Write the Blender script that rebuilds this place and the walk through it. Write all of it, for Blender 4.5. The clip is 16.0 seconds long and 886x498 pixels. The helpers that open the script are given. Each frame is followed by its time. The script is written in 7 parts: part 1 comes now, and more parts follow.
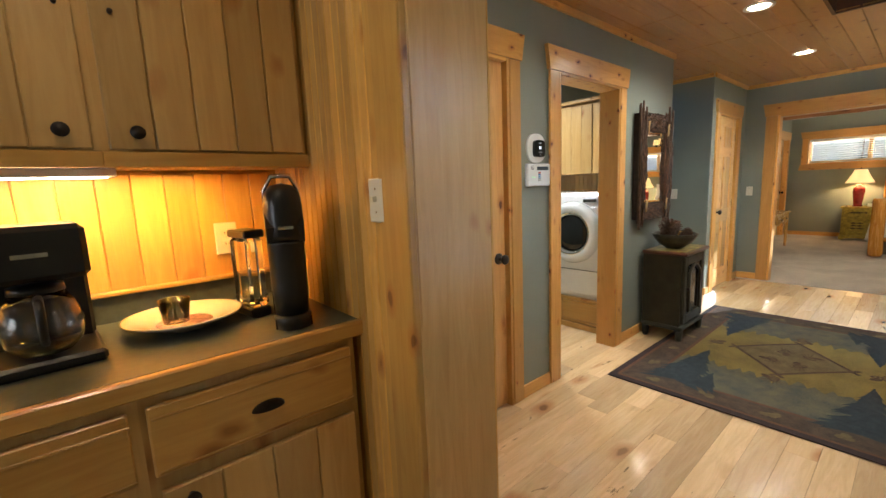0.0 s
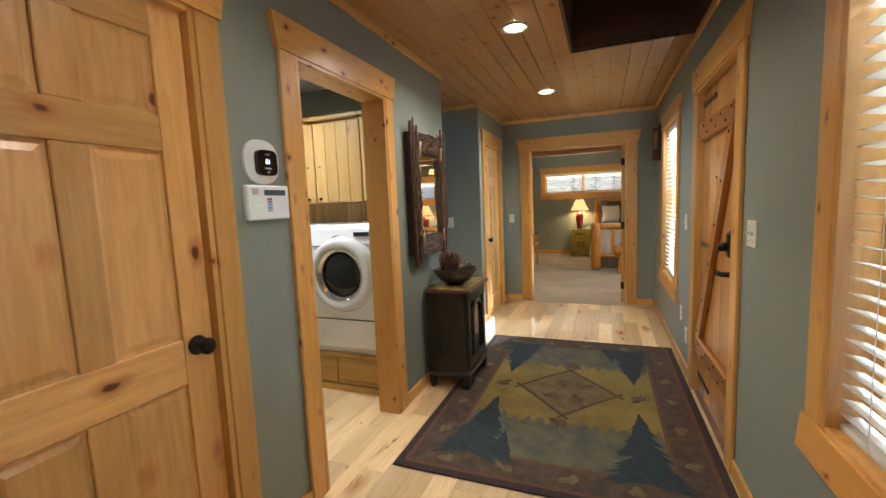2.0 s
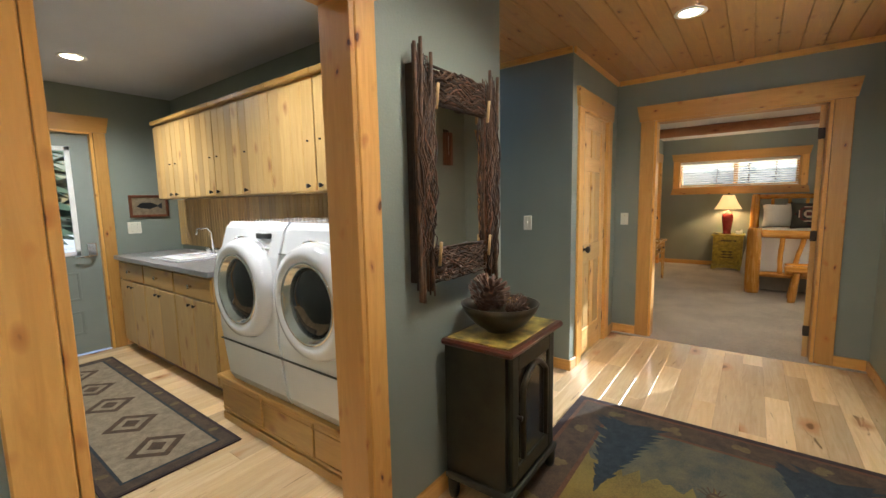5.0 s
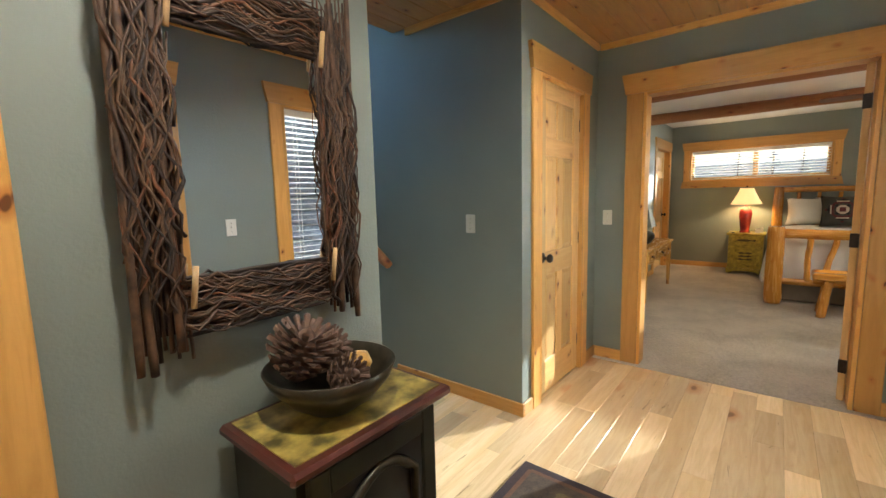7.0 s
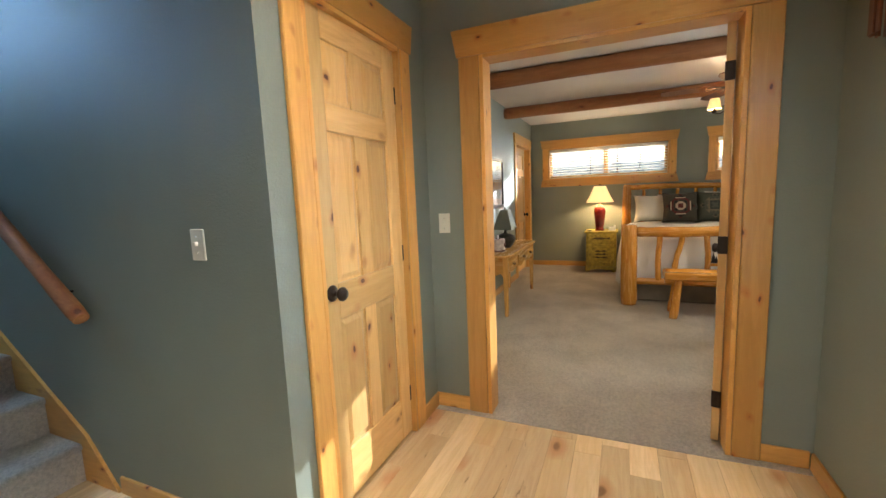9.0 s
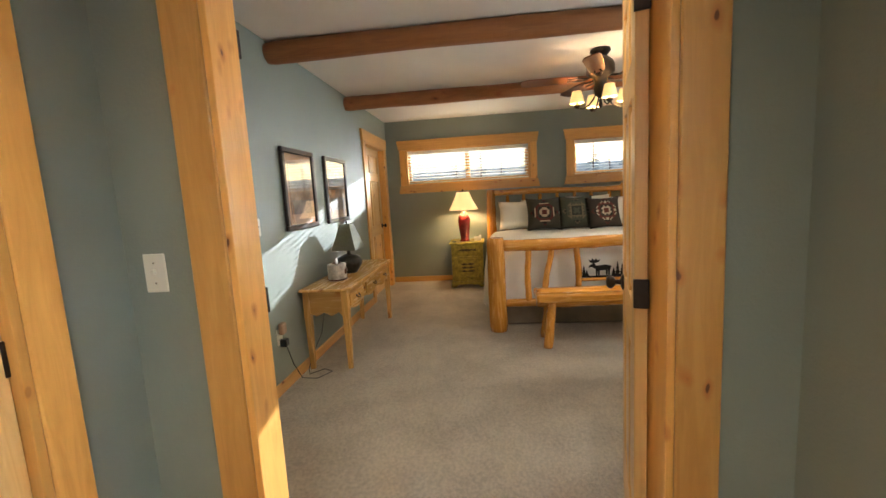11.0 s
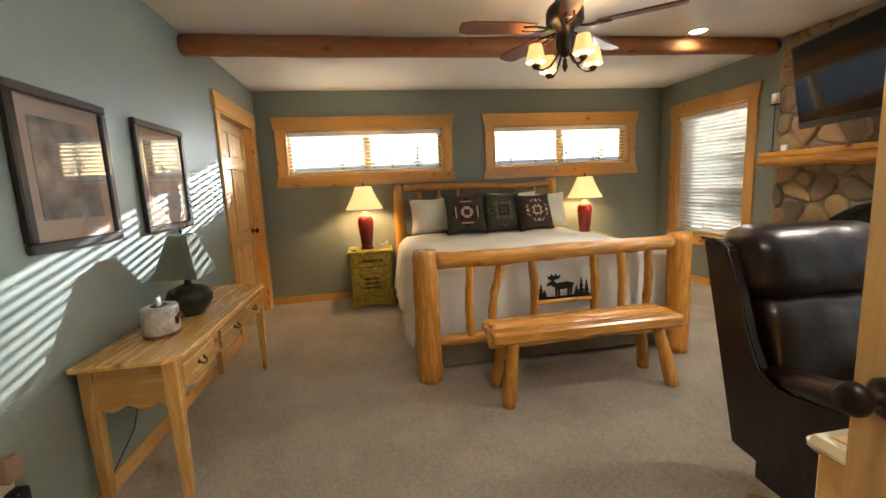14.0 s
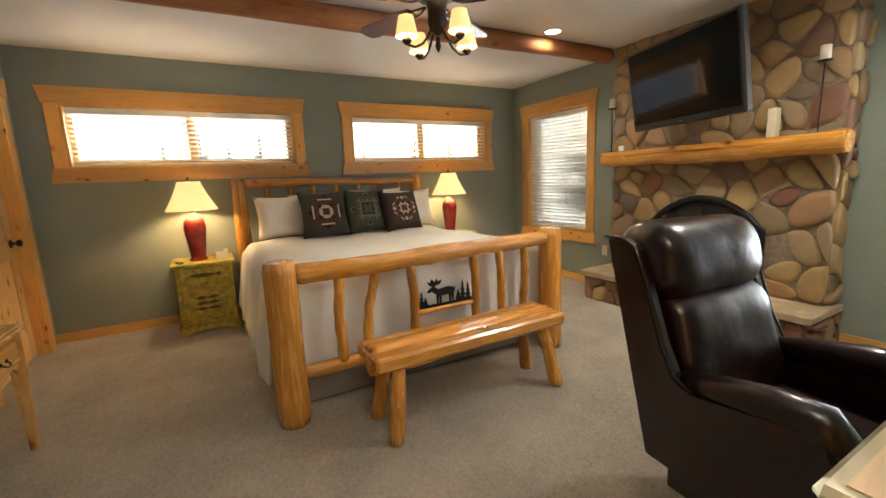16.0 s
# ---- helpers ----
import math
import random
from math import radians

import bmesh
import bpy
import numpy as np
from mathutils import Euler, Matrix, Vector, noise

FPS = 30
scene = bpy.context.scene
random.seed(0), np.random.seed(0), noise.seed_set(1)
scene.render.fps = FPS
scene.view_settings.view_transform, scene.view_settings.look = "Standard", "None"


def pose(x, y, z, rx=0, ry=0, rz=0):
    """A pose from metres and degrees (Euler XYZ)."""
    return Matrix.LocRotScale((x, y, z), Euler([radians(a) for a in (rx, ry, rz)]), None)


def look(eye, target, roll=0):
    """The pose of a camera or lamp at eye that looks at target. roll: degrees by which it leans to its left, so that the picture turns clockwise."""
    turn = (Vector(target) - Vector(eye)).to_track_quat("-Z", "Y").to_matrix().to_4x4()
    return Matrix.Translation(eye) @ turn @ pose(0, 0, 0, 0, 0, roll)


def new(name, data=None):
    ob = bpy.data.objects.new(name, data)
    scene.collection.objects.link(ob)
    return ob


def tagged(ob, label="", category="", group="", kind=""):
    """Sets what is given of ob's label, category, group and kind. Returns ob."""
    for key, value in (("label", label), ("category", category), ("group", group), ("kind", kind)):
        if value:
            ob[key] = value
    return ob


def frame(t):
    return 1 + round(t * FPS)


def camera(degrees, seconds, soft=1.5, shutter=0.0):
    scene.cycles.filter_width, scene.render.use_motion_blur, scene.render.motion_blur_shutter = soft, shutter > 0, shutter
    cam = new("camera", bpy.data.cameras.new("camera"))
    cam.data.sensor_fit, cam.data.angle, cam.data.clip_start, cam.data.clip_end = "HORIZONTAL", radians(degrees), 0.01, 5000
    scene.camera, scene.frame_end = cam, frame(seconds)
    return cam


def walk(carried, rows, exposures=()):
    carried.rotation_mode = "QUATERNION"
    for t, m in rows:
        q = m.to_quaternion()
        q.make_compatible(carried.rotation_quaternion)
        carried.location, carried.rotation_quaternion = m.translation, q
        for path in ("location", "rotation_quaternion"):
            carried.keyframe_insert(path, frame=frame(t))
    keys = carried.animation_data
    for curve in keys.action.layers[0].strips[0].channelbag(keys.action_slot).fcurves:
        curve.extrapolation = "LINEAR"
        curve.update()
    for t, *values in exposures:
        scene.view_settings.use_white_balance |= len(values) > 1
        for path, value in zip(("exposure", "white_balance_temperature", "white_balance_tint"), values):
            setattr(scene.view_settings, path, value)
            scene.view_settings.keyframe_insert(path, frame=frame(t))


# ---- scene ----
cam = camera(93.9, 16.0)
PATH = [
    (0, (0.737, 0.425, 1.359), (2.023, 1.927, 1.061), -2.4),
    (0.5, (0.928, 0.499, 1.346), (2.445, 1.769, 1.058), -2.3),
    (1, (1.132, 0.619, 1.351), (2.832, 1.639, 1.085), -2.1),
    (1.5, (1.341, 0.683, 1.363), (3.147, 1.509, 1.121), -2.0),
    (2, (1.557, 0.731, 1.368), (3.409, 1.454, 1.155), -2.4),
    (2.5, (1.798, 0.803, 1.378), (3.662, 1.498, 1.176), -2.3),
    (3, (2.037, 0.848, 1.368), (3.888, 1.579, 1.173), -2.1),
    (3.5, (2.288, 0.842, 1.362), (4.097, 1.672, 1.164), -1.8),
    (4, (2.492, 0.878, 1.359), (4.233, 1.84, 1.15), -1.4),
    (6.5, (3.616, 0.906, 1.325), (5.082, 2.247, 1.088), -1.5),
    (7, (3.881, 0.867, 1.323), (5.423, 2.117, 1.079), -1.5),
    (7.5, (4.167, 0.896, 1.311), (5.779, 2.055, 1.069), -1.5),
    (8, (4.425, 0.925, 1.303), (6.105, 1.983, 1.058), -1.6),
    (8.5, (4.704, 0.924, 1.301), (6.45, 1.867, 1.05), -2.0),
    (9, (4.98, 0.953, 1.297), (6.801, 1.742, 1.045), -2.4),
    (9.5, (5.267, 0.947, 1.299), (7.151, 1.568, 1.044), -2.4),
    (10, (5.561, 0.865, 1.325), (7.493, 1.318, 1.071), -2.8),
    (12.5, (6.808, 1.072, 1.304), (8.79, 1.081, 1.04), -2.9),
    (13, (6.996, 1.081, 1.308), (8.976, 1.006, 1.037), -2.7),
    (13.5, (7.156, 1.1, 1.295), (9.127, 0.919, 1.011), -2.7),
    (14, (7.335, 1.174, 1.293), (9.288, 0.855, 1.003), -2.7),
    (14.5, (7.453, 1.193, 1.288), (9.375, 0.725, 0.992), -2.8),
    (15, (7.582, 1.171, 1.283), (9.455, 0.54, 0.976), -2.9),
    (15.5, (7.691, 1.149, 1.282), (9.496, 0.351, 0.962), -2.7),
    (16, (7.763, 1.146, 1.28), (9.484, 0.182, 0.949), -2.4),
]
EXPOSURE = [(0, 1.85), (2, 1.75), (6.5, 1.7), (7, 1.85), (7.5, 2.05), (9, 1.95), (10, 1.95), (12.5, 1.75), (16, 1.85)]
walk(cam, [(t, look(eye, target, roll)) for t, eye, target, roll in PATH], EXPOSURE)

# world and sun
SUN = Vector((4.1, -2.13, 1.02)).normalized()
world = bpy.data.worlds.new("world")
scene.world = world
world.use_nodes = True
wn = world.node_tree.nodes
sky = wn.new("ShaderNodeTexSky")
sky.sky_type, sky.sun_disc = "NISHITA", False
sky.sun_elevation, sky.sun_rotation = radians(12.5), radians(117.5)
world.node_tree.links.new(sky.outputs[0], wn["Background"].inputs[0])
wn["Background"].inputs[1].default_value = 0.05
sun = new("sun", bpy.data.lights.new("sun", "SUN"))
sun.data.energy, sun.data.angle, sun.data.color = 5.0, radians(0.4), (0.86, 0.94, 1.0)
sun.matrix_world = look((30, -15, 8), Vector((30, -15, 8)) - SUN)


DIM = 0.60  # one dimmer for all lamps


def area(name, loc, aim, w, h, power, color=(1, 1, 1)):
    ob = new(name, bpy.data.lights.new(name, "AREA"))
    ob.data.shape, ob.data.size, ob.data.size_y, ob.data.energy, ob.data.color = "RECTANGLE", w, h, power * DIM, color
    ob.matrix_world = look(loc, Vector(loc) + Vector(aim))
    return ob


def bulb(name, loc, power, color=(1.0, 0.72, 0.42), size=0.03):
    ob = new(name, bpy.data.lights.new(name, "POINT"))
    ob.data.energy, ob.data.color, ob.data.shadow_soft_size = power * DIM, color, size
    ob.location = loc
    return ob


DAY = (0.78, 0.88, 1.0)
SKY = (0.60, 0.79, 1.0)
WARM = (1.0, 0.98, 0.93)
COOL = (0.90, 0.95, 1.0)
area("window_light", (8.0, -2.86, 1.32), (0, 1, 0), 0.98, 1.4, 56, DAY)
area("window_light", (6.02, -0.72, 2.42), (0, 1, -0.85), 0.9, 0.6, 110, SKY)
area("window_light", (2.43, -0.72, 2.42), (0, 1, -0.85), 1.1, 0.6, 55, SKY)
area("window_light", (5.8, 5.80, 2.78), (-0.15, -1, -0.9), 1.2, 1.15, 85, (0.30, 0.56, 1.0))
# added fill light at the unseen kitchen window
area("window_light", (-3.2, 1.15, 1.5), (1, 0, 0), 1.4, 1.0, 9, (0.85, 0.92, 1.0))


# ---- materials ----
def nodes(name):
    m = bpy.data.materials.new(name)
    m.use_nodes = True
    return m, m.node_tree.nodes, m.node_tree.links, m.node_tree.nodes["Principled BSDF"]


def ramp(n, l, src, stops):
    r = n.new("ShaderNodeValToRGB")
    while len(r.color_ramp.elements) < len(stops):
        r.color_ramp.elements.new(0.5)
    for e, (p, c) in zip(r.color_ramp.elements, stops):
        e.position, e.color = p, (*c, 1) if len(c) == 3 else c
    l.new(src, r.inputs[0])
    return r.outputs[0]


def mixc(n, l, fac, a, b, mode="MIX"):
    m = n.new("ShaderNodeMix")
    m.data_type, m.blend_type = "RGBA", mode
    for sock, v in ((m.inputs[0], fac), (m.inputs[6], a), (m.inputs[7], b)):
        if isinstance(v, (int, float)):
            sock.default_value = v
        elif isinstance(v, tuple):
            sock.default_value = (*v, 1)
        else:
            l.new(v, sock)
    return m.outputs[2]


def bump(n, l, p, h, strength, dist=0.01):
    b = n.new("ShaderNodeBump")
    b.inputs["Strength"].default_value, b.inputs["Distance"].default_value = strength, dist
    l.new(h, b.inputs["Height"])
    l.new(b.outputs[0], p.inputs["Normal"])


def coords(n, l, scale=(1, 1, 1), jitter=True):
    c = n.new("ShaderNodeTexCoord")
    out = c.outputs["Object"]
    if jitter:
        o = n.new("ShaderNodeObjectInfo")
        mul = n.new("ShaderNodeVectorMath")
        mul.operation = "SCALE"
        mul.inputs[0].default_value = (17.3, 9.1, 13.7)
        l.new(o.outputs["Random"], mul.inputs["Scale"])
        add = n.new("ShaderNodeVectorMath")
        l.new(out, add.inputs[0])
        l.new(mul.outputs[0], add.inputs[1])
        out = add.outputs[0]
    mp = n.new("ShaderNodeMapping")
    mp.inputs["Scale"].default_value = scale
    l.new(out, mp.inputs[0])
    return mp.outputs[0]


def noise_tex(n, l, vec, scale, detail=4, rough=0.5, dist=0.0):
    t = n.new("ShaderNodeTexNoise")
    t.inputs["Scale"].default_value, t.inputs["Detail"].default_value = scale, detail
    t.inputs["Roughness"].default_value, t.inputs["Distortion"].default_value = rough, dist
    l.new(vec, t.inputs["Vector"])
    return t.outputs[0]


def wood(name, light, dark, axis="z", rough=0.35, knots=1.0, knot=(0.11, 0.030, 0.007), vary=0.25, coat=0.3, kscale=3.2, heart=0.55, streak=0.0):
    """Knotty softwood with its grain along an axis."""
    m, n, l, p = nodes(name)
    sc = {"x": (0.09, 1, 1), "y": (1, 0.09, 1), "z": (1, 1, 0.09)}[axis]
    v = coords(n, l, sc)
    g = noise_tex(n, l, v, 34, 5, 0.6, 1.2)
    w = n.new("ShaderNodeTexNoise")
    w.inputs["Scale"].default_value, w.inputs["Detail"].default_value = 5, 3
    l.new(v, w.inputs["Vector"])
    col = ramp(n, l, g, [(0.3, dark), (0.62, light)])
    mid = tuple((a * 0.5 + b * 0.5) for a, b in zip(light, dark))
    tone = ramp(n, l, w.outputs[0], [(0.35, mid), (0.65, light)])
    col = mixc(n, l, 0.42, col, tone)
    # heartwood bands, warmer than the sapwood
    hs = {"x": (0.14, 1, 1), "y": (1, 0.14, 1), "z": (1, 1, 0.14)}[axis]
    hb = noise_tex(n, l, coords(n, l, hs), 4.2, 3, 0.5, 0.8)
    red = (light[0] * 0.86, light[1] * 0.77, light[2] * 0.60)
    col = mixc(n, l, ramp(n, l, hb, [(0.50, (0, 0, 0)), (0.64, (heart,) * 3)]), col, red)
    if streak:
        st = noise_tex(n, l, coords(n, l, {"x": (0.22, 1, 1), "y": (1, 0.22, 1), "z": (1, 1, 0.22)}[axis]), 11, 4, 0.6, 1.5)
        col = mixc(n, l, ramp(n, l, st, [(0.66, (0, 0, 0)), (0.71, (streak,) * 3)]), col, tuple(q * 0.28 for q in dark))
    o = n.new("ShaderNodeObjectInfo")
    hv = n.new("ShaderNodeHueSaturation")
    mr = n.new("ShaderNodeMapRange")
    mr.inputs["To Min"].default_value, mr.inputs["To Max"].default_value = 1 - vary, 1 + vary * 0.6
    l.new(o.outputs["Random"], mr.inputs[0])
    l.new(mr.outputs[0], hv.inputs["Value"])
    l.new(col, hv.inputs["Color"])
    col = hv.outputs[0]
    if knots:
        ks = {"x": (0.55, 1, 1), "y": (1, 0.55, 1), "z": (1, 1, 0.55)}[axis]
        kv = coords(n, l, ks)
        vo = n.new("ShaderNodeTexVoronoi")
        vo.inputs["Scale"].default_value = kscale * 2.5
        vo.inputs["Randomness"].default_value = 1.0
        warp = noise_tex(n, l, kv, 12, 2)
        ad = n.new("ShaderNodeVectorMath")
        ad.operation = "MULTIPLY_ADD"
        l.new(warp, ad.inputs[0])
        ad.inputs[1].default_value = (0.05, 0.05, 0.05)
        l.new(kv, ad.inputs[2])
        l.new(ad.outputs[0], vo.inputs["Vector"])
        d1 = ramp(n, l, vo.outputs["Distance"], [(0.0, (1, 1, 1)), (0.075, (1, 1, 1)), (0.115, (0, 0, 0))])
        halo = ramp(n, l, vo.outputs["Distance"], [(0.0, (0.75, 0.75, 0.75)), (0.12, (0.75, 0.75, 0.75)), (0.26, (0, 0, 0))])
        sep = n.new("ShaderNodeSeparateColor")
        l.new(vo.outputs["Color"], sep.inputs[0])
        gate = ramp(n, l, sep.outputs[0], [(0.30, (0, 0, 0)), (0.42, (1, 1, 1))])
        mu = n.new("ShaderNodeMath")
        mu.operation = "MULTIPLY"
        l.new(d1, mu.inputs[0])
        l.new(gate, mu.inputs[1])
        mu2 = n.new("ShaderNodeMath")
        mu2.operation = "MULTIPLY"
        mu2.inputs[1].default_value = knots
        l.new(mu.outputs[0], mu2.inputs[0])
        mu3 = n.new("ShaderNodeMath")
        mu3.operation = "MULTIPLY"
        l.new(halo, mu3.inputs[0])
        l.new(gate, mu3.inputs[1])
        col = mixc(n, l, mu3.outputs[0], col, (light[0] * 0.62, light[1] * 0.40, light[2] * 0.28))
        col = mixc(n, l, mu2.outputs[0], col, knot)
    l.new(col, p.inputs["Base Color"])
    rr = n.new("ShaderNodeMapRange")
    rr.inputs["To Min"].default_value, rr.inputs["To Max"].default_value = rough - 0.07, rough + 0.1
    l.new(g, rr.inputs[0])
    l.new(rr.outputs[0], p.inputs["Roughness"])
    p.inputs["Coat Weight"].default_value = coat
    p.inputs["Coat Roughness"].default_value = 0.2
    bump(n, l, p, g, 0.12, 0.003)
    return m


def plain(name, col, rough=0.5, metal=0.0, var=0.12, scale=6, bmp=0.0, bscale=60, coat=0.0):
    m, n, l, p = nodes(name)
    v = coords(n, l)
    a = noise_tex(n, l, v, scale, 5)
    c = ramp(n, l, a, [(0.3, tuple(x * (1 - var) for x in col)), (0.7, tuple(min(1, x * (1 + var)) for x in col))])
    l.new(c, p.inputs["Base Color"])
    p.inputs["Roughness"].default_value, p.inputs["Metallic"].default_value = rough, metal
    p.inputs["Coat Weight"].default_value = coat
    if bmp:
        bump(n, l, p, noise_tex(n, l, v, bscale, 3), bmp, 0.004)
    return m


def paint(name, col):
    """Rolled wall paint over a light orange-peel texture."""
    m, n, l, p = nodes(name)
    v = coords(n, l, jitter=False)
    a = noise_tex(n, l, v, 1.3, 3)
    l.new(ramp(n, l, a, [(0.3, tuple(x * 0.93 for x in col)), (0.7, tuple(x * 1.07 for x in col))]), p.inputs["Base Color"])
    p.inputs["Roughness"].default_value = 0.55
    b = noise_tex(n, l, v, 90, 4, 0.6)
    bump(n, l, p, b, 0.35, 0.004)
    return m


def glow(name, col, strength):
    m, n, l, p = nodes(name)
    p.inputs["Base Color"].default_value = (*col, 1)
    p.inputs["Emission Color"].default_value = (*col, 1)
    p.inputs["Emission Strength"].default_value = strength
    return m


PINE = ((0.78, 0.50, 0.20), (0.58, 0.31, 0.09))
TRIM = ((0.74, 0.39, 0.105), (0.54, 0.25, 0.05))
M = {}
for ax in "xyz":
    M["pine_" + ax] = wood("pine_" + ax, *PINE, ax, 0.33, kscale=3.7, heart=0.4)
    M["amber_" + ax] = wood("amber_pine_" + ax, (0.70, 0.39, 0.13), (0.48, 0.23, 0.06), ax, 0.3, kscale=2.9, heart=0.5)
    M["trim_" + ax] = wood("trim_" + ax, *TRIM, ax, 0.36, 0.95, kscale=5.2)
M["log"] = wood("log_varnished", (0.66, 0.31, 0.05), (0.38, 0.135, 0.018), "z", 0.25, 0.9, coat=0.6)
M["log_x"] = wood("log_varnished_x", (0.66, 0.31, 0.05), (0.38, 0.135, 0.018), "x", 0.25, 0.9, coat=0.6)
M["log_y"] = wood("log_varnished_y", (0.66, 0.31, 0.05), (0.38, 0.135, 0.018), "y", 0.25, 0.9, coat=0.6)
M["beam"] = wood("beam_wood", (0.40, 0.16, 0.05), (0.20, 0.065, 0.02), "y", 0.6, 0.9, coat=0)
M["ceil"] = wood("ceiling_pine", (0.52, 0.27, 0.09), (0.36, 0.165, 0.05), "x", 0.4, 0.9, coat=0.3, kscale=4.2)
M["darkwood"] = wood("dark_stained_wood", (0.16, 0.045, 0.015), (0.07, 0.02, 0.008), "z", 0.4, 0.2)
M["door_red"] = wood("entry_door_wood", (0.64, 0.30, 0.075), (0.44, 0.165, 0.035), "z", 0.3, 0.6, coat=0.6)
M["floor"] = wood("hickory_plank", (0.81, 0.59, 0.33), (0.60, 0.39, 0.19), "x", 0.2, 0.6, (0.06, 0.025, 0.01), 0.26, 0.45, 1.5, 0.4, 0.8)
M["floor"].node_tree.nodes["Principled BSDF"].inputs["Coat Roughness"].default_value = 0.1
M["alder"] = wood("alder_cabinet", (0.60, 0.39, 0.15), (0.46, 0.26, 0.08), "z", 0.35, 0.35)
M["alder_y"] = wood("alder_cabinet_y", (0.54, 0.315, 0.085), (0.40, 0.20, 0.05), "y", 0.35, 0.35)
M["alder_x"] = wood("alder_cabinet_x", (0.54, 0.315, 0.085), (0.40, 0.20, 0.05), "x", 0.35, 0.35)
M["wall"] = paint("blue_green_paint", (0.225, 0.25, 0.207))
M["white_ceiling"] = paint("cream_ceiling_paint", (0.70, 0.64, 0.56))
M["laundry_ceiling"] = paint("pale_ceiling_paint", (0.55, 0.55, 0.58))
M["blind"] = plain("blind_slat_white", (0.82, 0.79, 0.72), 0.4)
bn_ = M["blind"].node_tree
through_ = bn_.nodes.new("ShaderNodeBsdfTranslucent")
through_.inputs[0].default_value = (0.78, 0.72, 0.60, 1)
both_ = bn_.nodes.new("ShaderNodeMixShader")
both_.inputs[0].default_value = 0.15
bn_.links.new(bn_.nodes["Principled BSDF"].outputs[0], both_.inputs[1])
bn_.links.new(through_.outputs[0], both_.inputs[2])
bn_.links.new(both_.outputs[0], bn_.nodes["Material Output"].inputs[0])
M["switch"] = plain("switch_plastic", (0.72, 0.68, 0.56), 0.4, var=0.03)
M["white"] = plain("white_plastic", (0.8, 0.8, 0.78), 0.35, var=0.03)
M["enamel"] = plain("white_enamel", (0.78, 0.78, 0.78), 0.18, var=0.02, coat=0.5)
M["black"] = plain("black_plastic", (0.012, 0.012, 0.012), 0.3, var=0.3)
M["bronze"] = plain("oil_rubbed_bronze", (0.03, 0.022, 0.018), 0.38, 0.7, 0.3, 30)
M["chrome"] = plain("chrome", (0.75, 0.75, 0.75), 0.12, 1.0, 0.03)
M["snow"] = plain("snow", (0.8, 0.82, 0.86), 0.8, 0, 0.1, 0.5)


def carpet():
    m, n, l, p = nodes("beige_carpet")
    v = coords(n, l, jitter=False)
    a = noise_tex(n, l, v, 260, 3, 0.7)
    b = noise_tex(n, l, v, 2.2, 4, 0.6)
    f = noise_tex(n, l, v, 60, 4, 0.7)
    c = ramp(n, l, a, [(0.35, (0.38, 0.30, 0.21)), (0.65, (0.92, 0.81, 0.64))])
    c = mixc(n, l, 0.5, c, ramp(n, l, f, [(0.4, (0.36, 0.29, 0.20)), (0.6, (0.92, 0.80, 0.63))]))
    c = mixc(n, l, 0.35, c, ramp(n, l, b, [(0.4, (0.52, 0.43, 0.32)), (0.6, (0.90, 0.78, 0.62))]))
    l.new(c, p.inputs["Base Color"])
    p.inputs["Roughness"].default_value = 0.95
    p.inputs["Sheen Weight"].default_value = 0.3
    s = n.new("ShaderNodeMath")
    l.new(a, s.inputs[0])
    l.new(f, s.inputs[1])
    bump(n, l, p, s.outputs[0], 1.0, 0.025)
    return m


M["carpet"] = carpet()


def glass_mat():
    m, n, l, p = nodes("window_glass")
    p.inputs["Base Color"].default_value = (1, 1, 1, 1)
    p.inputs["Transmission Weight"].default_value = 1
    p.inputs["Roughness"].default_value = 0.0
    p.inputs["IOR"].default_value = 1.45
    return m


M["glass"] = glass_mat()
m_, n_, l_, p_ = nodes("mirror_glass")
p_.inputs["Base Color"].default_value = (0.9, 0.9, 0.9, 1)
p_.inputs["Metallic"].default_value, p_.inputs["Roughness"].default_value = 1, 0.01
M["mirror"] = m_


# ---- building helpers ----
def bx(bm, x0, x1, y0, y1, z0, z1, bev=0.0):
    """An axis-aligned board, its edges eased by bev."""
    x0, x1 = min(x0, x1), max(x0, x1)
    y0, y1 = min(y0, y1), max(y0, y1)
    z0, z1 = min(z0, z1), max(z0, z1)
    vs = [bm.verts.new((x, y, z)) for x in (x0, x1) for y in (y0, y1) for z in (z0, z1)]
    fs = [bm.faces.new([vs[i] for i in q]) for q in ((0, 1, 3, 2), (4, 6, 7, 5), (0, 4, 5, 1), (2, 3, 7, 6), (0, 2, 6, 4), (1, 5, 7, 3))]
    if bev:
        es = list({e for f in fs for e in f.edges})
        bmesh.ops.bevel(bm, geom=es, offset=bev, segments=1, affect="EDGES")
    return bm


def box(*a, **k):
    return bx(bmesh.new(), *a, **k)


def prism(bm, poly, axis, a, b):
    """Extrudes a polygon in the plane square to an axis, from a to b."""
    def pt(u, v, w):
        return {"x": (w, u, v), "y": (u, w, v), "z": (u, v, w)}[axis]
    lo = [bm.verts.new(pt(u, v, a)) for u, v in poly]
    hi = [bm.verts.new(pt(u, v, b)) for u, v in poly]
    k = len(poly)
    bm.faces.new(lo)
    bm.faces.new(hi[::-1])
    for i in range(k):
        bm.faces.new((lo[i], hi[i], hi[(i + 1) % k], lo[(i + 1) % k]))
    bmesh.ops.recalc_face_normals(bm, faces=bm.faces[:])
    return bm


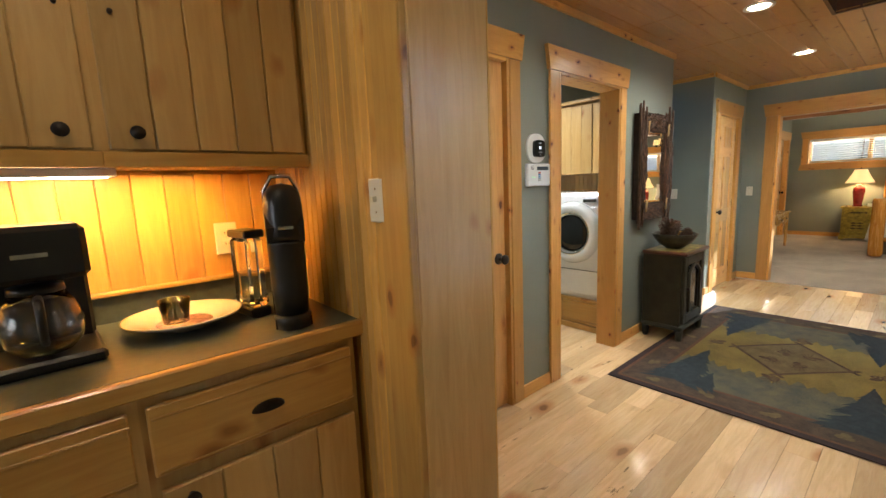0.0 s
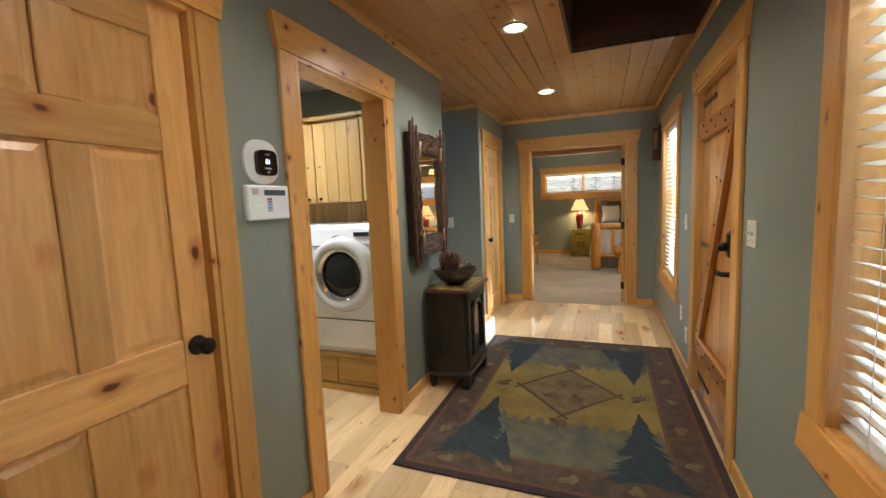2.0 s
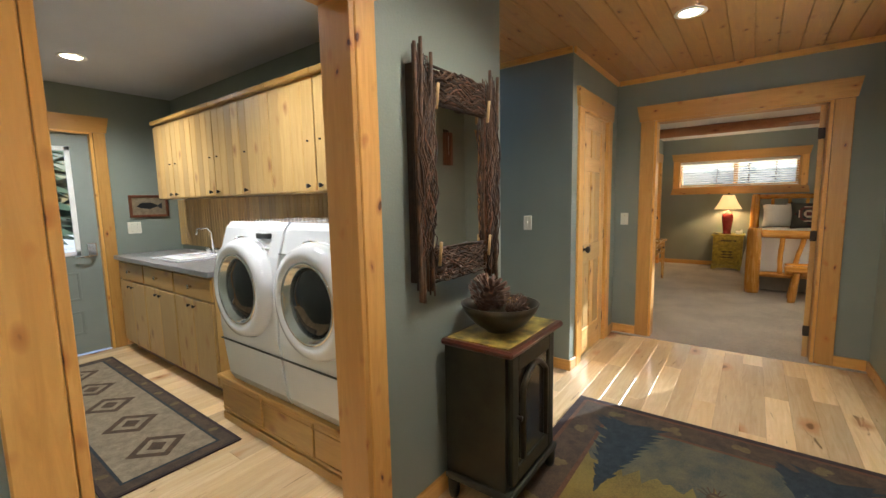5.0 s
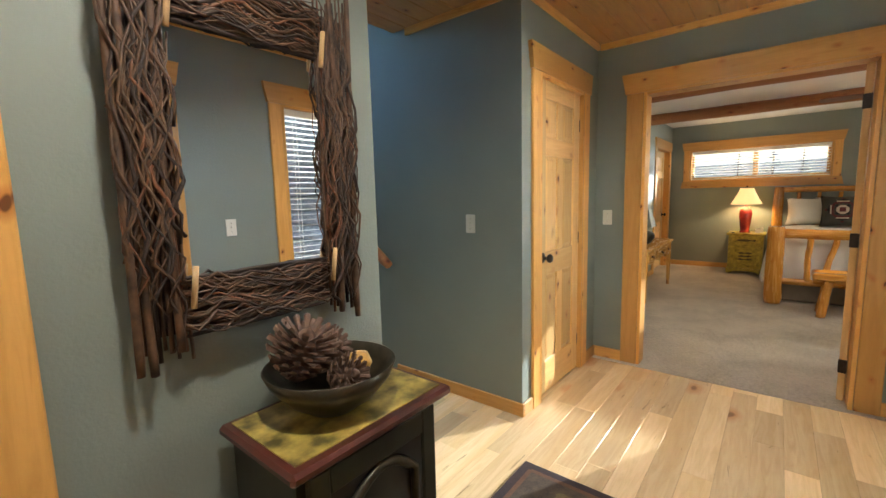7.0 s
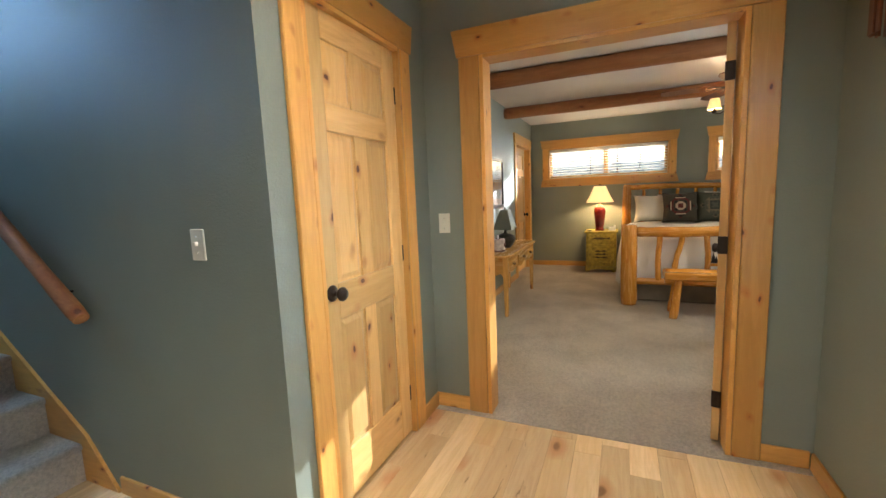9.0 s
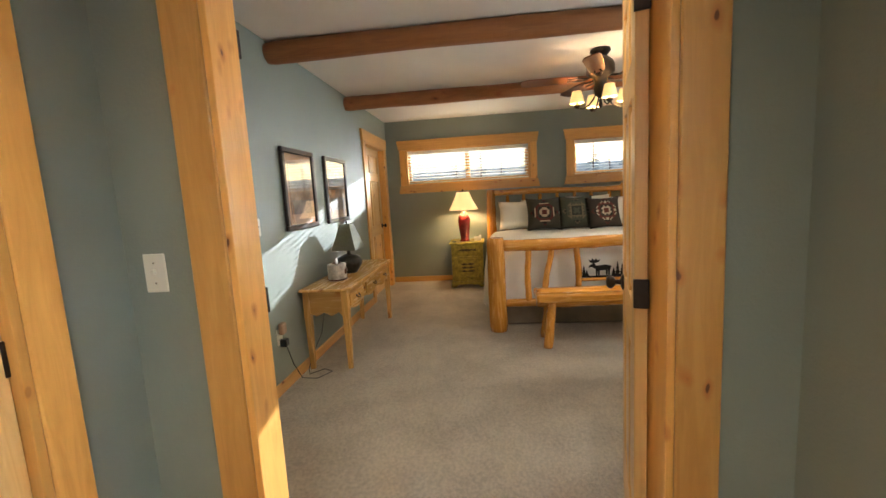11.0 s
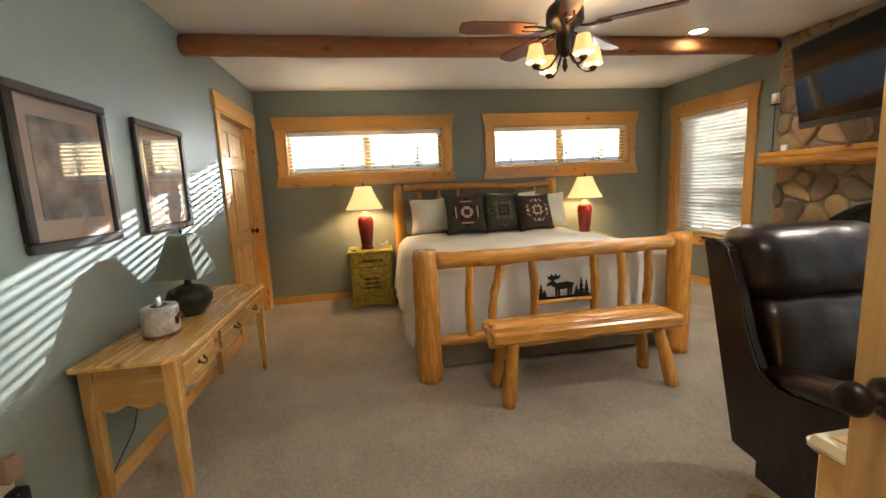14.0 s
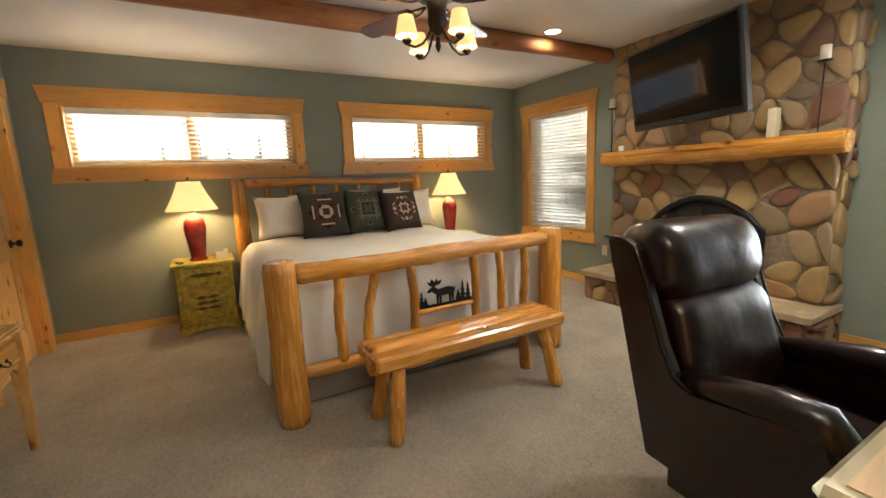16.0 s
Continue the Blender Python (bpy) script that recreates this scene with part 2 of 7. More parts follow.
def lathe(bm, prof, c=(0, 0, 0), seg=24, axis="z"):
    """Turns a profile of (radius, height) about an axis through c."""
    rings = []
    for r, h in prof:
        ring = []
        for i in range(seg):
            a = 2 * math.pi * i / seg
            u, v = r * math.cos(a), r * math.sin(a)
            q = {"z": (u, v, h), "y": (u, h, v), "x": (h, u, v)}[axis]
            ring.append(bm.verts.new((c[0] + q[0], c[1] + q[1], c[2] + q[2])))
        rings.append(ring)
    for a, b in zip(rings, rings[1:]):
        for i in range(seg):
            bm.faces.new((a[i], a[(i + 1) % seg], b[(i + 1) % seg], b[i])).smooth = True
    if prof[0][0] > 1e-5:
        bm.faces.new(rings[0][::-1])
    if prof[-1][0] > 1e-5:
        bm.faces.new(rings[-1])
    bmesh.ops.recalc_face_normals(bm, faces=bm.faces[:])
    return bm


def tube(bm, pts, rad, seg=8, smooth=True):
    """A round bar along points; rad is one radius or one a point."""
    pts = [Vector(p) for p in pts]
    rad = [rad] * len(pts) if isinstance(rad, (int, float)) else rad
    rings = []
    up = None
    for i, p in enumerate(pts):
        d = (pts[min(i + 1, len(pts) - 1)] - pts[max(i - 1, 0)]).normalized()
        if up is None:
            up = d.orthogonal().normalized()
        up = (up - d * up.dot(d))
        up = up.normalized() if up.length > 1e-6 else d.orthogonal().normalized()
        s = d.cross(up)
        rings.append([bm.verts.new(p + (up * math.cos(2 * math.pi * k / seg) + s * math.sin(2 * math.pi * k / seg)) * rad[i]) for k in range(seg)])
    for a, b in zip(rings, rings[1:]):
        for i in range(seg):
            bm.faces.new((a[i], a[(i + 1) % seg], b[(i + 1) % seg], b[i])).smooth = smooth
    bm.faces.new(rings[0][::-1])
    bm.faces.new(rings[-1])
    return bm


def log(bm, p0, p1, r0, r1=None, seed=0, seg=14, rough=0.1, n=None, bend=0.01):
    """A peeled log with swellings, knots and a slight bend."""
    rnd = random.Random(seed)
    p0, p1 = Vector(p0), Vector(p1)
    r1 = r1 or r0
    d = p1 - p0
    n = n or max(6, int(d.length / 0.05))
    up = d.normalized().orthogonal().normalized()
    s = d.normalized().cross(up)
    ph = [rnd.uniform(0, 6.28) for _ in range(6)]
    knots = [(rnd.random(), rnd.uniform(0, 6.28), rnd.uniform(0.1, 0.3)) for _ in range(max(2, int(d.length * 5)))]
    rings = []
    for i in range(n + 1):
        t = i / n
        off = up * bend * math.sin(t * 3.1 + ph[0]) + s * bend * math.sin(t * 4.3 + ph[1])
        r = r0 + (r1 - r0) * t
        ring = []
        for k in range(seg):
            a = 2 * math.pi * k / seg
            f = 1 + rough * 0.5 * math.sin(t * 9 + ph[2] + a) + rough * 0.35 * math.sin(t * 23 + 2 * a + ph[3])
            for kt, ka, kh in knots:
                da = abs((a - ka + math.pi) % (2 * math.pi) - math.pi)
                f += kh * rough * 6 * math.exp(-((t - kt) * d.length / 0.035) ** 2 - (da / 0.45) ** 2) * 0.6
            ease = 0.9 if i in (0, n) else 1
            ring.append(bm.verts.new(p0 + d * t + off + (up * math.cos(a) + s * math.sin(a)) * r * f * ease))
        rings.append(ring)
    for a, b in zip(rings, rings[1:]):
        for i in range(seg):
            bm.faces.new((a[i], a[(i + 1) % seg], b[(i + 1) % seg], b[i])).smooth = True
    bm.faces.new(rings[0][::-1])
    bm.faces.new(rings[-1])
    return bm


def part(name, bm, mat, parent=None, label="", kind=""):
    """Links a bmesh as one mesh object under a thing or a part."""
    if isinstance(bm, bmesh.types.BMesh):
        me = bpy.data.meshes.new(name)
        bm.to_mesh(me)
        bm.free()
        me.materials.append(M[mat] if isinstance(mat, str) else mat)
    else:
        me = bm
    ob = new(name, me)
    if parent:
        ob.parent = parent
    return tagged(ob, label, kind=kind)


def setting(name, bm, mat, parent=None):
    return part(name, bm, mat, parent, kind="structure")


def thing(name, loc=(0, 0, 0), rz=0, label="", category="", group=""):
    ob = new(name)
    ob.empty_display_size = 0.1
    ob.matrix_world = pose(*loc, 0, 0, rz)
    return tagged(ob, label, category, group)


def wall(name, axis, p0, p1, a0, a1, z0, z1, holes=(), mat="wall"):
    """A wall from p0 to p1 in thickness, a0 to a1 in length, with openings (a, b, low, high)."""
    us = sorted({a0, a1, *[h[0] for h in holes], *[h[1] for h in holes]})
    zs = sorted({z0, z1, *[h[2] for h in holes], *[h[3] for h in holes]})
    zs = [z for z in zs if z0 <= z <= z1]
    bm = bmesh.new()
    for u0, u1 in zip(us, us[1:]):
        run = None
        for w0, w1 in zip(zs, zs[1:]):
            cu, cw = (u0 + u1) / 2, (w0 + w1) / 2
            solid = not any(h[0] < cu < h[1] and h[2] < cw < h[3] for h in holes)
            if solid and run is None:
                run = w0
            if run is not None and (not solid or w1 == zs[-1]):
                top = w1 if solid else w0
                if axis == "x":
                    bx(bm, p0, p1, u0, u1, run, top)
                else:
                    bx(bm, u0, u1, p0, p1, run, top)
                run = None
    return setting(name, bm, mat)


def trim_set(name, axis, face, out, a, b, top, bottom=0.0, w=0.10, head=0.14, flare=0.035, sill=False, right=True, left=True, depth=0.14):
    """Casing round an opening a..b on a wall face; out is +1 or -1, the side that it stands proud of. Jambs line the opening."""
    f0, f1 = face, face + 0.02 * out
    back = face - depth * out
    other = "y" if axis == "x" else "x"

    def board(u0, u1, z0, z1, q0=f0, q1=f1, bev=0.004):
        return box(q0, q1, u0, u1, z0, z1, bev=bev) if axis == "x" else box(u0, u1, q0, q1, z0, z1, bev=bev)
    if left:
        part("casing_side", board(a - w, a - 0.006, bottom, top), "trim_z", kind="structure")
    if right:
        part("casing_side", board(b + 0.006, b + w, bottom, top), "trim_z", kind="structure")
    poly = [(a - w - 0.008, top), (b + w + 0.008, top), (b + w + flare, top + head), (a - w - flare, top + head)]
    part("casing_head", prism(bmesh.new(), poly, axis, f0, f1 + 0.006 * out), "trim_" + other, kind="structure")
    if sill:
        poly = [(a - w - 0.008, bottom), (b + w + 0.008, bottom), (b + w + flare, bottom - 0.12), (a - w - flare, bottom - 0.12)]
        part("casing_sill", prism(bmesh.new(), poly, axis, f0, f1 + 0.006 * out), "trim_" + other, kind="structure")
    t = 0.018
    jm = f1 - 0.003 * out
    part("jamb", board(a - 0.004, a + t, bottom, top, back, jm, 0.002), "trim_z", kind="structure")
    part("jamb", board(b - t, b + 0.004, bottom, top, back, jm, 0.002), "trim_z", kind="structure")
    part("jamb_head", board(a + t, b - t, top - t, top + 0.004, back, jm, 0.002), "trim_" + other, kind="structure")
    if sill:
        part("jamb_sill", board(a + t, b - t, bottom - 0.004, bottom + t, back, jm, 0.002), "trim_" + other, kind="structure")


# ---- structure ----
H = 2.44
HB = 2.46
wall("wall_hall_left", "y", 2.0, 2.14, 1.60, 4.90, 0, 2.9, [(1.86, 2.60, 0, 2.04), (3.09, 3.885, 0, 2.04)])
wall("wall_laundry_east", "x", 4.78, 4.90, 2.14, 5.8, 0, 2.9)
wall("wall_laundry_west", "x", 2.78, 2.90, 2.14, 5.8, 0, 2.9)
wall("wall_laundry_north", "y", 5.8, 5.94, 2.78, 4.90, 0, 2.9, [(3.20, 4.10, 0, 2.04)])
wall("wall_closet_hall", "y", 2.0, 2.12, 6.0, 7.22, 0, 2.9, [(6.21, 6.91, 0, 2.04)])
wall("wall_hall_right", "y", 0.0, 0.14, -3.0, 7.22, 0, 2.9, [(1.9, 2.97, 0.69, 2.04), (3.90, 4.80, 0, 2.04), (5.60, 6.44, 0.57, 2.04)])
wall("wall_bedroom_west", "x", 7.22, 7.34, -2.82, 2.56, 0, 2.9, [(0.46, 1.66, 0, 2.04)])
wall("wall_bedroom_east", "x", 12.44, 12.60, -2.82, 2.56, 0, 2.9, [(0.27, 2.12, 1.50, 2.03), (-2.19, -0.35, 1.50, 2.03)])
wall("wall_bedroom_north", "y", 2.42, 2.56, 7.34, 12.44, 0, 2.9, [(7.44, 8.19, 0, 2.04), (11.25, 12.22, 0, 2.04)])
wall("wall_bedroom_south", "y", -2.82, -2.68, 7.34, 12.44, 0, 2.9, [(11.12, 12.14, 0.60, 2.05), (7.45, 8.5, 0.60, 2.05)])

# stairwell: the side wall ends in a slope where the upper flight turns
bm = bmesh.new()
prism(bm, [(2.12, 0), (4.74, 0), (4.74, 2.1), (4.35, 3.1), (4.35, 4.4), (2.12, 4.4)], "x", 6.0, 6.12)
setting("wall_stairs_side", bm, "wall")
wall("wall_stairs_far", "y", 5.7, 5.84, 4.90, 7.3, 0, 4.4, [(5.15, 6.45, 2.14, 3.4)])
wall("wall_stairs_east", "x", 7.3, 7.42, 2.56, 5.84, 0, 4.4)
wall("wall_stairs_upper", "x", 4.78, 4.90, 2.2, 5.8, 2.9, 4.4)
setting("ceiling_stairs", box(4.78, 7.42, 2.6, 5.84, 4.4, 4.5), "laundry_ceiling")
wall("wall_stairs_header", "y", 2.85, 2.95, 4.90, 6.0, 2.5, 4.4)

# closets and bathroom behind the doors
wall("wall_closet_back", "y", 2.75, 2.8, 6.12, 7.22, 0, 2.9)
wall("wall_bath_north", "y", 4.0, 4.1, 7.3, 12.6, 0, 2.9)
wall("wall_dressing_back", "y", 3.0, 3.1, 9.1, 12.44, 0, 2.9)
setting("floor_dressing", box(9.1, 12.44, 2.42, 3.0, -0.1, 0.0), "carpet")
setting("ceiling_dressing", box(9.1, 12.44, 2.56, 3.0, H, H + 0.1), "laundry_ceiling")
wall("wall_bath_east", "x", 9.0, 9.1, 2.56, 4.0, 0, 2.9)
wall("wall_closet_near_back", "y", 2.9, 3.0, 1.5, 2.78, 0, 2.9)
wall("wall_closet_near_side", "x", 1.5, 1.6, 2.29, 2.9, 0, 2.9)

# kitchen behind and beside the camera; its west wall and window are unseen additions
wall("wall_kitchen_back", "y", 2.141, 2.28, -3.0, 1.6, 0, 2.9)
wall("wall_kitchen_west", "x", -3.14, -3.0, -0.0, 2.28, 0, 2.9, [(0.4, 1.9, 0.95, 2.05)])

setting("ceiling_bedroom", box(7.34, 12.44, -2.68, 2.42, HB, HB + 0.1), "white_ceiling")
setting("ceiling_laundry", box(2.90, 4.78, 2.14, 5.8, H, H + 0.1), "laundry_ceiling")
setting("ceiling_bath", box(7.34, 9.0, 2.56, 4.0, H, H + 0.1), "white_ceiling")
setting("roof", box(-3.2, 12.7, -2.9, 2.6, 2.9, 3.0), "laundry_ceiling")
setting("roof_north", box(7.42, 12.7, 2.6, 4.2, 2.9, 3.0), "laundry_ceiling")
wall("wall_north_east", "x", 12.44, 12.60, 2.56, 4.1, 0, 2.9)
wall("wall_kitchen_north_side", "y", 2.9, 3.0, -3.0, 0.9, 0, 2.9)

# tongue-and-groove ceiling of the hall, with a framed recess
bm = bmesh.new()
RX0, RX1, RY0, RY1 = 3.94, 4.87, 0.16, 0.94
rnd = random.Random(4)
y = 0.14
while y < 2.95:
    y1 = y + 0.135
    for x0, x1 in ((-3.0, 0.6), (0.6, RX0), (RX0, RX1), (RX1, 7.22)):
        if x0 == RX0 and y1 > RY0 and y < RY1:
            continue
        if y > 1.95 and x1 < 4.5:
            continue
        a, b = x0, x1
        if y > 1.95:
            a, b = (4.90, 6.0) if x0 == RX1 else (0, 0)
        if b > a:
            bx(bm, a, b, y + 0.002, y1 - 0.002, H + rnd.uniform(0, 0.0015), H + 0.02, bev=0.004)
    y = y1
bx(bm, -3.0, RX0 - 0.1, 0.1, 2.95, H + 0.021, H + 0.03)
bx(bm, RX1 + 0.1, 7.3, 0.1, 2.95, H + 0.021, H + 0.03)
setting("ceiling_hall", bm, "ceil")
# ceiling boards darkened in colour to give the recess its shade
M["recess"] = wood("shaded_recess_boards", (0.12, 0.045, 0.014), (0.07, 0.025, 0.008), "x", 0.6, 0.4)
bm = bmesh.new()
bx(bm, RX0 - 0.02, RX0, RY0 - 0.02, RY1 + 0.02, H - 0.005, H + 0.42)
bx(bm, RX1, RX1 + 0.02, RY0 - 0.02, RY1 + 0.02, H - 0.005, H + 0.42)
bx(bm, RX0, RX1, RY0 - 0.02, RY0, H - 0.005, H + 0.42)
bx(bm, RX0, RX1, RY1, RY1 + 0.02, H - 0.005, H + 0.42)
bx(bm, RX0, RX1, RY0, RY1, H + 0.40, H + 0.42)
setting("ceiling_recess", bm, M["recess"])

# cornice strips
def strip(name, x0, x1, y0, y1, z0, z1, mat, bev=0.004):
    return setting(name, box(x0, x1, y0, y1, z0, z1, bev=bev), mat)


strip("cornice", 1.6, 4.90, 1.978, 2.0, H - 0.045, H, "trim_x")
strip("cornice", 6.0, 7.20, 1.978, 2.0, H - 0.045, H, "trim_x")
strip("cornice", 7.198, 7.22, 0.162, 1.978, H - 0.045, H, "trim_y")
strip("cornice", 1.6, 7.20, 0.14, 0.162, H - 0.045, H, "trim_x")
strip("cornice", 5.978, 6.0, 2.0, 2.85, H - 0.045, H, "trim_y")

# skirting boards
for x0, x1, y0, y1, ax in (
        (2.70, 2.99, 1.985, 2.0, "x"), (3.985, 4.90, 1.985, 2.0, "x"), (4.90, 4.915, 2.0, 3.2, "y"), (5.985, 6.0, 1.985, 3.05, "y"),
        (6.0, 6.11, 1.985, 2.0, "x"), (7.01, 7.205, 1.985, 2.0, "x"), (7.205, 7.22, 1.76, 2.0, "y"), (7.205, 7.22, 0.155, 0.36, "y"),
        (1.60, 3.80, 0.14, 0.155, "x"), (4.90, 7.205, 0.14, 0.155, "x"), (8.29, 11.15, 2.405, 2.42, "x"), (12.425, 12.44, -2.68, 2.42, "y"),
        (10.70, 12.425, -2.68, -2.665, "x"), (7.34, 8.83, -2.68, -2.665, "x"), (4.20, 4.36, 5.785, 5.8, "x"), (2.915, 3.1, 5.785, 5.8, "x"),
        (7.34, 9.0, 3.985, 4.0, "x"), (7.34, 7.355, -2.66, 0.36, "y")):
    strip("baseboard", x0, x1, y0, y1, 0.0, 0.085, "trim_" + ax, 0.004)

# casings and jambs
trim_set("door", "y", 2.0, -1, 1.86, 2.60, 2.04)
trim_set("door", "y", 2.0, -1, 3.09, 3.885, 2.04)
trim_set("door", "y", 2.0, -1, 6.21, 6.91, 2.04, depth=0.12)
trim_set("door", "y", 0.14, 1, 3.90, 4.80, 2.04)
trim_set("door", "x", 7.22, -1, 0.46, 1.66, 2.04, w=0.12, depth=0.12)
trim_set("door", "y", 2.42, -1, 7.44, 8.19, 2.04)
trim_set("door", "y", 2.42, -1, 11.25, 12.22, 2.04)
trim_set("door", "y", 5.8, -1, 3.20, 4.10, 2.04)
trim_set("window", "y", 0.14, 1, 1.9, 2.97, 2.04, 0.69, sill=True)
trim_set("window", "y", 0.14, 1, 5.60, 6.44, 2.04, 0.57, sill=True)
trim_set("window", "x", 12.44, -1, 0.27, 2.12, 2.03, 1.50, sill=True, depth=0.16)
trim_set("window", "x", 12.44, -1, -2.19, -0.35, 2.03, 1.50, sill=True, depth=0.16)
trim_set("window", "y", -2.68, 1, 11.12, 12.14, 2.05, 0.60, sill=True)
trim_set("window", "y", -2.68, 1, 7.45, 8.5, 2.05, 0.60, sill=True)
trim_set("window", "y", 5.7, -1, 5.15, 6.45, 3.4, 2.14, sill=True)

# carpet and ground
setting("floor_carpet", box(7.16, 12.44, -2.68, 2.42, -0.1, 0.004), "carpet")
setting("floor_bath", box(7.34, 9.0, 2.42, 4.0, -0.1, 0.0), "darkwood")
setting("floor_landing", box(4.90, 7.3, 4.74, 5.7, 0.9, 1.14), "carpet")
setting("ground", box(-300, 300, -300, 300, -0.6, -0.45), "snow")

# ---- doors ----
def leaf_board(x0, x1, z0, z1, th, bev=0.003):
    return box(x0, x1, -th / 2, th / 2, z0, z1, bev=bev)


def knob(parent, x, z, th, label="black round door knob"):
    for s in (-1, 1):
        bm = bmesh.new()
        y = s * th / 2
        lathe(bm, [(0.0, y), (0.033, y), (0.033, y + s * 0.006), (0.024, y + s * 0.010), (0.011, y + s * 0.014), (0.010, y + s * 0.030),
                   (0.020, y + s * 0.036), (0.028, y + s * 0.046), (0.028, y + s * 0.056), (0.019, y + s * 0.066), (0.0, y + s * 0.068)], (x, 0, z), 20, "y")
        part("door_knob", bm, "bronze", parent, label)


def panel_door(name, W, Hh, at, rz, label, knob_x, hinge_x, th=0.035, mat="pine", split=None):
    """A panelled pine door: stiles, rails and raised panels. Its foot is at one end of the leaf."""
    d = thing(name, at, rz, label, "door")
    st, mu = 0.105, 0.09
    part("stile", leaf_board(0, st, 0, Hh, th), mat + "_z", d)
    part("stile", leaf_board(W - st, W, 0, Hh, th), mat + "_z", d)
    rails = [(0, 0.22), (0.80, 0.95), (1.56, 1.67), (Hh - 0.11, Hh)]
    for a, b in rails:
        part("rail", leaf_board(st, W - st, a, b, th - 0.001), mat + "_x", d)
    c = W / 2
    for (a0, a1), (b0, b1) in zip(rails, rails[1:]):
        cols = [(st, c - mu / 2), (c + mu / 2, W - st)] if W > 0.5 else [(st, W - st)]
        if len(cols) == 2:
            part("mullion", leaf_board(c - mu / 2, c + mu / 2, a1, b0, th - 0.002), mat + "_z", d)
        for x0, x1 in cols:
            bm = bmesh.new()
            bx(bm, x0, x1, -0.006, 0.006, a1, b0)
            for s in (-1, 1):
                i, o = 0.032, 0.012
                y0, y1 = s * 0.0065, s * (th / 2 - 0.004)
                lo = [bm.verts.new((x, y0, z)) for x, z in ((x0 + o, a1 + o), (x1 - o, a1 + o), (x1 - o, b0 - o), (x0 + o, b0 - o))]
                hi = [bm.verts.new((x, y1, z)) for x, z in ((x0 + i, a1 + i), (x1 - i, a1 + i), (x1 - i, b0 - i), (x0 + i, b0 - i))]
                bm.faces.new(hi)
                for k in range(4):
                    bm.faces.new((lo[k], lo[(k + 1) % 4], hi[(k + 1) % 4], hi[k]))
            bmesh.ops.recalc_face_normals(bm, faces=bm.faces[:])
            part("panel", bm, mat + "_z", d)
    knob(d, knob_x, 0.92, th)
    for z in (0.22, 1.0, 1.80):
        bm = bmesh.new()
        bx(bm, hinge_x - 0.008, hinge_x + 0.008, -th / 2 - 0.003, th / 2 + 0.003, z - 0.042, z + 0.042, bev=0.002)
        part("hinge", bm, "bronze", d, "dark metal butt hinge")
    return d


panel_door("closet_door", 0.70, 2.015, (1.882, 2.035, 0.01), 0, "closed knotty pine six-panel door beside the thermostat", 0.64, 0.0, mat="amber")
panel_door("closet_door", 0.66, 2.015, (6.231, 2.030, 0.01), 0, "closed knotty pine six-panel closet door in the hall corner", 0.06, 0.66)
panel_door("bedroom_door", 0.59, 2.015, (7.312, 0.504, 0.01), -14.4, "open narrow pine leaf of the bedroom double door", 0.525, 0.0)
panel_door("bedroom_door", 0.585, 2.015, (7.36, 1.668, 0.01), 75, "open narrow pine leaf of the bedroom double door, folded to the wall", 0.525, 0.0)
panel_door("dressing_door", 0.93, 2.015, (11.27, 2.51, 0.01), 0, "closed pine panelled door at the end of the bedroom", 0.87, 0.0)

# plank entry door with battens
d = thing("entry_door", (3.92, 0.10, 0.01), 0, "closed rustic reddish plank entry door with studded battens", "door")
W, n = 0.86, 5
for i in range(n):
    part("plank", box(i * W / n + 0.0015, (i + 1) * W / n - 0.0015, -0.02, 0.012, 0, 2.015, bev=0.003), "door_red", d)
M["batten"] = wood("batten_wood", (0.50, 0.20, 0.045), (0.33, 0.11, 0.022), "x", 0.3, 0.3, coat=0.6)
for z in (0.345, 1.755):
    part("batten", box(0.075, W - 0.02, 0.013, 0.045, z - 0.055, z + 0.055, bev=0.006), "batten", d)
poly = [(0.08, 1.698), (0.175, 1.698), (W - 0.03, 0.402), (W - 0.125, 0.402)]
part("brace", prism(bmesh.new(), poly, "y", 0.013, 0.043), "batten", d)
for z in (0.345, 1.755):
    for i in range(8):
        for s in (1,):
            bm = lathe(bmesh.new(), [(0.0, 0.0455), (0.009, 0.0455), (0.006, 0.050), (0, 0.051)], (0.10 + i * 0.102, 0, z + (0.025 if (i + s) % 2 else -0.025)), 8, "y")
            part("stud", bm, "black", d)
for i in range(6):
    t = i / 5
    bm = lathe(bmesh.new(), [(0.0, 0.0435), (0.009, 0.0435), (0.006, 0.048), (0, 0.049)], (0.145 + (W - 0.24) * t, 0, 1.665 - 1.22 * t), 8, "y")
    part("stud", bm, "black", d)
for x, z in ((0.11, 0.72), (0.42, 1.15), (0.62, 0.62), (0.50, 1.45)):
    part("stud", lathe(bmesh.new(), [(0.0, 0.0125), (0.010, 0.0125), (0.007, 0.018), (0, 0.019)], (x, 0, z), 8, "y"), "black", d)
for z in (0.11, 1.03, 1.93):
    bm = prism(bmesh.new(), [(W - 0.0, z - 0.02), (W - 0.26, z - 0.008), (W - 0.29, z - 0.02), (W - 0.32, z), (W - 0.29, z + 0.02), (W - 0.26, z + 0.008), (W, z + 0.02)], "y", 0.013, 0.019)
    part("strap_hinge", bm, "black", d, "black iron strap hinge")
bm = bmesh.new()
bx(bm, 0.045, 0.125, 0.012, 0.05, 1.02, 1.17, bev=0.02)
lathe(bm, [(0, 0.05), (0.024, 0.05), (0.02, 0.085), (0, 0.088)], (0.10, 0, 1.085), 12, "y")
part("deadbolt", bm, "bronze", d, "dark bronze deadbolt")
bm = bmesh.new()
